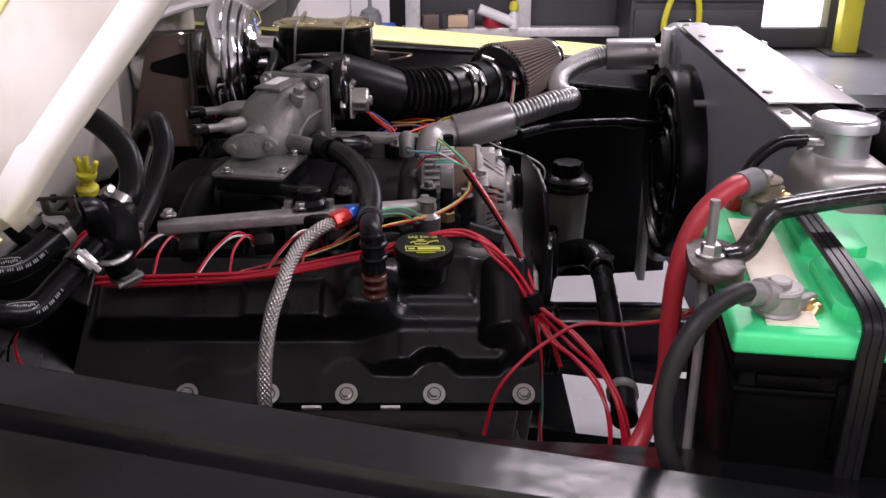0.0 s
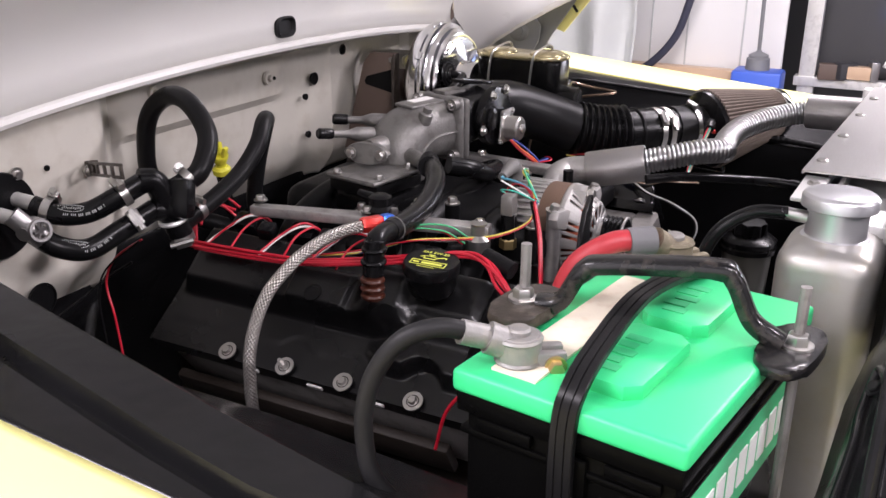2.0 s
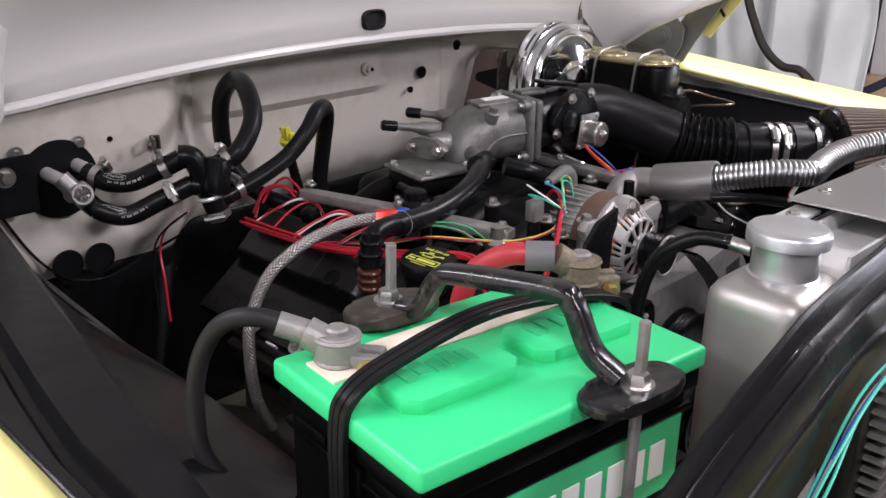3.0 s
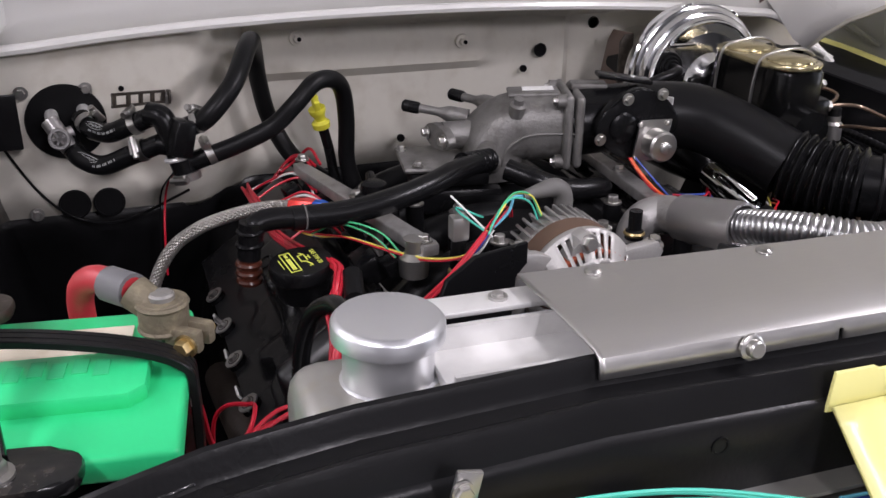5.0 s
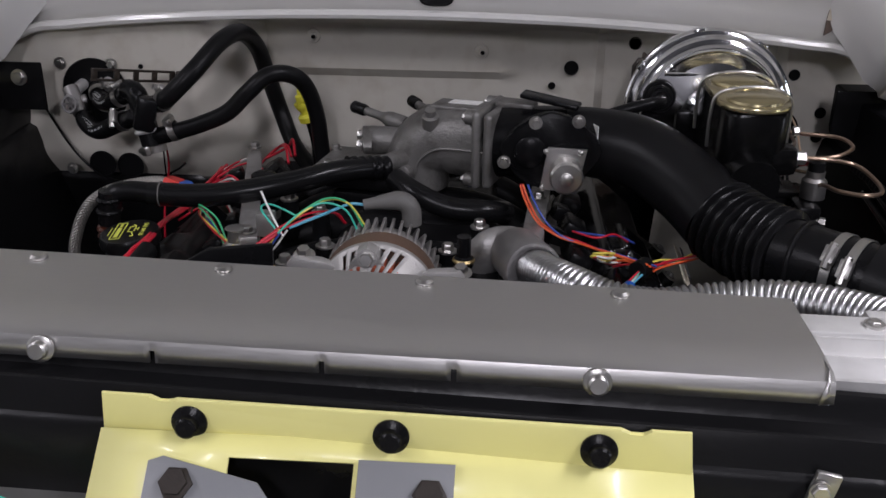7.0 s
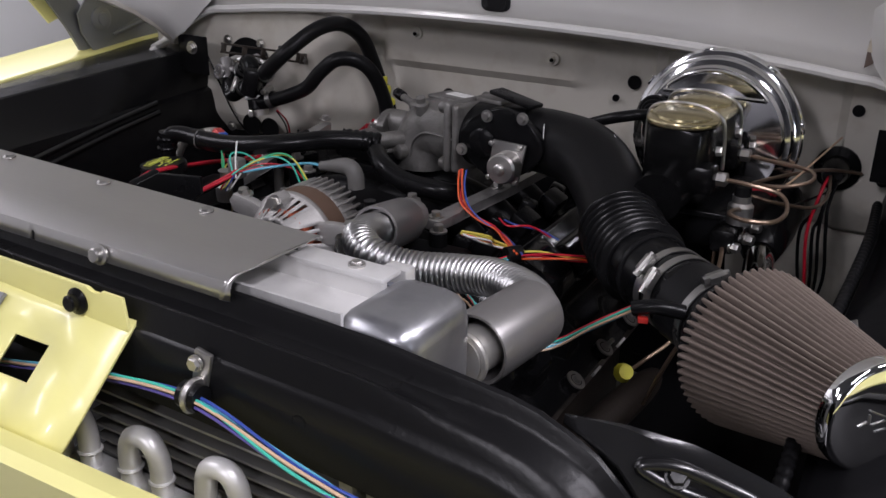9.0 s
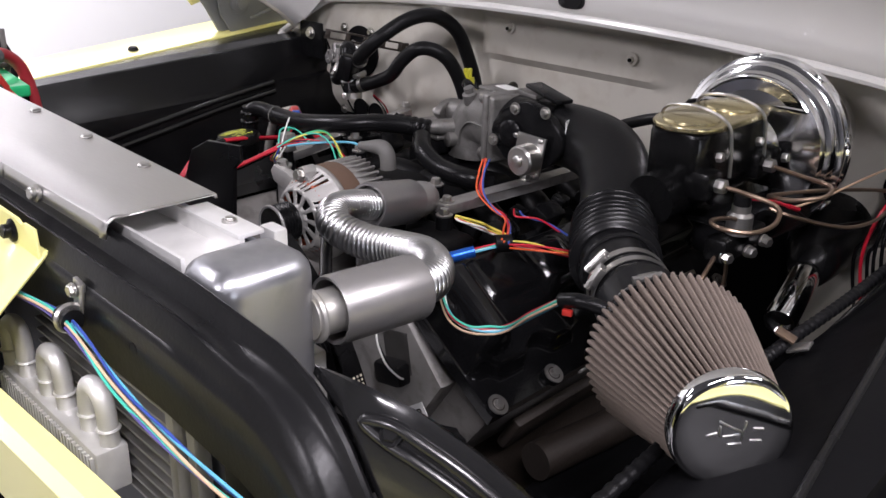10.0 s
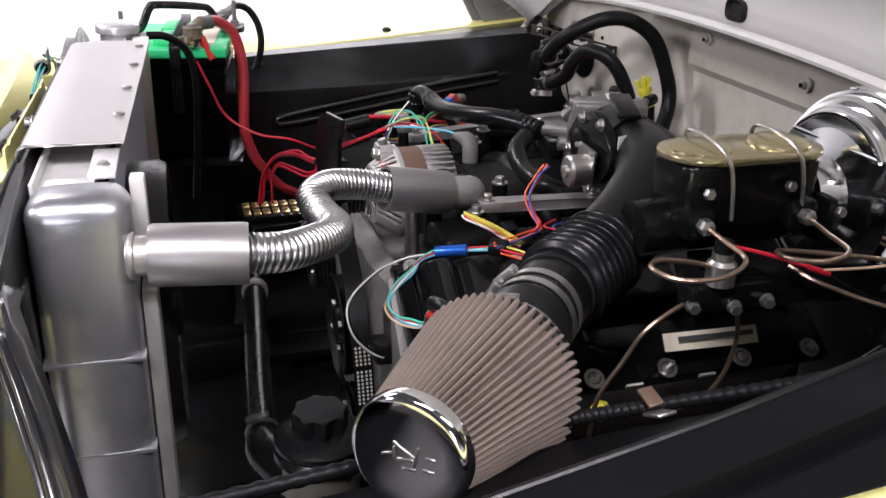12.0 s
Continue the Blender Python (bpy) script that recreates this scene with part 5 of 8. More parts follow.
part("drive_belt", belt([(0.03, -0.142, 0.96), (0.06, -0.142, 0.94), (0.13, -0.142, 0.875), (0.175, -0.142, 0.80), (0.20, -0.142, 0.72), (0.21, -0.142, 0.66)], 0, 0.013), M["rubber"], engine, "ribbed black drive belt")
bline = spline([(0.13, -0.142, 0.875), (0.175, -0.142, 0.80), (0.20, -0.142, 0.72)], 16)
for key, first, last in (("paper", 14, 19), ("white", 20, 29)):
    bm = bm_new()
    for k in range(first, last):
        p, q = bline[k], bline[k + 1]
        nr = Vector((-(q - p).z, 0, (q - p).x)).normalized()
        tilt = math.degrees(math.atan2((q - p).x, -(q - p).z))
        for off in (-0.0085, -0.003, 0.003, 0.0085):
            box(bm, tuple(p + nr * 0.0026 + Vector((0, off, 0))), (0.0008, 0.0028, 0.0032), (0, -tilt, 0))
    part("belt_print", bm, M[key], engine, "small worn print on the drive belt")
part("chalk_mark", sweep(bm_new(), [(0.190, -0.1215, 0.735), (0.182, -0.1215, 0.742), (0.180, -0.1215, 0.722), (0.186, -0.1215, 0.705), (0.196, -0.1215, 0.706), (0.192, -0.1215, 0.716)], 0.0011, 6, 5), M["white"], engine)
dec = part("white_decal", box(bm_new(), (0.256, -0.1215, 0.776), (0.062, 0.001, 0.038), (0, -36, 0)), M["white"], engine, "white paper decal")
fnt = bpy.data.curves.new("decal_text", "FONT")
fnt.body, fnt.size, fnt.align_x, fnt.align_y, fnt.extrude = "43 FFP", 0.018, "CENTER", "CENTER", 0.0003
fo = new("decal_text", fnt)
fo.data.materials.append(M["plastic"])
fo.matrix_basis = pose(0.253, -0.1228, 0.781, 90, -36, 0)
fo.parent = dec
bm = bm_new()
for k in range(5):
    box(bm, (0.2545 + 0.004 * k, -0.1224, 0.7605 + 0.003 * k), (0.0016, 0.001, 0.009), (0, -36, 0))
part("decal_bars", bm, M["plastic"], dec)
bm = bm_new()
box(bm, (0.225, -0.105, 0.86), (0.06, 0.03, 0.07), (0, -10, 0), 0.008)
box(bm, (0.225, -0.125, 0.835), (0.045, 0.03, 0.03), (0, -10, 0), 0.006)
part("sensor_bracket", bm, M["plastic_dull"], engine)

M["bright"] = mat("pale_cast_aluminium", (0.42, 0.41, 0.395), 0.48, metal=0.5, bump=0.5, grain=330, var=0.12, stains=14, dirt=(0.30, 0.28, 0.26), dirt_amount=0.3)
# ---- alternator ----
alt = thing("alternator", "cast aluminium alternator with rusty stator band", "alternator", (-0.012, -0.03, 0.90))
ac = Vector((-0.006, -0.031, 0.961))
part("stator", lathe(bm_new(), [(0.055, -0.016), (0.0640, -0.0155), (0.0645, -0.013), (0.0645, 0.013), (0.0640, 0.0155), (0.055, 0.016)], ac, (0, 1, 0), 64), M["stator"], alt, "rust-brown laminated stator")


def vented(n=72):
    """The front housing: a rim, a sloping shoulder with slanted slots and a spoked face."""
    bm = bm_new()
    prof = [(0.0655, 0.0, 0), (0.0662, 0.003, 0), (0.0655, 0.008, 0), (0.0625, 0.011, 0), (0.0440, 0.040, 2.0), (0.0395, 0.0435, 2.0), (0.0220, 0.0440, 2.5), (0.0150, 0.046, 2.5), (0.0140, 0.052, 2.5), (0.0020, 0.052, 2.5)]
    rings = []
    for r, h, twist in prof:
        rings.append([bm.verts.new(ac + Vector((r * math.cos(2 * math.pi * (i + twist) / n), -0.015 - h, r * math.sin(2 * math.pi * (i + twist) / n)))) for i in range(n)])
    for k in range(len(rings) - 1):
        for i in range(n):
            slot = (k == 3 and i % 18 not in (0, 1, 8, 9, 10, 17) and i % 2 == 0) or (k == 5 and i % 6 < 4)
            if not slot:
                bm.faces.new((rings[k][i], rings[k][(i + 1) % n], rings[k + 1][(i + 1) % n], rings[k + 1][i]))
    return bm


fh = part("front_half", vented(), M["bright"], alt, "pale cast front housing with slanted slots", thick=0.003)
for i in range(36):
    a = 2 * math.pi * i / 36
    part("winding", box(bm_new(), (ac.x + 0.046 * math.cos(a), ac.y - 0.032, ac.z + 0.046 * math.sin(a)), (0.009, 0.028, 0.0062), (0, math.degrees(-a) + 20, 0), 0.002), M["coil"], fh, "copper-red winding behind the slots")
part("rotor", lathe(bm_new(), [(0.036, 0.0), (0.036, 0.022), (0.01, 0.024)], ac + Vector((0, -0.016, 0)), (0, -1, 0), 32), M["plastic_dull"], alt)
rh = part("rear_half", lathe(bm_new(), [(0.0625, 0.0), (0.0640, 0.003), (0.0630, 0.010), (0.0575, 0.030), (0.050, 0.046), (0.030, 0.052), (0.010, 0.052)], ac + Vector((0, 0.0155, 0)), (0, 1, 0), 56), M["cast"], alt, "finned cast rear housing")
for i in range(40):
    a = 2 * math.pi * i / 40
    part("cooling_fin", box(bm_new(), (ac.x + 0.0600 * math.cos(a), ac.y + 0.036, ac.z + 0.0600 * math.sin(a)), (0.011, 0.042, 0.0036), (0, math.degrees(-a), 0), 0.001), M["cast"], rh)
part("alternator_pulley", lathe(bm_new(), [(0.012, 0), (0.027, 0.0)] + [(0.027 if i % 2 else 0.024, 0.004 + 0.003 * i) for i in range(8)] + [(0.027, 0.03), (0.012, 0.03)], ac + Vector((0, -0.070, 0)), (0, -1, 0), 32), M["plastic"], alt)
part("pulley_rim", ring(bm_new(), ac + Vector((0, -0.099, 0)), (0, 1, 0), 0.0265, 0.0022, 36, 8), M["cast"], alt)
ear = bm_new()
prism(ear, [(-0.032, -0.030), (-0.014, -0.006), (-0.011, 0.006), (0.0, 0.012), (0.011, 0.006), (0.014, -0.006), (0.032, -0.030)], pose(-0.013, -0.052, 1.018, 90, 0, 0), 0.022, 0.003)
part("mount_ear", ear, M["bright"], alt)
part("mount_ear", prism(bm_new(), [(-0.052, 0.006), (-0.046, -0.008), (-0.010, -0.020), (0.006, 0.004), (-0.014, 0.012), (-0.044, 0.016)], pose(-0.050, -0.048, 0.996, 90, 0, 0), 0.014, 0.003), M["bright"], alt)
part("mount_ear", prism(bm_new(), [(0.050, 0.000), (0.044, -0.014), (0.006, -0.020), (-0.008, 0.004), (0.012, 0.010), (0.042, 0.012)], pose(0.042, -0.048, 0.990, 90, 0, 0), 0.014, 0.003), M["bright"], alt)
part("through_bolt", hexbolt(bm_new(), (-0.013, -0.074, 1.018), (0, -1, 0.25), 0.0075, 0.009, 1.4), M["steel"], alt)
for x, y, z in ((-0.084, -0.050, 1.008), (0.084, -0.050, 0.994)):
    part("mount_bolt", hexbolt(bm_new(), (x, y, z), (0, -0.25, 1), 0.0075, 0.010, 1.6), M["steel"], alt)
    part("bolt_stand", rod(bm_new(), (x, y, z - 0.10), (x, y, z), 0.010, 0.010, 16), M["cast"], alt)
brk = thing("alternator_bracket", "black plate bracket beside the alternator", "bracket", (-0.15, -0.12, 0.95))
oc2 = [(-0.052, -0.10), (-0.060, 0.01), (-0.045, 0.048), (-0.012, 0.066), (0.050, 0.068), (0.050, 0.045), (0.034, 0.035), (0.030, -0.06)]
part("plate", prism(bm_new(), oc2, pose(-0.152, -0.114, 0.978, 90, 0, 12), 0.007, 0.002), M["plastic"], brk)
part("pulley_guard", box(bm_new(), (-0.135, -0.13, 0.90), (0.07, 0.03, 0.08), bev=0.008), M["plastic"], brk)

M["elbow"] = mat("weathered_cast_aluminium", (0.21, 0.205, 0.195), 0.44, metal=0.55, bump=0.8, grain=300, var=0.28, stains=14, dirt=(0.09, 0.083, 0.075), dirt_amount=0.7)
# ---- throttle body and intake elbow ----
tb = thing("throttle_assembly", "grey cast throttle elbow with black throttle body", "throttle body", (0.07, 0.21, 1.0))


def cast_loft(pts, rad_y, rad_n, power=0.72, seg=40, sub=8):
    """A casting of squarish section along a path in the xz plane."""
    bm, rows = bm_new(), []
    ln = spline(pts, sub)
    for i, p in enumerate(ln):
        t = (ln[min(i + 1, len(ln) - 1)] - ln[max(i - 1, 0)]).normalized()
        nr = Vector((-t.z, 0, t.x)).normalized()
        f = i / (len(ln) - 1)
        row = []
        for k in range(seg):
            a = 2 * math.pi * k / seg
            c, s_ = math.cos(a), math.sin(a)
            row.append(bm.verts.new(p + Vector((0, 1, 0)) * rad_y(f) * abs(c) ** power * math.copysign(1, c) + nr * rad_n(f) * abs(s_) ** power * math.copysign(1, s_)))
        rows.append(row)
    for a, b in zip(rows, rows[1:]):
        for k in range(seg):
            bm.faces.new((a[k], a[(k + 1) % seg], b[(k + 1) % seg], b[k]))
    bm.faces.new(rows[0][::-1])
    bm.faces.new(rows[-1])
    return bm


ELBOW = [(0.106, 0.224, 1.058), (0.070, 0.237, 1.058), (0.038, 0.248, 1.054), (0.016, 0.256, 1.036), (0.010, 0.258, 1.012), (0.010, 0.258, 0.990)]
elb = part("elbow", cast_loft(ELBOW, lambda f: 0.045 + 0.003 * f, lambda f: 0.047 - 0.005 * f, 0.80), M["elbow"], tb, "grey cast aluminium elbow")
part("top_pad", box(bm_new(), (0.066, 0.242, 1.1025), (0.070, 0.044, 0.006), (0, -2, -20), 0.0025), M["elbow"], elb)
for dy in (-0.047, 0.047):
    part("casting_seam", cast_loft([(x, y + dy, z) for x, y, z in ELBOW[:5]], lambda f: 0.003, lambda f: 0.0018, 1.0, 10, 5), M["elbow"], elb)
part("foot_flange", box(bm_new(), (-0.064, 0.250, 1.019), (0.112, 0.100, 0.009), (0, 0, -10), 0.005), M["elbow"], tb)
part("foot_spacer", box(bm_new(), (-0.058, 0.250, 1.004), (0.106, 0.096, 0.020), (0, 0, -10), 0.004), M["plastic_dull"], tb)
part("foot_riser", box(bm_new(), (-0.040, 0.250, 0.972), (0.11, 0.10, 0.036), (0, 0, -10), 0.008), M["plastic"], tb)
for dx, dy in ((-0.046, -0.042), (-0.046, 0.042), (0.036, -0.046)):
    part("foot_bolt", hexbolt(bm_new(), (-0.064 + dx * 0.95, 0.250 + dy * 0.88, 1.0235), (0, 0, 1), 0.0055, 0.006, 1.4), M["steel"], tb)
FM = pose(0.112, 0.222, 1.060, 0, 0, -18)
for x0, x1, half in ((-0.014, -0.002, 0.052), (0.001, 0.013, 0.050)):
    fl = part("flange", (lambda b: (bmesh.ops.transform(b, matrix=FM, verts=b.verts), b)[1])(box(bm_new(), ((x0 + x1) / 2, 0, 0), (x1 - x0, 2 * half, 2 * half - 0.002), (0, 0, 0), 0.010, 3)), M["elbow"], tb)
    if x0 < 0:
        for sy, sz in ((-1, -1), (-1, 1), (1, 1), (1, -1)):
            p, q = FM @ Vector((x0 - 0.009, sy * 0.041, sz * 0.041)), FM @ Vector((x0 + 0.004, sy * 0.041, sz * 0.041))
            part("flange_boss", rod(bm_new(), p, q, 0.0095, seg=18), M["elbow"], fl)
            part("flange_bolt", hexbolt(bm_new(), p, p - q, 0.005, 0.005, 1.4), M["steel"], fl)
part("top_web", box(bm_new(), (0.140, 0.226, 1.110), (0.050, 0.028, 0.010), (0, 0, -18), 0.003), M["elbow"], tb)
part("paper_tag", box(bm_new(), (0.074, 0.245, 1.1062), (0.042, 0.018, 0.001), (0, -2, -20)), M["white"], tb)
part("boss", lathe(bm_new(), [(0.011, 0), (0.011, 0.016), (0.007, 0.018), (0.007, 0.026)], (0.030, 0.215, 1.080), (0, -0.35, 1), 16), M["elbow"], tb)
part("side_boss", lathe(bm_new(), [(0.012, 0), (0.012, 0.020), (0.009, 0.022)], (0.0, 0.222, 1.018), (-0.4, -1, 0), 16), M["elbow"], elb)
part("hose_spigot", rod(bm_new(), (-0.005, 0.222, 1.036), (-0.036, 0.178, 1.036), 0.0125, 0.0115, 18), M["elbow"], elb)
for r0, tip in (((-0.010, 0.285, 1.062), (-0.088, 0.331, 1.074)), ((0.035, 0.282, 1.075), (-0.008, 0.357, 1.078))):
    r0, tip = Vector(r0), Vector(tip)
    dd = (tip - r0).normalized()
    nip = part("vacuum_nipple", sweep(bm_new(), [r0, r0.lerp(tip, 0.35), r0.lerp(tip, 0.9)], lambda q: 0.0115 - 0.0055 * ease(q, 0.025, 0.045), 14, 8), M["elbow"], tb)
    part("rubber_cap", lathe(bm_new(), [(0.0075, 0), (0.0085, 0.003), (0.0085, 0.022), (0.006, 0.025)], tip - dd * 0.022, dd, 16), M["rubber"], nip)
# vacuum nipples face the passenger side and the flange with two bolts
eg = bm_new()
m = pose(-0.054, 0.264, 1.046, 0, -90, 8)
prism(eg, [(0.0165 * math.sin(a) * (1.0 if abs(math.cos(a)) < 0.75 else 0.8), 0.037 * math.cos(a)) for a in [2 * math.pi * i / 24 for i in range(24)]], m, 0.012, 0.002)
egr = part("oval_flange", eg, M["elbow"], tb, "oval flange with two bolts")
for k in (-1, 1):
    p = m @ Vector((0, 0.024 * k, 0.012))
    part("flange_bolt", hexbolt(bm_new(), p, (-1, 0, 0.05), 0.0065, 0.007, 1.4), M["steel"], egr)
part("flange_neck", sweep(bm_new(), [(-0.056, 0.264, 1.046), (-0.03, 0.262, 1.046), (0.015, 0.258, 1.046)], 0.019, 16), M["elbow"], tb)
body = bm_new()
sweep(body, [(0.106, 0.223, 1.060), (0.150, 0.216, 1.064), (0.205, 0.212, 1.066)], lambda q: 0.046, 32, 5)
part("throttle_barrel", body, M["plastic"], tb, "black throttle barrel")
plate = bm_new()
out = []
for i in range(28):
    a = 2 * math.pi * i / 28
    out.append((0.057 * math.cos(a) + 0.006 * math.cos(3 * a), 0.050 * math.sin(a)))
prism(plate, out, pose(0.183, 0.172, 1.068, 90, 0, 0), 0.014, 0.003)
fp = part("gear_cover", plate, M["plastic"], tb, "black throttle gear cover")
for x, z in ((0.163, 1.105), (0.215, 1.108), (0.126, 1.054)):
    part("cover_screw", hexbolt(bm_new(), (x, 0.158, z), (0, -1, 0), 0.0055, 0.006, 1.5), M["steel"], fp)
part("boss_cap", lathe(bm_new(), [(0.020, 0), (0.020, 0.004), (0.015, 0.007)], (0.158, 0.158, 1.068), (0, -1, 0), 24), M["plastic"], fp)
iacm = part("idle_motor_flange", prism(bm_new(), [(-0.028, -0.026), (0.018, -0.030), (0.028, 0.026), (-0.020, 0.028)], pose(0.199, 0.150, 1.050, 90, 0, 0), 0.004, 0.001), M["steel"], tb, "zinc idle motor with square flange")
part("idle_motor", lathe(bm_new(), [(0.0205, 0), (0.0205, 0.022), (0.018, 0.025), (0.008, 0.026), (0.008, 0.029), (0.005, 0.031)], (0.202, 0.146, 1.046), (0, -1, 0), 36), M["steel"], iacm)
for x, z in ((0.177, 1.073), (0.219, 1.072), (0.174, 1.026), (0.213, 1.023)):
    part("motor_screw", lathe(bm_new(), [(0.0035, 0), (0.0035, 0.003), (0.002, 0.004)], (x, 0.146, z), (0, -1, 0), 12), M["steel"], iacm)
part("cable_arm", box(bm_new(), (0.182, 0.205, 1.122), (0.075, 0.028, 0.006), (0, 8, -15), 0.002), M["plastic"], tb)
part("barcode_tag", box(bm_new(), (0.238, 0.176, 1.083), (0.001, 0.014, 0.032), (0, 0, 20)), M["white"], tb)
under = bm_new()
sweep(under, [(-0.01, 0.15, 1.03), (0.02, 0.125, 1.02), (0.06, 0.12, 1.005), (0.11, 0.125, 1.0), (0.13, 0.15, 0.99)], 0.014, 14, 6)
part("bypass_hose", under, M["rubber"], tb)

# black solenoid beside the foot of the elbow
vs_ = thing("vacuum_solenoid", "black plastic solenoid with two bolts by the elbow", "solenoid", (-0.181, 0.165, 0.97))
b3 = bm_new()
box(b3, (-0.181, 0.168, 0.992), (0.060, 0.066, 0.016), (0, 0, -14), 0.005)
part("base", b3, M["plastic"], vs_)
part("dome", lathe(bm_new(), [(0.024, 0), (0.024, 0.010), (0.017, 0.015), (0.016, 0.026), (0.011, 0.029)], (-0.181, 0.168, 0.998), (0, 0, 1), 24), M["plastic"], vs_)
part("nozzle", rod(bm_new(), (-0.181, 0.168, 1.018), (-0.175, 0.205, 1.022), 0.008, 0.006), M["plastic"], vs_)
for dy in (-0.026, 0.026):
    part("bolt", hexbolt(bm_new(), (-0.188, 0.168 + dy, 1.0), (0, 0, 1), 0.006, 0.012, 1.5), M["steel"], vs_)
    part("stand", rod(bm_new(), (-0.185, 0.168 + dy, 0.94), (-0.185, 0.168 + dy, 0.990), 0.008, 0.008, 12), M["steel"], vs_)

# ---- brake booster and master cylinder ----
boost = thing("brake_booster", "round polished chrome brake booster on the firewall", "booster", (0.418, 0.47, 1.0))
bp = Vector((0.414, 0.388, 1.068))
part("rear_shell", lathe(bm_new(), [(0.060, -0.165), (0.060, -0.04), (0.108, -0.02), (0.117, -0.006), (0.118, 0.0), (0.118, 0.008), (0.1145, 0.011)], bp, (0, -1, 0.04), 72), M["chrome"], boost)
part("front_shell", lathe(bm_new(), [(0.111, 0.009), (0.116, 0.012), (0.117, 0.016), (0.116, 0.020), (0.1115, 0.0215), (0.109, 0.0235), (0.108, 0.030), (0.106, 0.034), (0.102, 0.0355), (0.0995, 0.037), (0.0985, 0.041), (0.096, 0.044), (0.088, 0.0455), (0.060, 0.050), (0.046, 0.054), (0.044, 0.060), (0.042, 0.085), (0.03, 0.09)], bp, (0, -1, 0.04), 72), M["chrome"], boost)
bq = Matrix.Translation(bp) @ Vector((0, -1, 0.04)).to_track_quat("Z", "Y").to_matrix().to_4x4()
up_y = 1 if (bq.to_3x3() @ Vector((0, 1, 0))).z > 0 else -1
for sg in (-1, 1):
    arc = [(0.092 * math.cos(t), sg * up_y * 0.092 * math.sin(t)) for t in [math.radians(40 + 5 * i) for i in range(21)]]
    outline = [(x, y) for x, y in arc]
    pts = [bq @ Vector((x, y, 0.0465)) for x, y in outline]
    part("pressed_crescent", sweep(bm_new(), pts + [pts[0]], 0.0030, 8, 1, smooth=False), M["chrome"], boost)
    part("crescent_dish", prism(bm_new(), [(0.95 * x, 0.985 * y) for x, y in outline], bq @ Matrix.Translation((0, 0, 0.036)), 0.0115), M["chrome"], boost)
for i in range(8):
    a = 2 * math.pi * i / 8 + 0.2
    part("crimp_tab", box(bm_new(), (bp.x + 0.1175 * math.cos(a), bp.y - 0.006, bp.z + 0.1175 * math.sin(a)), (0.006, 0.014, 0.016), (0, math.degrees(-a), 0), 0.002), M["chrome"], boost)
part("check_valve", sweep(bm_new(), [(0.337, 0.330, 1.100), (0.336, 0.306, 1.100), (0.322, 0.292, 1.100), (0.290, 0.288, 1.092), (0.250, 0.292, 1.076)], 0.008, 12, 5), M["rubber"], boost)
ring_bm = bm_new()
for k in range(3):
    ring(ring_bm, (0.337, 0.322 + 0.004 * k, 1.100), (0, -1, 0.1), 0.010 + 0.005 * k, 0.003, 24, 6)
part("grommet", ring_bm, M["rubber"], boost)
side = part("side_bracket", prism(bm_new(), [(0.566, 0.93), (0.516, 1.108), (0.500, 1.128), (0.440, 1.132), (0.440, 0.93)], Matrix.Translation((0.334, 0, 0)) @ YZ, 0.004, 0.001), M["brownpanel"], boost, "brown primed steel mounting bracket")
part("bracket_flange", prism(bm_new(), [(-0.026, 0.93), (-0.026, 1.120), (-0.018, 1.132), (-0.002, 1.132), (0.0, 0.93)], Matrix(((1, 0, 0, 0.337), (0, 0, 1, 0.434), (0, 1, 0, 0), (0, 0, 0, 1))), 0.006, 0.002), M["grime3"], side)
part("bracket_hole", prism(bm_new(), [(0.513, 1.072), (0.510, 1.066), (0.452, 1.054), (0.446, 1.058), (0.446, 1.096), (0.452, 1.099), (0.508, 1.082)], Matrix.Translation((0.3325, 0, 0)) @ YZ, 0.002), M["plastic_dull"], side)
part("bracket_bolt", hexbolt(bm_new(), (0.334, 0.452, 1.118), (-1, 0, 0), 0.004, 0.004, 1.3), M["steel"], side)

mc = thing("master_cylinder", "black cast master cylinder with gold-zinc lid", "master cylinder", (0.42, 0.21, 1.02))
tub = []
for i in range(40):
    a = 2 * math.pi * i / 40
    ex = 0.084 * abs(math.sin(a)) ** 0.35 * math.copysign(1, math.sin(a))
    tub.append((0.4225 + (0.040 - 0.007 * math.exp(-(ex / 0.012) ** 2)) * abs(math.cos(a)) ** 0.35 * math.copysign(1, math.cos(a)), 0.213 + ex))
part("reservoir", prism(bm_new(), tub, pose(0, 0, 1.064), 0.066, 0.006), M["enamel"], mc, "black painted cast reservoir")
bm = rod(bm_new(), (0.418, 0.10, 1.052), (0.416, 0.325, 1.062), 0.030, 0.034, 28)
box(bm, (0.450, 0.147, 1.072), (0.05, 0.035, 0.035), bev=0.008)
box(bm, (0.450, 0.270, 1.072), (0.05, 0.035, 0.035), bev=0.008)
box(bm, (0.416, 0.305, 1.062), (0.12, 0.014, 0.055), bev=0.010)
part("bore", bm, M["enamel"], mc)
lidout = []
for cx, cy, a0 in ((0.422, 0.165, math.pi), (0.424, 0.265, 0.0)):
    for i in range(13):
        a = a0 + math.pi * i / 12
        lidout.append((cx + 0.043 * math.cos(a), cy + 0.043 * math.sin(a)))
lid = part("lid", prism(bm_new(), lidout, pose(0, 0, 1.131), 0.007, 0.002), M["gold"], mc, "gold-zinc plated lid")
for cy in (0.165, 0.262):
    b2 = lathe(bm_new(), [(0.034, 0), (0.033, 0.004), (0.026, 0.007), (0.001, 0.0085)], (0.423, cy, 1.137), (0, 0, 1), 32)
    part("lid_dome", b2, M["gold"], lid)
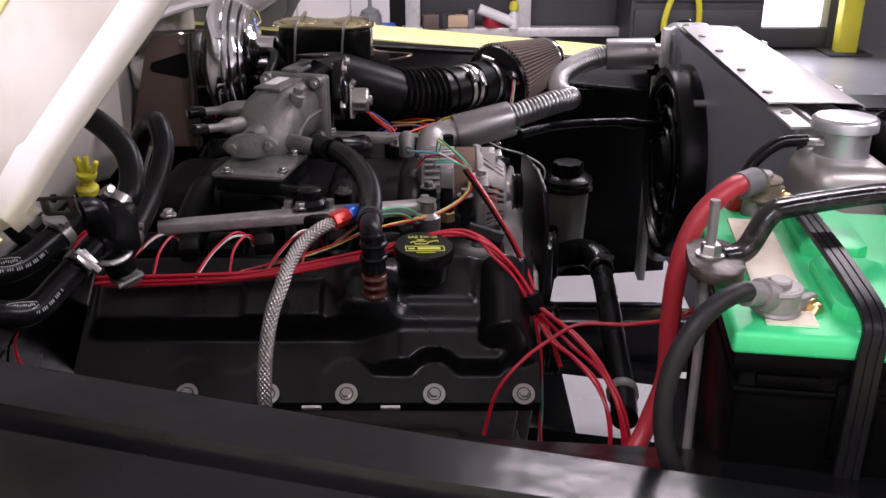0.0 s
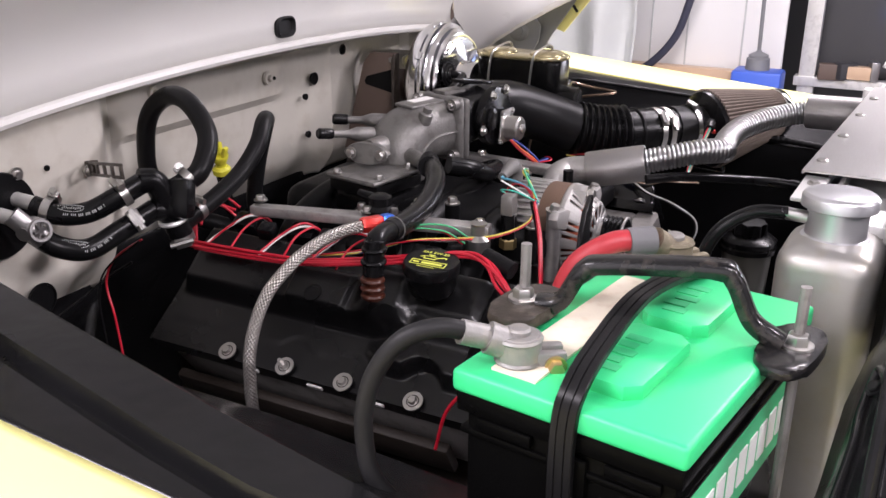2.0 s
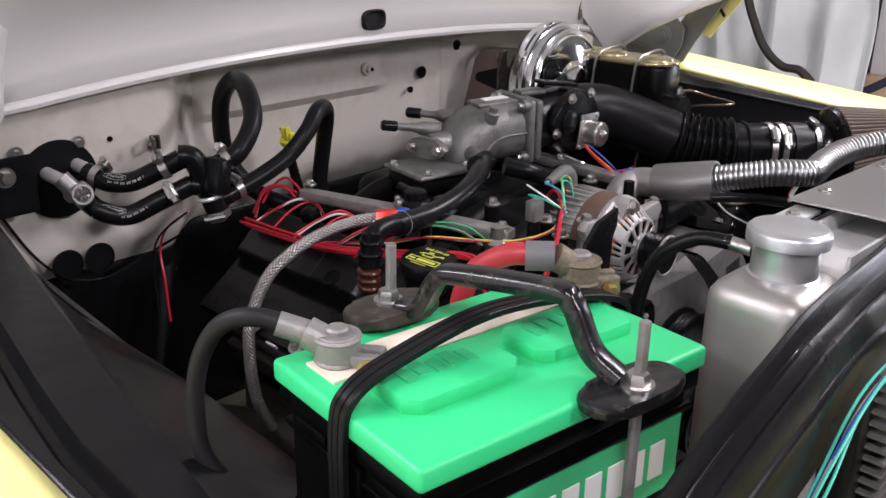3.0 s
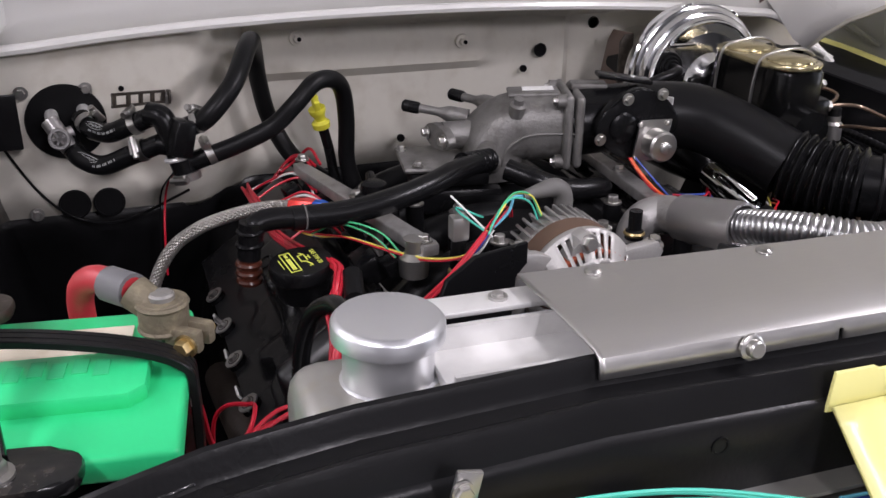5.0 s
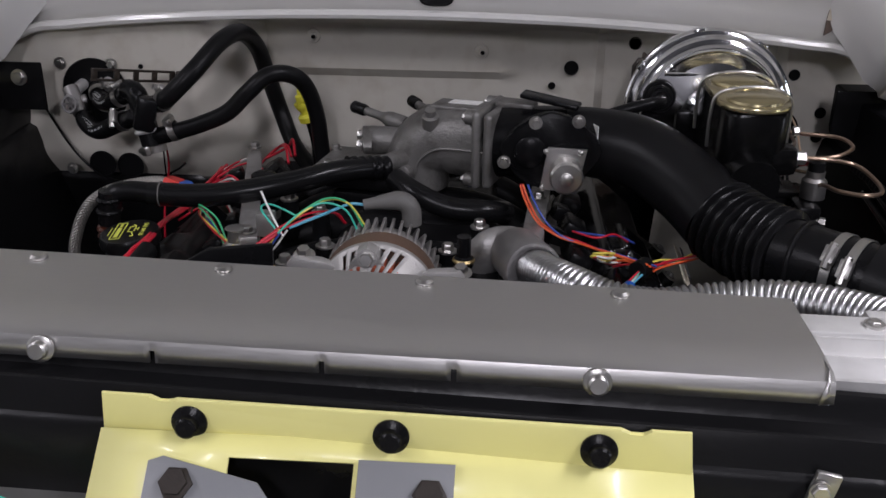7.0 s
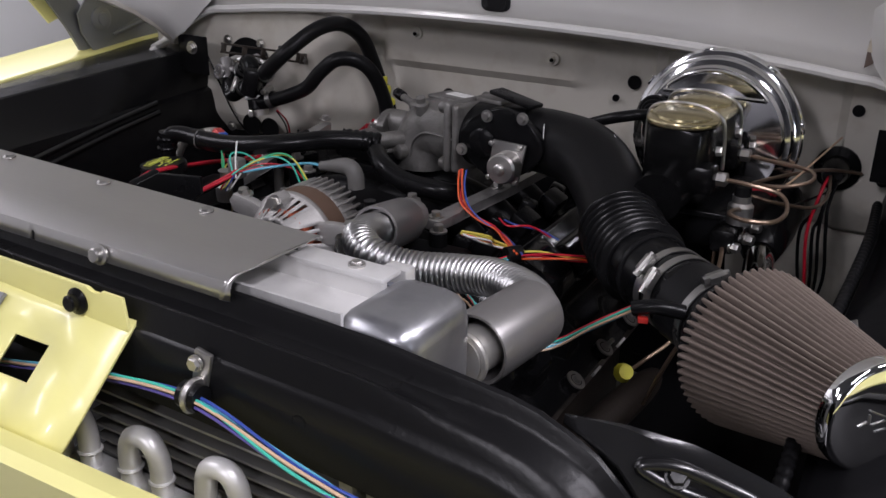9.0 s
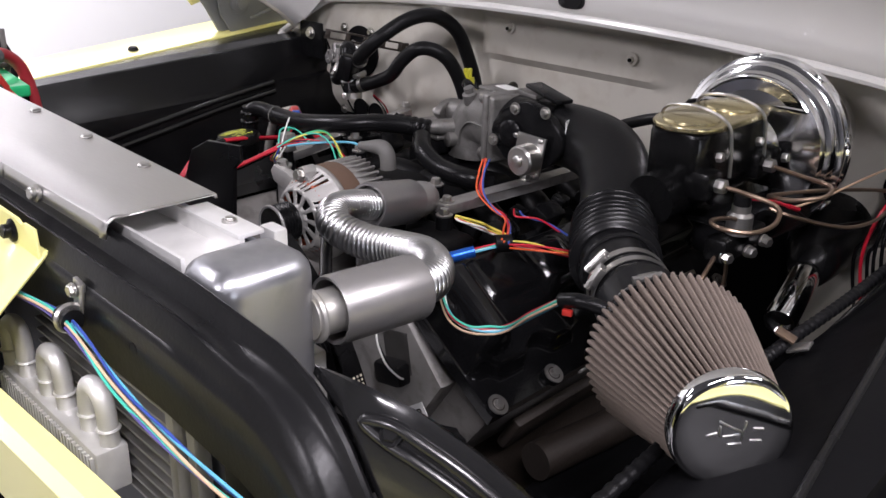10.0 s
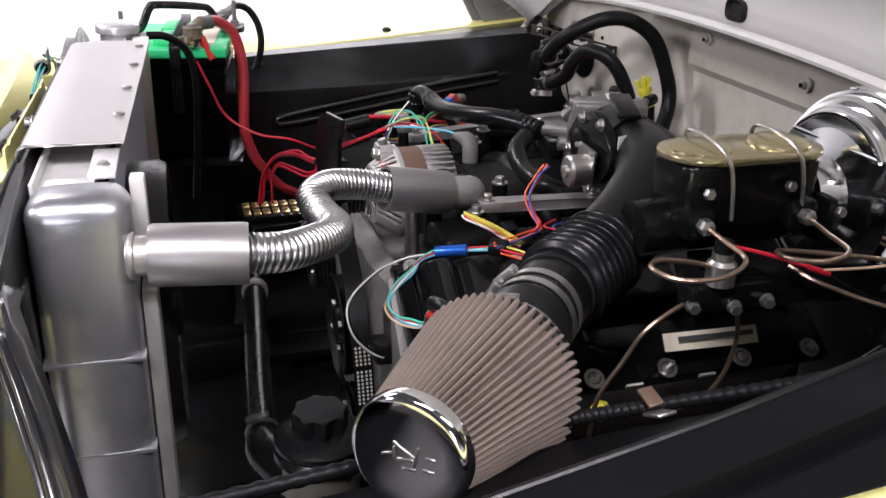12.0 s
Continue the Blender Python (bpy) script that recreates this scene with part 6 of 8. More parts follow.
for cy in (0.178, 0.262):
    part("bail_wire", sweep(bm_new(), [(0.472, cy + 0.004, 1.075), (0.471, cy, 1.115), (0.466, cy - 0.006, 1.140), (0.440, cy - 0.012, 1.153), (0.405, cy - 0.012, 1.153), (0.380, cy - 0.004, 1.142), (0.375, cy, 1.115), (0.376, cy + 0.004, 1.075)], 0.0022, 8, 6), M["steel"], mc, "bent steel bail wire")
for p in ((0.468, 0.152, 1.105), (0.468, 0.248, 1.106), (0.476, 0.310, 1.075)):
    part("bleed_plug", hexbolt(bm_new(), p, (1, 0, 0.1), 0.006, 0.007, 0), M["steel"], mc)
for p in ((0.474, 0.147, 1.074), (0.474, 0.268, 1.074)):
    part("pipe_nut", lathe(bm_new(), [(0.0085, 0), (0.0085, 0.012), (0.005, 0.014)], p, (1, 0, 0), 6), M["steel"], mc)
bl = thing("brake_lines", "bare copper-nickel brake lines coiled by the master cylinder", "brake line", (0.50, 0.14, 0.9))
for pts in ([(0.482, 0.147, 1.074), (0.512, 0.146, 1.073), (0.548, 0.150, 1.066), (0.562, 0.120, 1.058), (0.556, 0.080, 1.056), (0.530, 0.062, 1.058), (0.508, 0.080, 1.056), (0.506, 0.115, 1.050), (0.507, 0.145, 1.040), (0.506, 0.155, 1.02)],
            [(0.482, 0.268, 1.074), (0.520, 0.262, 1.072), (0.562, 0.255, 1.070), (0.570, 0.225, 1.066), (0.545, 0.205, 1.060), (0.515, 0.21, 1.055), (0.50, 0.25, 1.045), (0.53, 0.33, 1.04), (0.56, 0.45, 1.02), (0.60, 0.53, 1.0)],
            [(0.494, 0.133, 1.000), (0.500, 0.105, 0.992), (0.502, 0.078, 0.975), (0.495, 0.062, 0.94), (0.47, 0.05, 0.88), (0.44, 0.06, 0.80)],
            [(0.470, 0.205, 0.985), (0.468, 0.215, 0.93), (0.455, 0.21, 0.87), (0.435, 0.19, 0.83), (0.415, 0.15, 0.815), (0.405, 0.10, 0.815)]):
    part("tube", sweep(bm_new(), pts, 0.0026, 8, 8), M["copper"], bl)
pv = thing("brake_valve", "black brake distribution valve with steel fittings", "valve", (0.50, 0.18, 0.98))
bm = box(bm_new(), (0.495, 0.172, 1.005), (0.030, 0.10, 0.030), bev=0.006)
box(bm, (0.46, 0.19, 1.02), (0.07, 0.05, 0.008), bev=0.002)
part("body", bm, M["enamel"], pv)
part("switch", lathe(bm_new(), [(0.015, 0), (0.015, 0.022), (0.011, 0.026), (0.011, 0.034)], (0.505, 0.155, 1.022), (0, 0, 1), 20), M["steel"], pv)
part("switch_cap", lathe(bm_new(), [(0.010, 0), (0.010, 0.012), (0.007, 0.014)], (0.505, 0.155, 1.055), (0, 0, 1), 16), M["rubber"], pv)
for p in ((0.505, 0.128, 1.000), (0.512, 0.172, 0.997), (0.512, 0.21, 1.0)):
    part("fitting", hexbolt(bm_new(), p, (1, -0.3, 0), 0.0065, 0.010, 1.2), M["steel"], pv)
part("bracket", box(bm_new(), (0.47, 0.27, 1.0), (0.05, 0.20, 0.05), (0, 0, -6), 0.01), M["black"], pv)

# steering shaft and firewall boot
st = thing("steering_shaft", "black steering shaft with polished end", "steering shaft", (0.52, 0.42, 0.85))
sta, stb = Vector((0.484, 0.470, 0.908)), Vector((0.512, 0.302, 0.857))
part("tube", rod(bm_new(), sta + (sta - stb) * 0.6, sta.lerp(stb, 0.6), 0.0195, seg=28), M["plastic"], st)
part("sleeve", lathe(bm_new(), [(0.015, 0.0), (0.0210, 0.001), (0.0215, 0.004), (0.0215, 0.112), (0.0205, 0.114), (0.016, 0.1142), (0.015, 0.106), (0.001, 0.106)], stb + (sta - stb).normalized() * 0.114, stb - sta, 36), M["mirror"], st, "polished steel sleeve")
part("shaft_boot", lathe(bm_new(), [(0.050, -0.075), (0.056, -0.070), (0.057, -0.050), (0.052, -0.030), (0.046, 0.0), (0.036, 0.035), (0.027, 0.060), (0.023, 0.064)], sta, stb - sta, 36), M["rubber"], st, "black rubber shaft boot")
bt = thing("firewall_boot", "black rubber wiring boot in the firewall", "boot", (0.56, 0.54, 0.99))
part("boot", lathe(bm_new(), [(0.034, 0), (0.034, 0.006), (0.022, 0.012), (0.018, 0.04), (0.014, 0.05)], (0.565, 0.545, 1.0), (0, -1, 0), 24), M["rubber"], bt)
for k, (mm, dx) in enumerate((("red", -0.004), ("plastic", 0.004), ("plastic", 0.009), ("plastic", -0.009), ("plastic", 0.0))):
    part("wire", sweep(bm_new(), [(0.565 + dx, 0.50, 1.0), (0.56 + dx, 0.47, 0.98 - 0.01 * k), (0.555 + dx * 2, 0.46, 0.92), (0.56 + dx * 2, 0.48, 0.84), (0.56, 0.50, 0.76)], 0.0025, 8, 5), M[mm], bt)
part("wire", sweep(bm_new(), [(0.508, 0.158, 1.064), (0.518, 0.204, 1.052), (0.522, 0.259, 1.032)], 0.0022, 8, 6), M["red"], bt)
part("wire", sweep(bm_new(), [(0.522, 0.259, 1.032), (0.522, 0.310, 1.004), (0.526, 0.356, 0.985), (0.54, 0.45, 0.97), (0.56, 0.53, 0.965)], 0.0017, 8, 6), M["plastic_dull"], bt)
part("wire", sweep(bm_new(), [(0.522, 0.259, 1.032), (0.535, 0.32, 1.035), (0.55, 0.40, 1.045), (0.565, 0.53, 1.05)], 0.0015, 8, 6), M["wtan"], bt)
part("splice", sweep(bm_new(), [(0.521, 0.245, 1.037), (0.523, 0.272, 1.027)], 0.0032, 10, 3), M["red"], bt)
part("wire", sweep(bm_new(), [(0.562, 0.50, 1.0), (0.57, 0.43, 0.99), (0.565, 0.33, 1.0), (0.53, 0.26, 1.02), (0.50, 0.24, 1.03)], 0.0025, 6, 6), M["copper"], bt)

# ---- heater plumbing on the firewall ----
heat = thing("heater_plumbing", "black heater hoses, control valve and round firewall plate", "heater hoses", (-0.45, 0.42, 1.0))
pc = Vector((-0.533, 0.488, 1.047))
part("round_plate", lathe(bm_new(), [(0.0525, 0), (0.0535, 0.002), (0.052, 0.004), (0.046, 0.0045), (0.001, 0.0045)], pc, (0, -1, 0), 48), M["plastic_dull"], heat, "round black firewall plate")
for dx, dz in ((-0.018, 0.012), (0.024, 0.016)):
    part("stub_pipe", rod(bm_new(), pc + Vector((dx, 0.0, dz)), pc + Vector((dx + 0.004, -0.055, dz - 0.004)), 0.009, seg=16), M["alu"], heat)
tee = bm_new()
rod(tee, (-0.552, 0.440, 1.062), (-0.530, 0.418, 1.028), 0.012, seg=14)
rod(tee, (-0.552, 0.425, 1.040), (-0.525, 0.435, 1.046), 0.009, seg=12)
ring(tee, (-0.541, 0.408, 1.045), (-0.2, -0.9, 0.2), 0.012, 0.003, 20, 6)
for a in (0, 60, 120):
    box(tee, (-0.541, 0.408, 1.045), (0.022, 0.003, 0.003), (0, a, 12))
part("bleed_tee", tee, M["grey"], heat, "grey tap with spoked wheel")
HR = 0.0133
part("hose", sweep(bm_new(), [(-0.512, 0.452, 1.060), (-0.500, 0.425, 1.050), (-0.478, 0.400, 1.050), (-0.452, 0.378, 1.064), (-0.424, 0.362, 1.078)], HR, 16, 8), M["rubber"], heat)
part("hose", sweep(bm_new(), [(-0.532, 0.435, 1.036), (-0.520, 0.408, 1.018), (-0.492, 0.388, 1.010), (-0.455, 0.370, 1.026), (-0.416, 0.352, 1.044)], HR, 16, 8), M["rubber"], heat)
vb = bm_new()
sweep(vb, [(-0.428, 0.362, 1.082), (-0.412, 0.352, 1.078), (-0.402, 0.345, 1.050), (-0.390, 0.338, 1.005)], 0.0155, 16, 6)
sweep(vb, [(-0.405, 0.348, 1.066), (-0.388, 0.346, 1.064), (-0.366, 0.338, 1.072)], 0.013, 14, 5)
sweep(vb, [(-0.398, 0.342, 1.022), (-0.378, 0.340, 1.020), (-0.352, 0.338, 1.028)], 0.013, 14, 5)
sweep(vb, [(-0.420, 0.352, 1.044), (-0.400, 0.345, 1.040)], 0.014, 14, 4)
box(vb, (-0.392, 0.330, 1.055), (0.03, 0.03, 0.05), (0, 15, 20), 0.006)
valve = part("control_valve", vb, M["plastic"], heat, "black plastic heater valve")
part("valve_band", ring(bm_new(), (-0.397, 0.342, 1.026), (0.2, -0.1, -1), 0.0165, 0.003, 24, 6), M["alu"], valve)
part("hose", sweep(bm_new(), [(-0.375, 0.345, 1.066), (-0.354, 0.330, 1.082), (-0.318, 0.345, 1.118), (-0.292, 0.395, 1.150), (-0.276, 0.445, 1.153), (-0.266, 0.492, 1.124), (-0.258, 0.516, 1.076), (-0.243, 0.527, 1.015), (-0.215, 0.50, 0.96), (-0.17, 0.45, 0.93)], HR, 18, 8), M["duct"], heat, "looped heater hose")
part("hose", sweep(bm_new(), [(-0.362, 0.338, 1.024), (-0.315, 0.334, 1.040), (-0.272, 0.331, 1.060), (-0.240, 0.327, 1.090), (-0.212, 0.337, 1.113), (-0.184, 0.354, 1.112), (-0.165, 0.374, 1.090), (-0.155, 0.396, 1.040), (-0.152, 0.411, 0.975), (-0.14, 0.41, 0.93)], HR * 0.92, 18, 8), M["duct"], heat, "arched heater hose")
for p, ax, turn in (((-0.444, 0.372, 1.068), (0.7, -0.4, 0.35), 100), ((-0.440, 0.362, 1.034), (0.8, -0.4, 0.4), 150), ((-0.366, 0.338, 1.073), (0.7, -0.4, 0.6), 60), ((-0.356, 0.339, 1.028), (0.9, 0, 0.35), 100), ((-0.385, 0.340, 1.000), (0.2, -0.1, -1), 200), ((-0.505, 0.435, 1.056), (0.4, -0.9, -0.3), 40)):
    hose_clamp(p, ax, HR + 0.0006, heat, turn, 0.010, "steel")
for path in ([(-0.505, 0.432, 1.054), (-0.478, 0.400, 1.050), (-0.452, 0.378, 1.064)], [(-0.525, 0.415, 1.022), (-0.492, 0.388, 1.010), (-0.455, 0.370, 1.026)]):
    ln = spline(path, 40)
    bm = bm_new()
    for k in range(6, 66, 2):
        p, d = ln[k], (ln[k + 1] - ln[k]).normalized()
        for lift, tall in (((-0.45, -0.55, 0.7), 0.0007), ((-0.70, -0.55, 0.15), 0.0030)):
            out = Vector(lift)
            out = (out - d * out.dot(d)).normalized()
            side = d.cross(out)
            at = p + out * (HR + 0.0001)
            u = (k - 24) / 15
            m = Matrix((d, side, out)).transposed().to_4x4()
            marks = []
            if tall > 0.001 and k % 8 != 6 and k > 14:
                marks = [(0.0, 0.0009, tall)] + ([(0.0012, 0.0007, 0.0012)] if k % 3 else [])
            elif tall < 0.001 and abs(u) < 1:
                h = 0.0042 * math.sqrt(1 - u * u)
                marks = [(h, 0.0013, tall), (-h, 0.0013, tall)] + ([(0.0007 * math.sin(k * 2.3), 0.0007, 0.0026)] if abs(u) < 0.75 else [])
            for off, a, b in marks:
                m.translation = at + side * off - out * (off * off / (2 * HR))
                one = box(bm_new(), (0, 0, 0), (a, b, 0.0003))
                bmesh.ops.transform(one, matrix=m, verts=one.verts)
                me = bpy.data.meshes.new("mark")
                one.to_mesh(me)
                bm.from_mesh(me)
                bpy.data.meshes.remove(me)
    part("print_mark", bm, M["curtain"], heat, "pale printed oval and row of strokes")
strip = bm_new()
sa, sb = Vector((-0.400, 0.474, 1.076)), Vector((-0.472, 0.338, 1.108))
sd = (sb - sa).normalized()
sm = Matrix((sd, Vector((0, 0, 1)).cross(sd).normalized(), sd.cross(Vector((0, 0, 1)).cross(sd).normalized()))).transposed().to_4x4()
sm.translation = sa
for z in (-0.0075, 0.0075):
    box(strip, (0.075, 0, z), (0.158, 0.003, 0.004), bev=0.001)
for x in (0.0, 0.036, 0.072, 0.108, 0.148):
    box(strip, (x, 0, 0), (0.010, 0.003, 0.0145), bev=0.001)
box(strip, (-0.008, 0.004, 0), (0.022, 0.003, 0.020), (0, 0, 35), 0.001)
bmesh.ops.transform(strip, matrix=sm, verts=strip.verts)
part("strap_bracket", strip, M["grime3"], heat, "slotted steel strap bracket")
part("strap_bolt", hexbolt(bm_new(), (-0.396, 0.483, 1.071), (0, -1, 0), 0.006, 0.006, 1.4), M["steel"], heat)
fit_y = thing("yellow_fitting", "yellow plastic wiring connector on the firewall", "connector", (-0.187, 0.455, 1.0))
part("body", sweep(bm_new(), [(-0.180, 0.446, 1.026), (-0.184, 0.444, 1.038), (-0.188, 0.442, 1.050)], lambda q: 0.008 + 0.005 * ease(q, 0.008, 0.022), 12, 5), M["neon"], fit_y)
part("collar", lathe(bm_new(), [(0.009, -0.007), (0.0130, -0.005), (0.0138, 0.003), (0.010, 0.007)], (-0.181, 0.446, 1.024), (-0.2, -0.1, 1), 24), M["neon"], fit_y)
for dy, dz, tilt in ((-0.010, 0.000, 24), (-0.001, 0.006, 2), (0.008, 0.005, -14)):
    part("prong", box(bm_new(), (-0.189, 0.441 + dy, 1.054 + dz), (0.009, 0.0065, 0.020), (tilt, -8, 0), 0.002), M["neon"], fit_y)
part("stem", sweep(bm_new(), [(-0.178, 0.452, 1.020), (-0.170, 0.45, 0.985), (-0.165, 0.44, 0.94)], 0.008, 10, 4), M["plastic"], fit_y)

# ---- engine hoses ----
br = thing("breather_hose", "black rubber breather hose to the throttle elbow", "hose", (-0.18, 0.11, 1.03))
part("hose", sweep(bm_new(), [(-0.028, 0.176, 1.036), (-0.062, 0.151, 1.040), (-0.092, 0.130, 1.040), (-0.120, 0.114, 1.036), (-0.150, 0.102, 1.032), (-0.180, 0.094, 1.028), (-0.212, 0.089, 1.024), (-0.250, 0.086, 1.022), (-0.300, 0.083, 1.024)], 0.0142, 20, 6), M["rubber"], br)
part("elbow", sweep(bm_new(), [(-0.290, 0.083, 1.024), (-0.322, 0.081, 1.027), (-0.342, 0.078, 1.022), (-0.348, 0.077, 1.0)], 0.0125, 14, 6), M["plastic"], br)
part("hose_end", sweep(bm_new(), [(-0.02, 0.178, 1.035), (-0.045, 0.165, 1.038), (-0.07, 0.152, 1.041)], lambda q: 0.013 + 0.003 * abs(math.sin(q * 300)), 16, 8), M["plastic"], br)
part("zip_tie", ring(bm_new(), (-0.286, 0.084, 1.0235), (-0.95, -0.06, 0.03), 0.0148, 0.0009, 24, 6), M["greyboot"], br)


def braid_tube(pts, r=0.0072, seg=72, turns=10):
    """A hose whose woven wires cross in diamonds."""
    bm, rows, gone, up = bm_new(), [], 0.0, Vector((0.13, 0.21, 0.97))
    ln = spline(pts, 80)
    for i, p in enumerate(ln):
        t = (ln[min(i + 1, len(ln) - 1)] - ln[max(i - 1, 0)]).normalized()
        side = t.cross(up).normalized()
        up = side.cross(t).normalized()
        gone += (p - ln[i - 1]).length if i else 0
        row = []
        for k in range(seg):
            a = 2 * math.pi * k / seg
            rr = r + 0.0009 * math.sin(turns * a) * math.cos(gone * 1150)
            row.append(bm.verts.new(p + rr * (side * math.cos(a) + up * math.sin(a))))
        rows.append(row)
    for a, b in zip(rows, rows[1:]):
        for k in range(seg):
            bm.faces.new((a[k], a[(k + 1) % seg], b[(k + 1) % seg], b[k]))
    return bm


bd = thing("braided_hose", "braided stainless hose with red and blue fitting", "hose", (-0.40, 0.17, 0.9))
part("hose", braid_tube([(-0.284, 0.121, 1.022), (-0.308, 0.142, 1.018), (-0.335, 0.157, 1.011), (-0.365, 0.166, 1.002), (-0.394, 0.170, 0.991), (-0.424, 0.178, 0.968), (-0.446, 0.183, 0.931), (-0.457, 0.185, 0.885), (-0.448, 0.190, 0.80), (-0.42, 0.197, 0.74)]), M["braid"], bd)
part("red_fitting", lathe(bm_new(), [(0.0095, 0), (0.0105, 0.004), (0.0105, 0.026), (0.009, 0.030)], (-0.293, 0.128, 1.022), (0.85, -0.53, 0), 6), M["redanod"], bd)
part("blue_fitting", lathe(bm_new(), [(0.009, 0), (0.0105, 0.002), (0.0105, 0.012), (0.008, 0.018)], (-0.269, 0.113, 1.022), (0.85, -0.53, 0), 6), M["blueplastic"], bd)
part("tail", sweep(bm_new(), [(-0.258, 0.106, 1.022), (-0.235, 0.10, 1.006), (-0.22, 0.11, 0.985)], 0.007, 10, 4), M["plastic"], bd)
cb = thing("coil_connector", "grey rubber boot with light blue wire", "connector", (0.004, 0.054, 1.0))
part("boot", sweep(bm_new(), [(-0.034, 0.050, 1.031), (-0.008, 0.052, 1.035), (0.010, 0.053, 1.036), (0.020, 0.053, 1.027), (0.022, 0.053, 1.008)], lambda q: 0.0065 + 0.0050 * ease(q, 0.0, 0.045), 16, 6), M["greyboot"], cb)
part("wire", sweep(bm_new(), [(-0.030, 0.050, 1.031), (-0.048, 0.044, 1.034), (-0.060, 0.022, 1.036), (-0.078, -0.006, 1.036), (-0.104, -0.028, 1.031)], 0.0018, 8, 6), M["wlblue"], cb)
ov = thing("overflow_hose", "thin black overflow hose from the filler tank", "hose", (-0.38, -0.33, 1.0))
part("hose", sweep(bm_new(), [(-0.351, -0.378, 1.136), (-0.356, -0.345, 1.132), (-0.366, -0.315, 1.105), (-0.372, -0.305, 1.05), (-0.37, -0.31, 0.95), (-0.36, -0.32, 0.85)], 0.0065, 12, 8), M["rubber"], ov)
uh = thing("bypass_hose", "thin black coolant hose towards the fan shroud", "hose", (0.15, -0.22, 1.0))
part("hose", sweep(bm_new(), [(0.120, -0.120, 1.012), (0.150, -0.160, 1.014), (0.200, -0.205, 1.006), (0.250, -0.250, 0.996), (0.270, -0.300, 0.992), (0.272, -0.350, 0.988), (0.272, -0.415, 0.985)], 0.0072, 14, 6), M["rubber"], uh)
part("hose_end", sweep(bm_new(), [(0.270, -0.308, 0.9915), (0.272, -0.332, 0.989)], 0.0092, 14, 3), M["rubber"], uh)
lr = thing("lower_radiator_hose", "black lower radiator hose with steel clamps", "hose", (0.25, -0.28, 0.7))
part("pipe", sweep(bm_new(), [(-0.26, -0.235, 0.738), (-0.18, -0.246, 0.736), (0.01, -0.264, 0.733), (0.12, -0.274, 0.734), (0.222, -0.281, 0.735)], 0.0180, 20, 6), M["rubber"], lr, "thin black coolant pipe")
part("hose", sweep(bm_new(), [(0.212, -0.281, 0.735), (0.26, -0.283, 0.737), (0.305, -0.264, 0.735), (0.335, -0.23, 0.715), (0.34, -0.19, 0.68)], lambda q: 0.0205 + 0.005 * ease(q, 0.02, 0.06), 20, 8), M["rubber"], lr)
hose_clamp((0.226, -0.2815, 0.7353), (1, -0.03, 0.02), 0.0212, lr, 100)
part("fitting", lathe(bm_new(), [(0.016, 0), (0.022, 0.004), (0.022, 0.016), (0.016, 0.020)], (-0.205, -0.243, 0.7365), (1, -0.1, 0), 16), M["castdark"], lr)
ps = thing("fluid_reservoir", "power steering reservoir with black screw cap", "reservoir", (0.41, -0.24, 0.72))
pp = Vector((0.408, -0.238, 0.009))
part("bottle", lathe(bm_new(), [(0.030, 0.70), (0.037, 0.71), (0.042, 0.80), (0.043, 0.818)], pp, (0, 0, 1), 36), M["milky"], ps, "milky plastic bottle")
part("rim", lathe(bm_new(), [(0.044, 0.816), (0.050, 0.818), (0.050, 0.826), (0.047, 0.829), (0.049, 0.832), (0.049, 0.838), (0.040, 0.845), (0.026, 0.848)], pp, (0, 0, 1), 40), M["plastic"], ps)
cp = prism(bm_new(), [(pp.x + (0.0265 + 0.0035 * math.cos(8 * a)) * math.cos(a), pp.y + (0.0265 + 0.0035 * math.cos(8 * a)) * math.sin(a)) for a in [2 * math.pi * i / 64 for i in range(64)]], Matrix.Translation((0, 0, pp.z + 0.845)), 0.024, 0.002)
part("cap", cp, M["plastic_dull"], ps)
part("mount", box(bm_new(), (0.36, -0.19, 0.74), (0.14, 0.03, 0.04), (0, 0, -40), 0.006), M["black"], ps)
pump = thing("steering_pump", "black steering pump with ribbed fittings", "pump", (0.31, -0.15, 0.72))
part("pump_body", lathe(bm_new(), [(0.03, -0.04), (0.05, -0.035), (0.052, 0.03), (0.04, 0.04)], (0.32, -0.14, 0.71), (0, -1, 0), 32), M["castdark"], pump)
part("fitting", sweep(bm_new(), [(0.30, -0.16, 0.745), (0.34, -0.15, 0.76), (0.38, -0.13, 0.765)], 0.012, 12, 4), M["cast"], pump)
part("elbow_hose", sweep(bm_new(), [(0.37, -0.16, 0.73), (0.41, -0.15, 0.75), (0.44, -0.17, 0.72), (0.44, -0.19, 0.66)], 0.017, 14, 5), M["grime"], pump)
for sgn in (-1, 1):
    ex = thing("exhaust_manifold", "rusty brown exhaust manifold below the valve cover", "exhaust", (sgn * 0.36, 0.2, 0.7))
    part("log", sweep(bm_new(), [(sgn * 0.34, 0.02, 0.690), (sgn * 0.35, 0.12, 0.685), (sgn * 0.36, 0.30, 0.665), (sgn * 0.36, 0.45, 0.62)], 0.026, 16, 5), M["grime"], ex)
    part("flange", box(bm_new(), (sgn * 0.322, 0.20, 0.742), (0.016, 0.44, 0.055), (0, 30 * sgn, 0), 0.005), M["grime"], ex)
part("label_plate", box(bm_new(), (0.3795, 0.246, 0.881), (0.0012, 0.125, 0.022), (0, -36, -3)), M["paper"], COVER[1], "silver paper label on the cover")
bars = bm_new()
for k in range(8):
    box(bars, (0.3795 + 0.0008, 0.192 + 0.005 * k, 0.8745), (0.0012, 0.003, 0.008), (0, -36, -3))
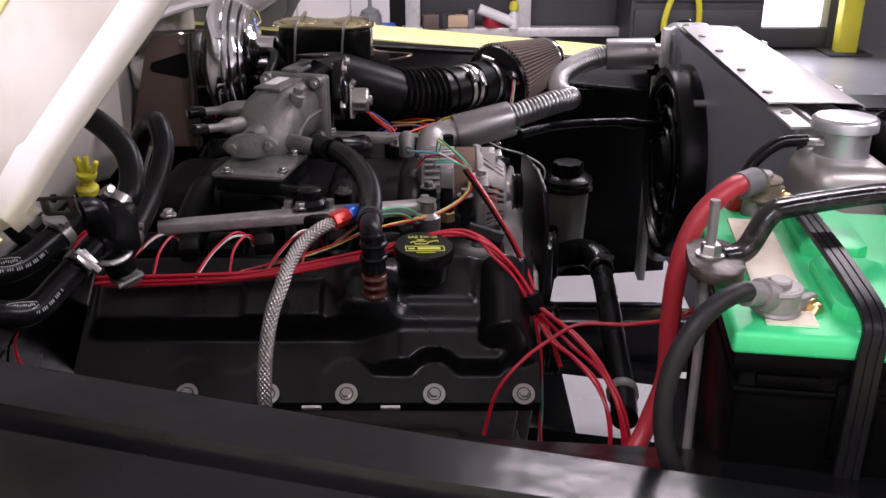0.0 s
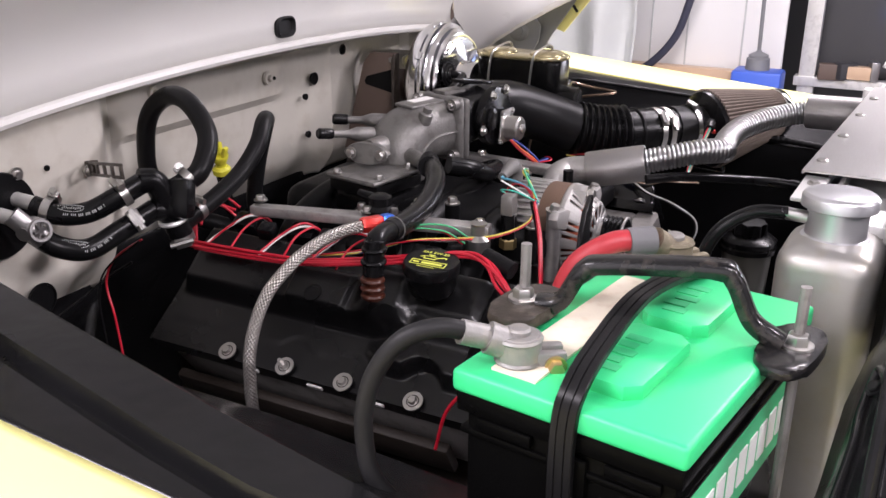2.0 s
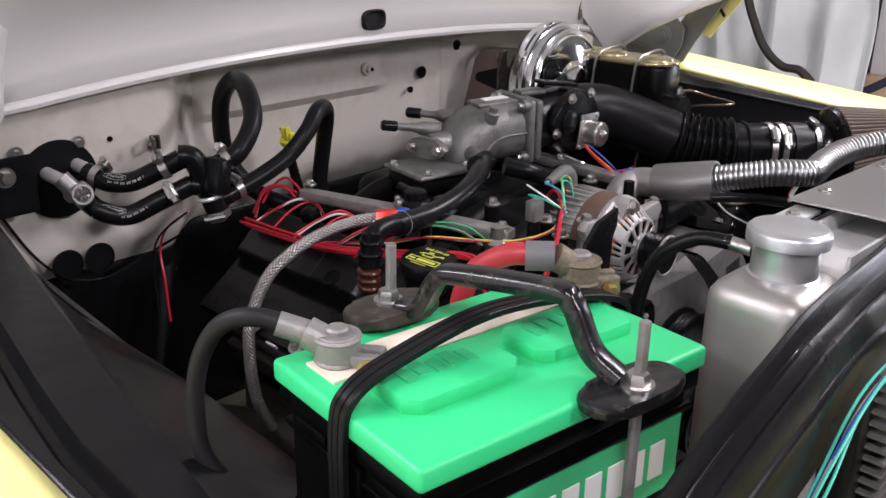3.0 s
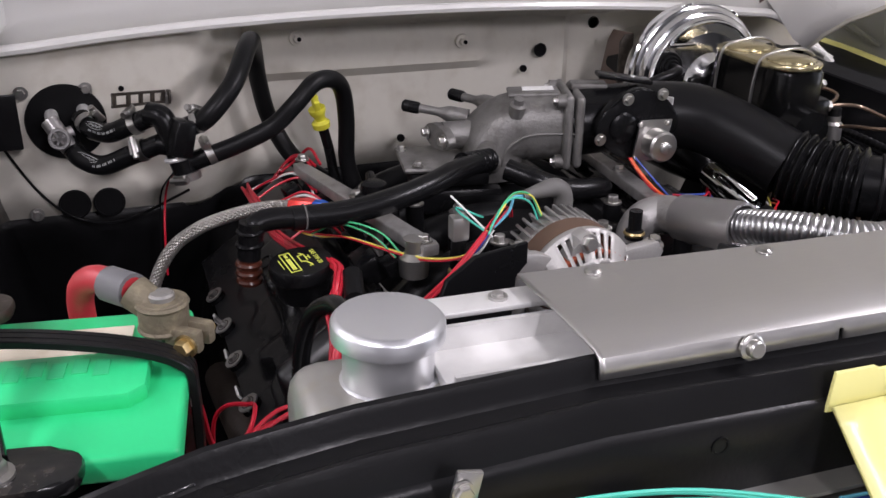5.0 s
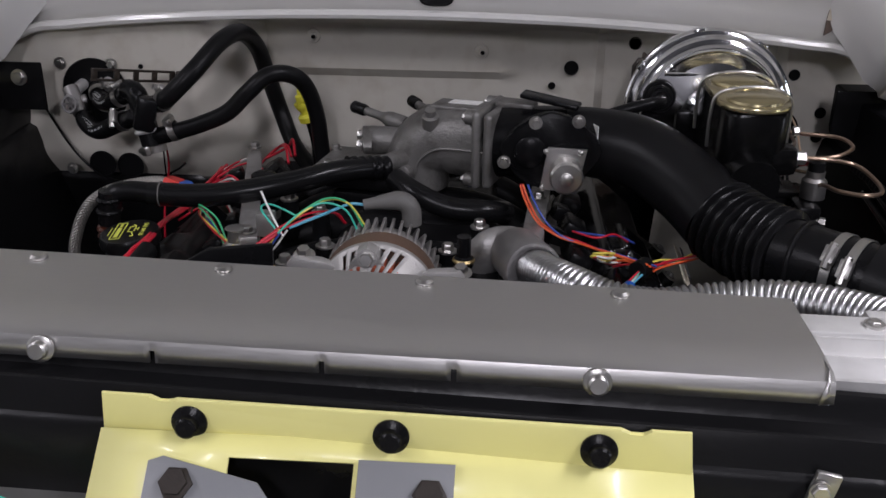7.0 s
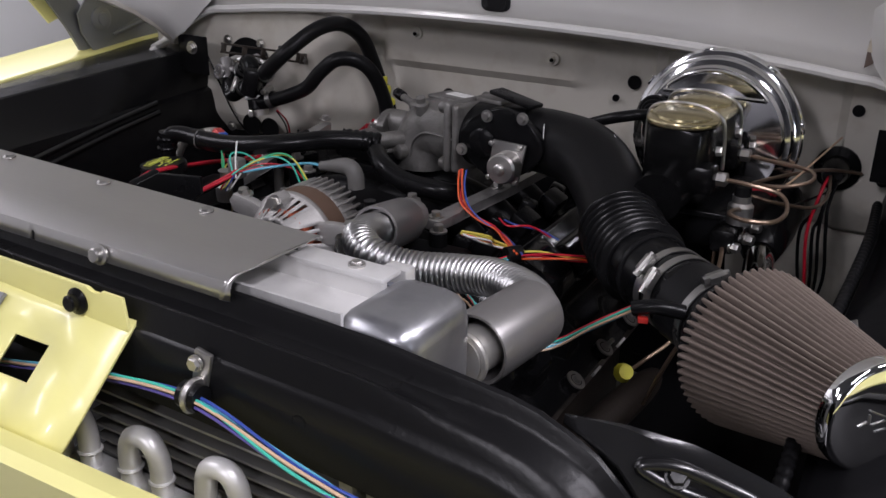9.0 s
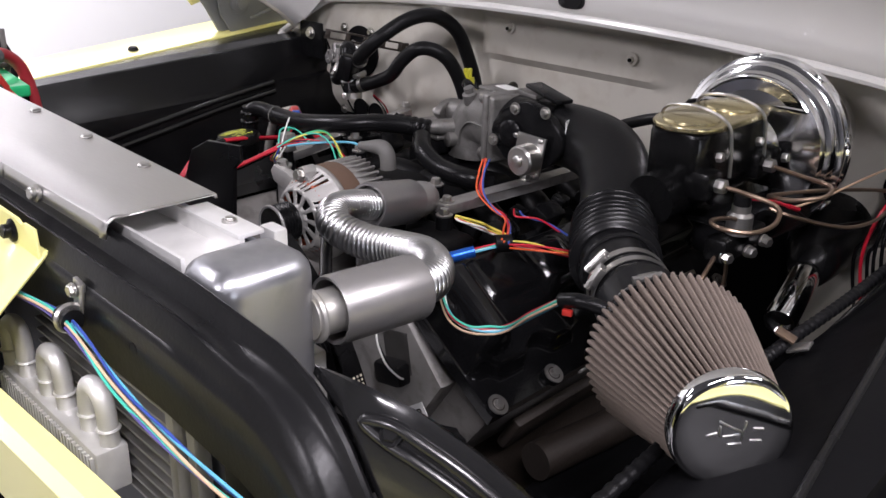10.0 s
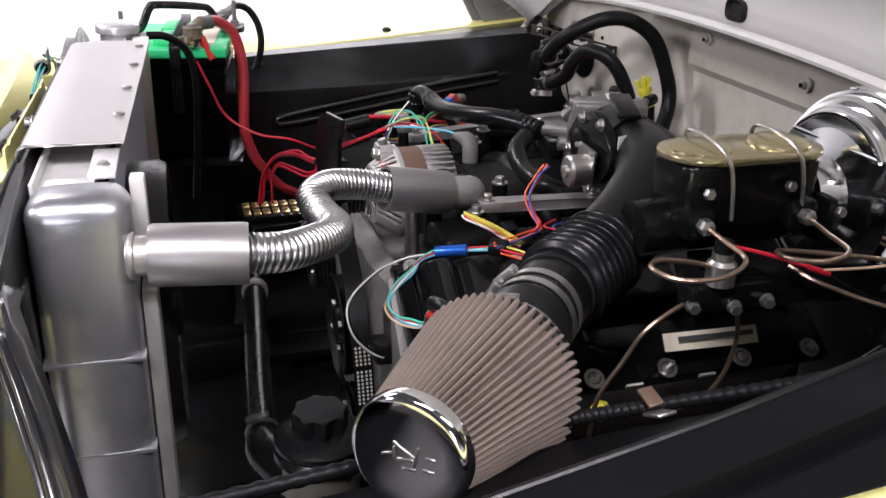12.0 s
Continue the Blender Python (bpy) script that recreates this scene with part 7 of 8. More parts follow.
box(bars, (0.383, 0.25, 0.886), (0.0012, 0.10, 0.006), (0, -36, -3))
part("label_print", bars, M["darkwall"], COVER[1])
part("yellow_cap", lathe(bm_new(), [(0.010, 0), (0.013, 0.006), (0.010, 0.018)], (0.397, 0.098, 0.812), (0.5, -0.5, 0.5), 10), M["neon"], pump)
# Added block, widened and black to hide the bright floor beside the engine
fr = bm_new()
box(fr, (0.475, 0.26, 0.61), (0.29, 0.73, 0.10), bev=0.02)
part("steering_gap_block", fr, M["black"], truck, "added black block over the dark gap by the steering gear and frame top")
part("apron_flange", box(bm_new(), (0.595, -0.36, 0.43), (0.02, 0.30, 0.12), bev=0.004), M["black"], truck)
# Added black plates standing in for the shade below the bay
part("dark_gap_plate", box(bm_new(), (-0.49, 0.18, 0.56), (0.36, 0.80, 0.02), (0, 8, 0), 0.004), M["black"], truck)
for px, py, pw, ph in ((-0.185, -0.27, 0.53, 0.38), (0.47, -0.27, 0.28, 0.38), (0.205, -0.155, 0.25, 0.16)):
    part("dark_front_plate", box(bm_new(), (px, py, 0.47), (pw, ph, 0.03), (8, 0, 0), 0.004), M["black"], truck)

# ---- wiring ----
rng = random.Random(5)


def harness(name, label, at, runs, r=0.0021):
    h = thing(name, label, "wiring", at)
    for pts, colours, spread in runs:
        for cname in colours:
            off = Vector((rng.uniform(-1, 1), rng.uniform(-1, 1), rng.uniform(-1, 1))) * spread
            pl = []
            for i, p in enumerate(pts):
                j = Vector((rng.uniform(-1, 1), rng.uniform(-1, 1), rng.uniform(-1, 1))) * spread * 0.45
                pl.append(Vector(p) + off + j)
            part("wire", sweep(bm_new(), pl, r, 8, 7), M[cname], h)
    return h


main = [(-0.305, 0.40, 0.952), (-0.302, 0.30, 0.955), (-0.300, 0.20, 0.963), (-0.290, 0.09, 0.982), (-0.272, 0.0, 1.000), (-0.278, -0.040, 0.998), (-0.290, -0.066, 0.980), (-0.293, -0.088, 0.956), (-0.303, -0.105, 0.927), (-0.306, -0.115, 0.90)]
red = harness("red_harness", "bundle of red wires along the valve cover", (-0.29, 0.1, 0.97), [
    (main, ["red"] * 5, 0.0050),
    ([(-0.303, -0.108, 0.918), (-0.335, -0.125, 0.915), (-0.375, -0.142, 0.916), (-0.415, -0.168, 0.900), (-0.445, -0.190, 0.860), (-0.450, -0.200, 0.795)], ["red"] * 3, 0.006),
    ([(-0.304, -0.112, 0.903), (-0.330, -0.130, 0.886), (-0.370, -0.150, 0.884), (-0.420, -0.170, 0.878), (-0.445, -0.178, 0.845), (-0.450, -0.177, 0.795)], ["red"] * 2, 0.006),
    ([(-0.305, -0.112, 0.905), (-0.312, -0.118, 0.86), (-0.316, -0.120, 0.80), (-0.316, -0.120, 0.74)], ["red", "wteal", "plastic"], 0.006),
    ([(-0.115, -0.030, 1.030), (-0.165, -0.060, 0.998), (-0.235, -0.092, 0.960), (-0.295, -0.118, 0.905), (-0.305, -0.14, 0.84)], ["red", "red", "plastic"], 0.003),
    ([(-0.450, -0.300, 1.080), (-0.440, -0.280, 1.032), (-0.430, -0.255, 0.977), (-0.402, -0.205, 0.948), (-0.385, -0.150, 0.940), (-0.390, -0.120, 0.926), (-0.405, -0.085, 0.905), (-0.415, -0.058, 0.872), (-0.418, -0.045, 0.82)], ["red"], 0.001),
    ([(-0.20, 0.40, 0.97), (-0.21, 0.43, 0.985), (-0.225, 0.45, 0.97), (-0.26, 0.43, 0.95)], ["red"] * 3, 0.010),
], 0.0022)
part("wire_boot", sweep(bm_new(), [(-0.456, -0.286, 1.112), (-0.447, -0.278, 1.092), (-0.440, -0.270, 1.076)], 0.0065, 10, 4), M["redanod"], red)
part("tape", sweep(bm_new(), [(-0.3005, -0.101, 0.935), (-0.304, -0.109, 0.914)], 0.0125, 12, 3), M["plastic_dull"], red)
part("tape", sweep(bm_new(), [(-0.262, -0.03, 1.0), (-0.270, -0.07, 0.99)], 0.011, 12, 3), M["plastic_dull"], red)
loops = []
for y in (0.345, 0.262, 0.178):
    loops.append(([(-0.296, y + 0.03, 0.958), (-0.270, y + 0.015, 0.975), (-0.245, y - 0.005, 0.988), (-0.226, y - 0.02, 0.980), (-0.218, y - 0.025, 0.962)], ["red", "wwhite"], 0.004))
    loops.append(([(-0.296, y - 0.01, 0.960), (-0.268, y - 0.012, 0.978), (-0.240, y - 0.022, 0.985), (-0.224, y - 0.03, 0.968)], ["red"], 0.003))
harness("injector_wiring", "red and white injector wire loops", (-0.25, 0.26, 0.97), loops, 0.0016)
multi = [(-0.285, 0.24, 0.960), (-0.262, 0.15, 0.975), (-0.235, 0.09, 0.992), (-0.205, 0.045, 0.992), (-0.165, 0.000, 0.992), (-0.130, -0.032, 1.008), (-0.112, -0.034, 1.032)]
harness("engine_wiring", "coloured engine wires tied beside the alternator", (-0.14, 0.0, 1.0), [
    (multi, ["wyellow", "wwhite", "wblue", "red"], 0.005),
    ([(-0.27, 0.13, 0.985), (-0.245, 0.085, 1.008), (-0.215, 0.05, 1.004), (-0.195, 0.03, 0.985)], ["red", "wgreen", "wgreen"], 0.005),
    ([(-0.112, -0.034, 1.030), (-0.095, -0.020, 1.044), (-0.070, 0.000, 1.052), (-0.045, 0.005, 1.046), (-0.030, 0.010, 1.020)], ["wyellow", "wgreen", "wteal"], 0.004),
    ([(-0.112, -0.034, 1.030), (-0.085, -0.01, 1.036), (-0.062, 0.02, 1.030), (-0.052, 0.035, 1.010)], ["red", "red"], 0.004),
    ([(-0.115, -0.032, 1.028), (-0.135, -0.012, 1.045), (-0.128, 0.012, 1.040), (-0.10, 0.012, 1.025)], ["wteal"], 0.004),
    ([(-0.110, -0.036, 1.024), (-0.127, -0.015, 1.044), (-0.142, 0.006, 1.060)], ["wwhite"], 0.001),
], 0.0012)
harness("throttle_wiring", "orange, blue and red wires below the throttle motor", (0.22, 0.08, 0.99), [
    ([(0.151, 0.116, 1.036), (0.158, 0.100, 1.020), (0.172, 0.084, 1.002), (0.196, 0.082, 0.984), (0.222, 0.080, 0.976), (0.256, 0.045, 0.980), (0.291, -0.005, 0.988)], ["worange", "wblue", "red", "worange"], 0.0045),
    ([(0.255, 0.045, 0.972), (0.236, 0.012, 0.990), (0.226, -0.020, 1.006), (0.238, -0.022, 1.008), (0.251, 0.000, 0.998), (0.248, 0.020, 0.985), (0.262, 0.040, 0.975)], ["wyellow", "red", "wyellow", "wwhite"], 0.0035),
    ([(0.215, 0.11, 0.985), (0.240, 0.085, 0.99), (0.265, 0.10, 0.985), (0.285, 0.12, 0.97)], ["red", "wblue"], 0.006),
    ([(0.256, 0.040, 0.976), (0.272, 0.020, 0.984), (0.288, 0.004, 0.986)], ["wyellow", "worange", "red"], 0.004),
    ([(0.288, 0.004, 0.986), (0.305, 0.025, 0.982), (0.335, 0.055, 0.975), (0.36, 0.09, 0.965)], ["red", "red", "wyellow", "wwhite", "worange"], 0.006),
], 0.0013)
sen = harness("sensor_wiring", "teal, tan and white wires with blue tape", (0.3, -0.1, 0.95), [
    ([(0.288, 0.002, 0.987), (0.264, -0.030, 0.978), (0.248, -0.062, 0.972), (0.262, -0.088, 0.970), (0.286, -0.108, 0.968), (0.312, -0.132, 0.964), (0.341, -0.150, 0.958), (0.364, -0.147, 0.952), (0.382, -0.134, 0.952), (0.400, -0.122, 0.958), (0.435, -0.130, 0.988), (0.478, -0.137, 1.022)], ["wlblue", "wteal", "wwhite", "wtan", "red"], 0.0035),
    ([(0.250, -0.055, 0.973), (0.226, -0.095, 0.960), (0.230, -0.135, 0.947), (0.246, -0.172, 0.919), (0.257, -0.170, 0.883), (0.254, -0.147, 0.852), (0.24, -0.12, 0.83)], ["wwhite", "plastic"], 0.002),
], 0.0013)
part("tape", sweep(bm_new(), [(0.266, -0.032, 0.979), (0.252, -0.054, 0.974), (0.247, -0.066, 0.972)], 0.0070, 12, 4), M["blueplastic"], sen, "blue insulating tape")
part("tape", sweep(bm_new(), [(0.288, 0.010, 0.985), (0.276, -0.006, 0.985)], 0.011, 12, 4), M["plastic_dull"], sen)
part("connector", sweep(bm_new(), [(0.474, -0.137, 1.020), (0.495, -0.135, 1.026), (0.520, -0.125, 1.022)], 0.0075, 12, 4), M["plastic"], sen)
part("red_clip", box(bm_new(), (0.486, -0.142, 1.013), (0.010, 0.006, 0.006), (0, 0, 20), 0.001), M["redanod"], sen)
fw = harness("front_wiring", "teal, tan and blue wires in front of the radiator support", (0.0, -0.54, 1.08), [
    ([(-0.56, -0.522, 0.98), (-0.50, -0.525, 1.045), (-0.43, -0.527, 1.088), (-0.335, -0.532, 1.098), (-0.22, -0.535, 1.086), (-0.10, -0.540, 1.050)], ["wteal", "wteal", "wteal", "wtan", "wblue"], 0.006),
    ([(-0.10, -0.540, 1.050), (0.06, -0.540, 1.040), (0.20, -0.540, 1.064), (0.300, -0.541, 1.075), (0.39, -0.548, 1.058), (0.45, -0.549, 1.046), (0.52, -0.549, 1.040), (0.60, -0.545, 1.034), (0.70, -0.545, 1.02)], ["wteal", "wpurple", "wtan", "wblue", "wlblue"], 0.005),
], 0.0012)
for x, z in ((-0.335, 1.098), (0.299, 1.079)):
    cl = bm_new()
    box(cl, (x, -0.527, z + 0.010), (0.014, 0.004, 0.032), (0, 12, 0), 0.001)
    ring(cl, (x, -0.537, z - 0.004), (1, 0, 0), 0.010, 0.003, 20, 6)
    part("wire_clip", cl, M["steel"], fw)
    part("clip_bolt", hexbolt(bm_new(), (x - 0.002, -0.530, z + 0.017), (0, -1, 0), 0.005, 0.004, 1.2), M["steel"], fw)
    part("clip_rubber", sweep(bm_new(), [(x - 0.008, -0.538, z - 0.004), (x + 0.008, -0.538, z - 0.004)], 0.0095, 12, 3), M["rubber"], fw)
tbk = thing("terminal_block", "black terminal block with brass screws", "terminal block", (-0.35, -0.19, 0.80))
part("base", box(bm_new(), (-0.450, -0.183, 0.778), (0.062, 0.112, 0.014), (0, 6, 0), 0.002), M["plastic"], tbk)
for i in range(6):
    for j in (-1, 1):
        sc = part("terminal", box(bm_new(), (-0.450 + 0.015 * j, -0.183 + 0.018 * (i - 2.5), 0.7875 - 0.0016 * j), (0.022, 0.0135, 0.004), (0, 6, 0), 0.001), M["brass"], tbk)
        part("screw", lathe(bm_new(), [(0.0045, 0), (0.0045, 0.002), (0.003, 0.003)], (-0.450 + 0.015 * j, -0.183 + 0.018 * (i - 2.5), 0.7892 - 0.0016 * j), (0, 0, 1), 10), M["brass"], sc)
part("bracket", box(bm_new(), (-0.50, -0.19, 0.765), (0.20, 0.10, 0.008), (0, 0, 10), 0.001), M["black"], tbk)

# corrugated loom along the driver's apron
loom = thing("corrugated_loom", "black corrugated wire loom clipped along the apron", "wire loom", (0.645, 0.0, 0.97))
part("tube", sweep(bm_new(), [(0.646, -0.40, 0.962), (0.645, -0.25, 0.975), (0.640, -0.12, 0.982), (0.637, 0.0, 0.982), (0.640, 0.14, 0.984), (0.642, 0.28, 0.99), (0.636, 0.42, 0.99)], lambda q: 0.0062 + 0.0007 * math.sin(q * 2 * math.pi / 0.0042), 12, 46), M["plastic_dull"], loom)
part("clip", box(bm_new(), (0.652, 0.010, 0.984), (0.022, 0.020, 0.003), (0, -25, 10), 0.001), M["steel"], loom, "bent steel clip")
part("clip", box(bm_new(), (0.638, 0.008, 0.992), (0.020, 0.016, 0.003), (0, 20, 10), 0.001), M["copper"], loom)

# hood hinges
for sgn in (-1, 1):
    side = Matrix.Translation((sgn * 0.850 - 0.003, 0, 0)) @ YZ
    hg = part("hood_hinge", prism(bm_new(), [(0.60, 1.062), (0.40, 1.052), (0.377, 1.060), (0.353, 1.098), (0.349, 1.135), (0.372, 1.163), (0.42, 1.184), (0.50, 1.204), (0.60, 1.214)], side, 0.006, 0.002), M["hinge"], hood, "grey painted steel hood hinge")
    part("pivot", lathe(bm_new(), [(0.024, 0), (0.024, 0.004), (0.019, 0.007), (0.013, 0.007), (0.012, 0.012), (0.002, 0.013)], (sgn * 0.847, 0.403, 1.120), (-sgn, 0, 0), 28), M["hinge"], hg)
    for za, zb in ((1.110, 1.085), (1.165, 1.150)):
        part("pressed_rib", sweep(bm_new(), [(sgn * 0.847, 0.43, zb), (sgn * 0.846, 0.48, (za + zb) / 2), (sgn * 0.847, 0.58, za + 0.012)], lambda q: 0.003 + 0.05 * q, 10, 5), M["hinge"], hg)
    part("hinge_arm", prism(bm_new(), [(0.392, 1.056), (0.352, 1.062), (0.330, 1.110), (0.215, 1.275), (0.262, 1.300), (0.368, 1.150)], Matrix.Translation((sgn * 0.862 - 0.003, 0, 0)) @ YZ, 0.006, 0.002), M["hinge"], hg, "grey painted hinge arm")
    plate = part("hood_bracket", prism(bm_new(), [(0.325, 1.128), (0.300, 1.120), (0.210, 1.235), (0.255, 1.262), (0.322, 1.170)], Matrix.Translation((sgn * 0.876 - 0.003, 0, 0)) @ YZ, 0.006, 0.002), M["yellow"], hood, "pale yellow bracket at the hood corner")
    part("slot", box(bm_new(), (sgn * 0.872, 0.278, 1.180), (0.006, 0.006, 0.030), (-38, 0, 0), 0.002), M["plastic_dull"], plate)
part("apron_bracket", box(bm_new(), (-0.625, 0.43, 1.066), (0.075, 0.004, 0.075), bev=0.004), M["black"], truck)
part("bracket_bolt", hexbolt(bm_new(), (-0.625, 0.428, 1.08), (0, -1, 0), 0.009, 0.008, 1.4), M["steel"], truck)
part("apron_bracket", box(bm_new(), (0.655, 0.45, 1.05), (0.075, 0.004, 0.075), bev=0.004), M["black"], truck)
strap2 = part("hood_strap", prism(bm_new(), [(-0.013, -0.030), (-0.004, -0.024), (0.011, -0.012), (0.013, 0.030), (-0.011, 0.030)], pose(0.597, 0.452, 1.198, 90, 0, 0), 0.004, 0.001), M["brownpanel"], hood, "rusty brown sheet bracket")
part("pale_tag", box(bm_new(), (0.590, 0.447, 1.200), (0.009, 0.001, 0.020), (0, 8, 0)), M["paper"], strap2)

# ---- coolers in front of the radiator ----
ck = thing("oil_cooler", "finned aluminium oil cooler with three bent tubes", "cooler", (0.30, -0.565, 0.95))
for k in range(12):
    part("fin", box(bm_new(), (0.285, -0.506, 0.925 + 0.0115 * k), (0.25, 0.020, 0.0022), (0, 0, RA)), M["tank"], ck)
part("core_back", box(bm_new(), (0.285, -0.492, 0.985), (0.26, 0.006, 0.15), (0, 0, RA)), M["darkwall"], ck)
part("end_frame", box(bm_new(), (0.412, -0.512, 0.985), (0.012, 0.022, 0.15), (0, 0, RA), 0.002), M["tank"], ck)
part("end_frame", box(bm_new(), (0.429, -0.510, 0.985), (0.012, 0.014, 0.15), (0, 0, RA), 0.002), M["tank"], ck)
part("header", box(bm_new(), (0.240, -0.531, 0.952), (0.195, 0.028, 0.040), (0, 0, RA), 0.003), M["alu"], ck, "ribbed aluminium header")
for k in range(30):
    part("rib", box(bm_new(), (0.147 + 0.0064 * k, -0.5445 - 0.0002 * k, 0.950), (0.003, 0.003, 0.036), (0, 0, RA)), M["alu"], ck)
for k in range(3):
    x = 0.160 + 0.076 * k
    z0 = 0.970
    part("bent_tube", sweep(bm_new(), [(x - 0.016, -0.531, z0), (x - 0.016, -0.531, z0 + 0.028), (x - 0.010, -0.531, z0 + 0.044), (x + 0.006, -0.531, z0 + 0.046), (x + 0.015, -0.531, z0 + 0.032), (x + 0.016, -0.531, z0)], 0.0082, 14, 6), M["alu"], ck, "bent aluminium tube")
    for dx in (-0.016, 0.016):
        part("collar", ring(bm_new(), (x + dx, -0.531, z0 + 0.016), (0, 0, 1), 0.0085, 0.0015, 18, 6), M["alu"], ck)
cd = thing("condenser", "aluminium condenser core with horizontal fins", "condenser", (-0.2, -0.545, 0.95))
for k in range(13):
    part("fin", box(bm_new(), (-0.17, -0.520, 0.925 + 0.0108 * k), (0.34, 0.020, 0.0026), (0, 0, RA)), M["tank"], cd)
part("core_back", box(bm_new(), (-0.17, -0.507, 0.99), (0.36, 0.006, 0.15), (0, 0, RA)), M["darkwall"], cd)
part("bracket", box(bm_new(), (-0.225, -0.534, 1.025), (0.03, 0.010, 0.09), (0, 0, RA), 0.002), M["tank"], cd)
part("pipe", sweep(bm_new(), [(-0.30, -0.540, 1.00), (-0.27, -0.545, 1.02), (-0.235, -0.545, 1.025)], 0.009, 12, 4), M["tank"], cd)
for x in (-0.345, 0.0, 0.47):
    part("core_post", box(bm_new(), (x, -0.497, 0.83), (0.03, 0.02, 0.5), bev=0.003), M["support"], truck)

fb2 = thing("fender_bumper", "round black rubber hood bumper on the fender", "bumper", (-0.866, 0.148, 1.04))
part("pad", lathe(bm_new(), [(0.009, 0), (0.011, 0.002), (0.009, 0.007), (0.006, 0.009)], (-0.866, 0.148, lerp_list(0.148, FY, FOLDZ) - 0.002), (0, 0, 1), 24), M["dullrubber"], fb2)
vw = thing("valve_wire", "thin red wire hanging below the heater valve", "wire", (-0.41, 0.45, 0.95))
part("wire", sweep(bm_new(), [(-0.397, 0.400, 0.990), (-0.408, 0.440, 0.960), (-0.415, 0.455, 0.925), (-0.421, 0.440, 0.880), (-0.424, 0.43, 0.82)], 0.0016, 8, 6), M["red"], vw)
part("wire", sweep(bm_new(), [(-0.400, 0.402, 0.988), (-0.418, 0.450, 0.945), (-0.424, 0.462, 0.90), (-0.430, 0.45, 0.83)], 0.0014, 8, 6), M["plastic"], vw)
fwire = thing("firewall_wire", "thin black wire draped across the firewall", "wire", (-0.52, 0.48, 0.93))
part("wire", sweep(bm_new(), [(-0.640, 0.480, 1.06), (-0.622, 0.482, 1.025), (-0.589, 0.482, 0.960), (-0.560, 0.482, 0.922), (-0.530, 0.482, 0.901), (-0.488, 0.481, 0.893), (-0.451, 0.480, 0.901), (-0.405, 0.465, 0.925), (-0.381, 0.440, 0.945)], 0.002, 8, 8), M["plastic"], fwire)

# ---- cab glass behind the hood ----
cab = thing("truck_cab", "pale yellow truck cab with dark windshield", "cab", (0, 1.3, 0.7))
part("shell", box(bm_new(), (0, 1.55, 0.9), (1.66, 1.5, 0.66), bev=0.05, seg=3), M["yellow"], cab)
part("cowl_top", box(bm_new(), (0, 0.76, 1.10), (1.6, 0.30, 0.10), bev=0.03, seg=3), M["hoodcream"], cab)
part("roof", box(bm_new(), (0, 1.75, 1.80), (1.45, 1.05, 0.08), bev=0.04, seg=3), M["yellow"], cab)
part("dash", box(bm_new(), (0, 1.45, 1.28), (1.4, 0.9, 0.12), bev=0.03), M["darkwall"], cab)
part("windshield", prism(bm_new(), [(-0.72, 0), (0.72, 0), (0.62, 0.62), (-0.62, 0.62)], pose(0, 0.92, 1.22, 58, 0, 0), 0.006), M["glass"], cab, "tinted windshield glass")
for sgn in (-1, 1):
    part("pillar", rod(bm_new(), (sgn * 0.76, 0.90, 1.2), (sgn * 0.66, 1.26, 1.78), 0.035), M["yellow"], cab)
    part("rear_post", box(bm_new(), (sgn * 0.70, 2.2, 1.5), (0.06, 0.1, 0.6), bev=0.02), M["yellow"], cab)
    wh = part("rear_wheel", lathe(bm_new(), [(0.20, -0.1), (0.33, -0.1), (0.36, 0), (0.33, 0.1), (0.2, 0.1)], (sgn * 0.75, 2.0, 0.36), (1, 0, 0), 32), M["dullrubber"], cab)

# ---- workshop along the driver's side ----
XW = 5.2
ws = thing("workshop_window", "grey steel-framed workshop window with dark room behind", "window", (XW, 0, 0.0))
part("dark_room", box(bm_new(), (XW + 0.45, -0.86, 0.75), (0.8, 2.2, 1.5)), M["darkwall"], ws)
for y in (0.205, -0.545, -1.25):
    part("post", box(bm_new(), (XW - 0.05, y, 0.8), (0.07, 0.10, 1.6), bev=0.005), M["alu"], ws)
part("sill", box(bm_new(), (XW - 0.05, -0.52, 0.35), (0.10, 1.6, 0.06), bev=0.005), M["alu"], ws)
part("screen", box(bm_new(), (XW + 0.03, -0.28, 0.79), (0.02, 0.16, 0.08)), M["screen"], ws, "lit blue screen")
for k, (y, z, mm, sx) in enumerate(((-0.10, 0.425, "wtan", 0.16), (0.06, 0.42, "brownpanel", 0.16), (-0.18, 0.44, "grey", 0.05), (-0.34, 0.42, "redcable", 0.12), (-0.02, 0.43, "darkwall", 0.12))):
    bx = thing("tool_box", "small workshop box on the window sill", "box", (XW - 0.1, y, 0.38), "boxes on the sill")
    part("box_body", box(bm_new(), (XW - 0.08, y, z), (0.08, sx, 0.08 + 0.02 * (k % 3)), (0, 0, 10 * k), 0.006), M[mm], bx)
tube = thing("paper_roll", "white paper roll leaning in the window", "roll", (XW - 0.1, -0.2, 0.36))
part("roll", rod(bm_new(), (XW - 0.12, -0.24, 0.51), (XW - 0.12, -0.47, 0.42), 0.035, seg=24), M["white"], tube)
bot = thing("spray_bottle", "white plastic bottle with yellow cap on the sill", "bottle", (XW - 0.1, -0.475, 0.38))
part("bottle", lathe(bm_new(), [(0.03, 0), (0.032, 0.09), (0.016, 0.12), (0.015, 0.13)], (XW - 0.12, -0.475, 0.38), (0, 0, 1), 20), M["white"], bot)
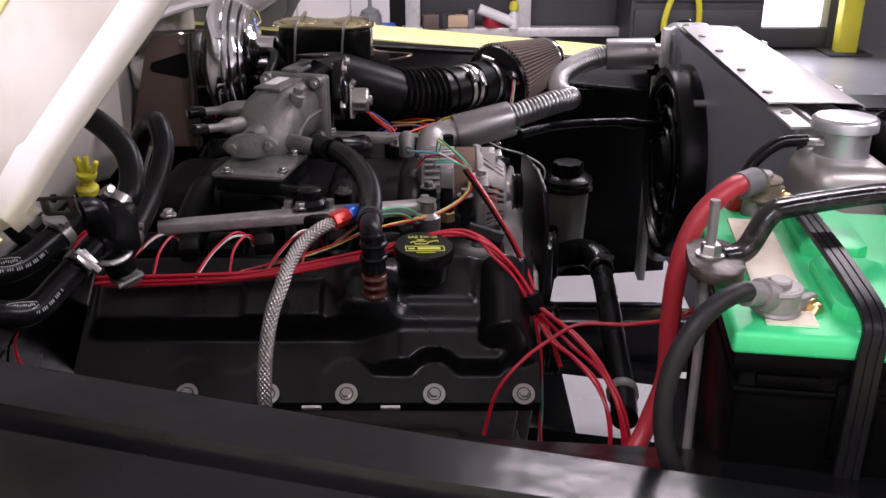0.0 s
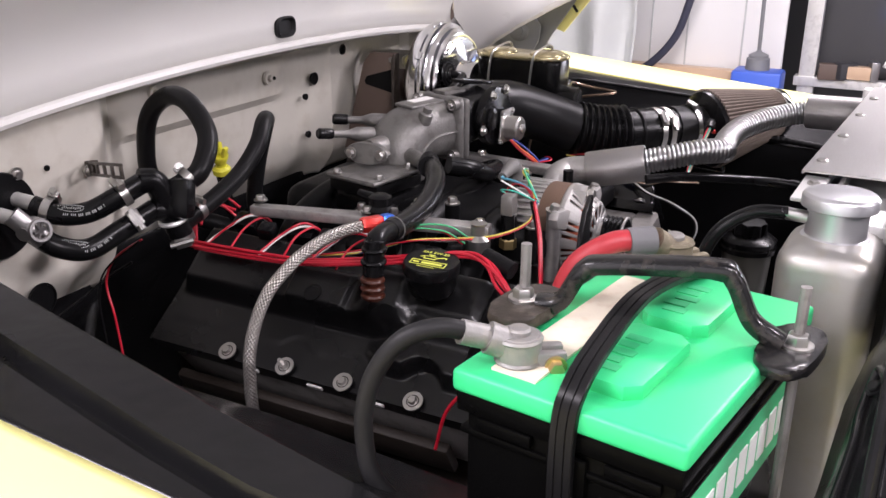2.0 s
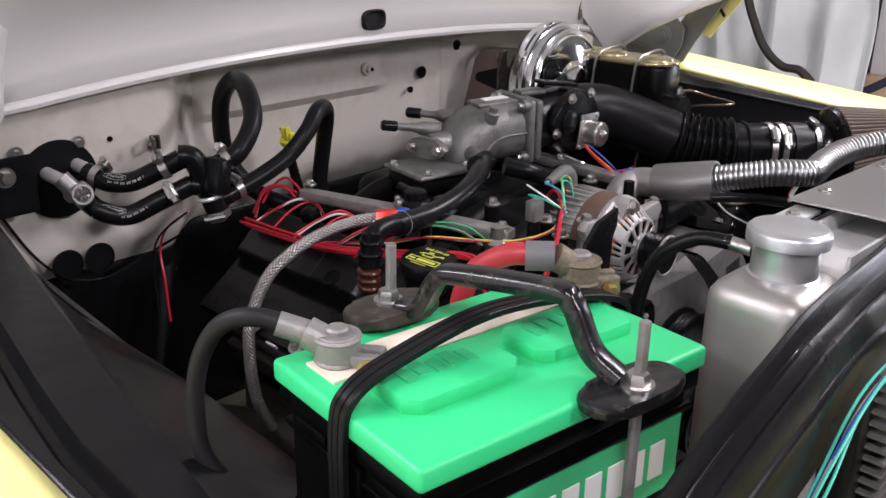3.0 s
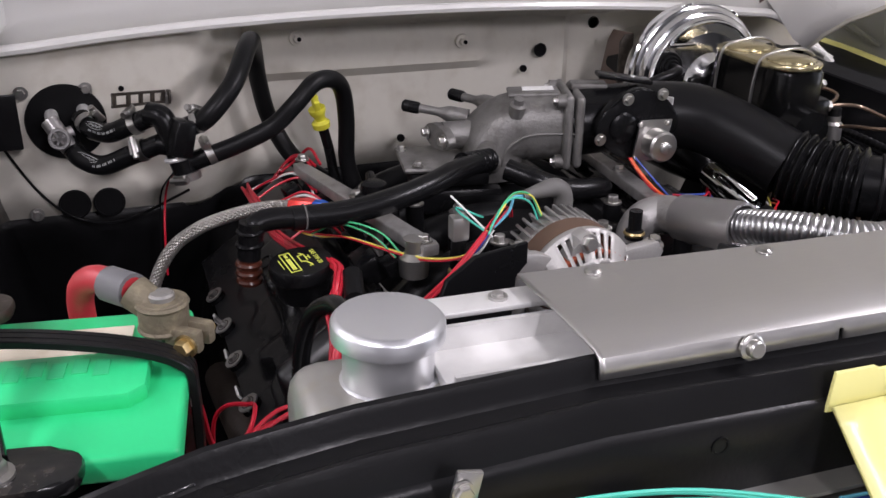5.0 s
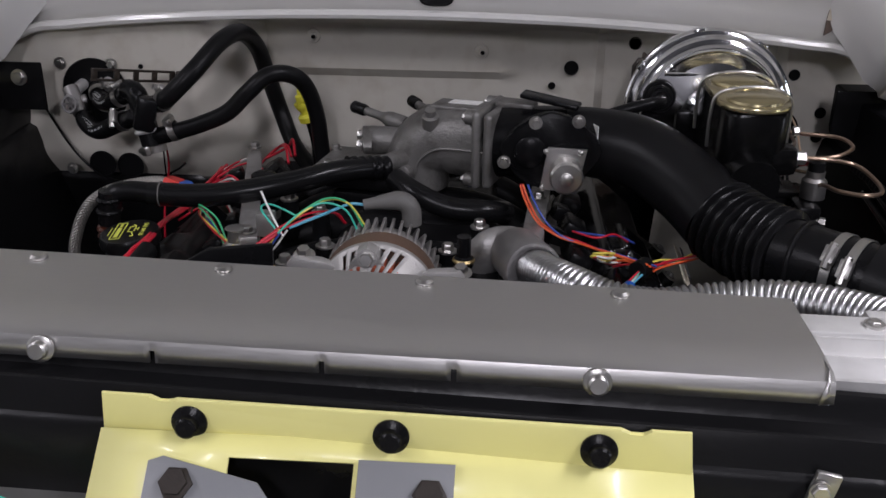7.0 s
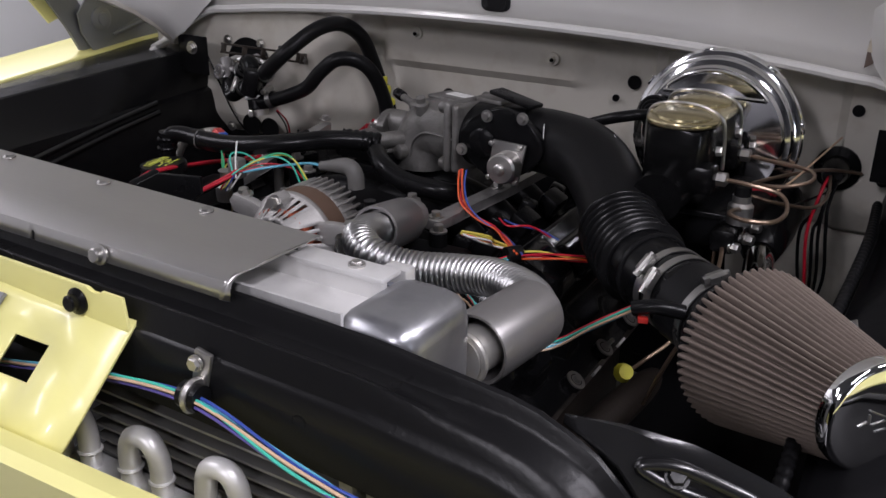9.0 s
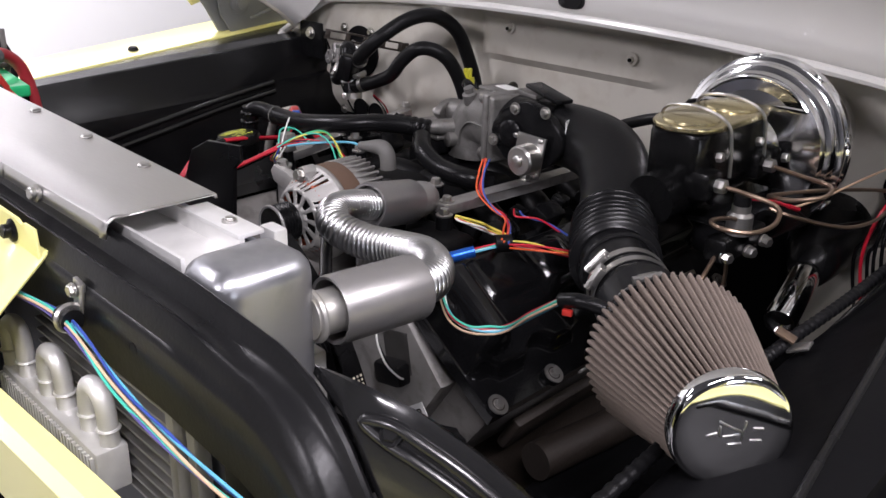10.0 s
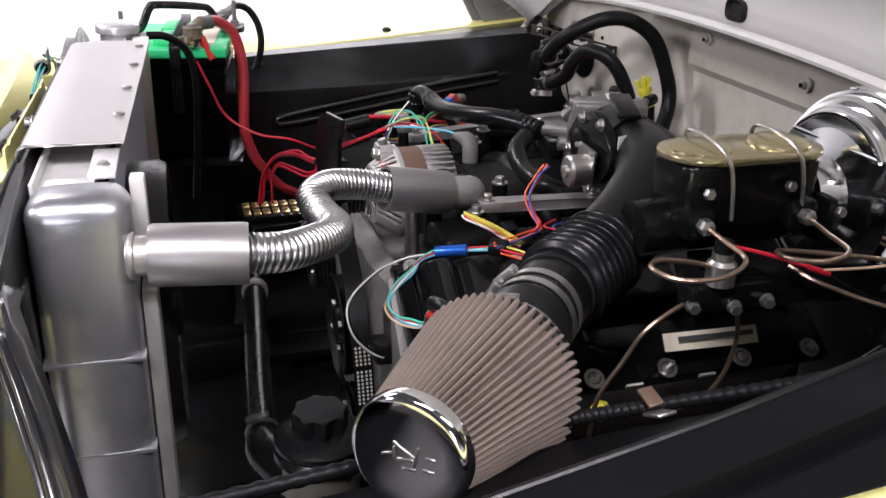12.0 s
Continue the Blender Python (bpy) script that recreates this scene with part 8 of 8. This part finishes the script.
part("cap", lathe(bm_new(), [(0.03, 0), (0.033, 0.01), (0.026, 0.05), (0.015, 0.06)], (XW - 0.12, -0.475, 0.50), (0, 0, 1), 20), M["neon"], bot)
wp = thing("white_partition", "white plastic partition with bluish light", "partition", (XW - 0.1, 0.95, 0.0))
part("panel", box(bm_new(), (XW - 0.1, 0.86, 0.85), (0.04, 1.0, 1.5), bev=0.004), M["wall"], wp)
part("kick", box(bm_new(), (XW - 0.2, 0.86, 0.20), (0.10, 1.0, 0.40), bev=0.004), M["wtan"], wp)
for y in (0.62, 0.98, 1.22):
    part("seam", box(bm_new(), (XW - 0.122, y, 0.9), (0.006, 0.012, 1.0), bev=0.002), M["curtain"], wp)
M["screenblue"] = mat("blue_crate_plastic", (0.06, 0.14, 0.62), 0.4, bump=0.1, var=0.1)
bk = thing("blue_bucket", "blue plastic crate with grey brush", "bucket", (XW - 0.3, 0.45, 0.3))
part("crate", box(bm_new(), (XW - 0.35, 0.46, 0.22), (0.22, 0.30, 0.44), bev=0.02), M["screenblue"], bk)
part("brush", lathe(bm_new(), [(0.075, 0), (0.07, 0.07), (0.06, 0.075), (0.06, 0.09), (0.02, 0.11), (0.012, 0.12), (0.012, 1.0)], (XW - 0.35, 0.47, 0.44), (0, 0.02, 1), 16), M["hinge"], bk)
cu = thing("plastic_curtain", "crumpled clear grey plastic sheet", "curtain", (4.3, 1.75, 0.0))
part("sheet", sheet(bm_new(), lambda u, v: Vector((4.3 + 0.10 * noise.noise((u * 9, v * 3, 0.3)) + 0.05 * math.sin(u * 30), 1.12 + 1.5 * u, 1.5 * v)), 60, 30), M["curtain"], cu, thick=0.004)
part("strap", sweep(bm_new(), [(4.24, 1.86, 1.30), (4.14, 1.80, 0.95), (4.12, 1.70, 0.72), (4.12, 1.62, 0.60), (4.12, 1.52, 0.53), (4.12, 1.42, 0.52), (4.12, 1.34, 0.46)], 0.024, 10, 6), M["grime"], cu, "dark strap hanging on the sheet")
hz = thing("air_hose", "dark grey air hose hanging in a loop", "hose", (4.0, 0.9, 0.4))
part("hose", sweep(bm_new(), [(4.95, 0.93, 1.45), (4.95, 0.92, 1.0), (4.95, 0.96, 0.79), (4.95, 1.02, 0.60), (4.95, 1.14, 0.44), (4.95, 1.30, 0.32), (4.95, 1.55, 0.18), (4.95, 1.75, 0.03)], 0.026, 12, 6), M["hosegrey"], hz)
ca = thing("tool_cabinet", "black steel tool cabinet with yellow hose", "cabinet", (5.0, -1.6, 0.0))
part("carcass", box(bm_new(), (5.05, -1.62, 0.5), (0.6, 0.85, 1.0), bev=0.01), M["darkwall"], ca)
for z in (0.2, 0.45, 0.7, 0.9):
    part("drawer", box(bm_new(), (4.745, -1.62, z), (0.02, 0.80, 0.20), bev=0.004), M["darkwall"], ca)
part("yellow_hose", sweep(bm_new(), [(4.70, -1.45, 0.2), (4.68, -1.40, 0.5), (4.69, -1.52, 0.78), (4.70, -1.62, 0.55), (4.72, -1.6, 0.2)], 0.02, 10, 6), M["neon"], ca)
lp = thing("yellow_post", "yellow steel post beside the doorway", "post", (6.2, -3.22, 0.0))
part("post", box(bm_new(), (6.2, -3.22, 0.9), (0.12, 0.16, 1.8), bev=0.01), M["neon"], lp)
part("foot_plate", box(bm_new(), (6.2, -3.22, 0.01), (0.30, 0.34, 0.02), bev=0.004), M["darkwall"], lp)
door = part("door_1", box(bm_new(), (6.47, -2.28, 0.98), (0.04, 1.62, 1.62)), M["panel"])
tagged(door, "open garage doorway full of white daylight", "doorway", kind="structure")
for y in (-1.45, -3.11):
    part("door_jamb", box(bm_new(), (6.46, y, 0.92), (0.10, 0.06, 1.84), bev=0.004), M["alu"], door)
part("threshold", box(bm_new(), (6.42, -2.28, 0.10), (0.14, 1.7, 0.16), (0, 0, 0), 0.01), M["darkwall"], door)
fm = thing("floor_mat", "dark grey rubber floor mat", "mat", (3.9, -2.6, 0.0))
part("mat", box(bm_new(), (3.6, -2.6, 0.008), (2.2, 2.6, 0.012), bev=0.003), M["dullrubber"], fm)
for k in range(3):
    fc2 = thing("floor_cable", "black cable coiled on the floor", "cable", (3.8, -2.6, 0.01), "floor cables")
    part("cable", sweep(bm_new(), [(3.2 + 0.3 * k, -1.8, 0.03), (3.5 + 0.2 * k, -2.3, 0.03), (4.2, -2.5 - 0.2 * k, 0.03), (4.0, -3.1, 0.03), (3.3, -3.0 - 0.2 * k, 0.03)], 0.014, 8, 6), M["rubber"], fc2)
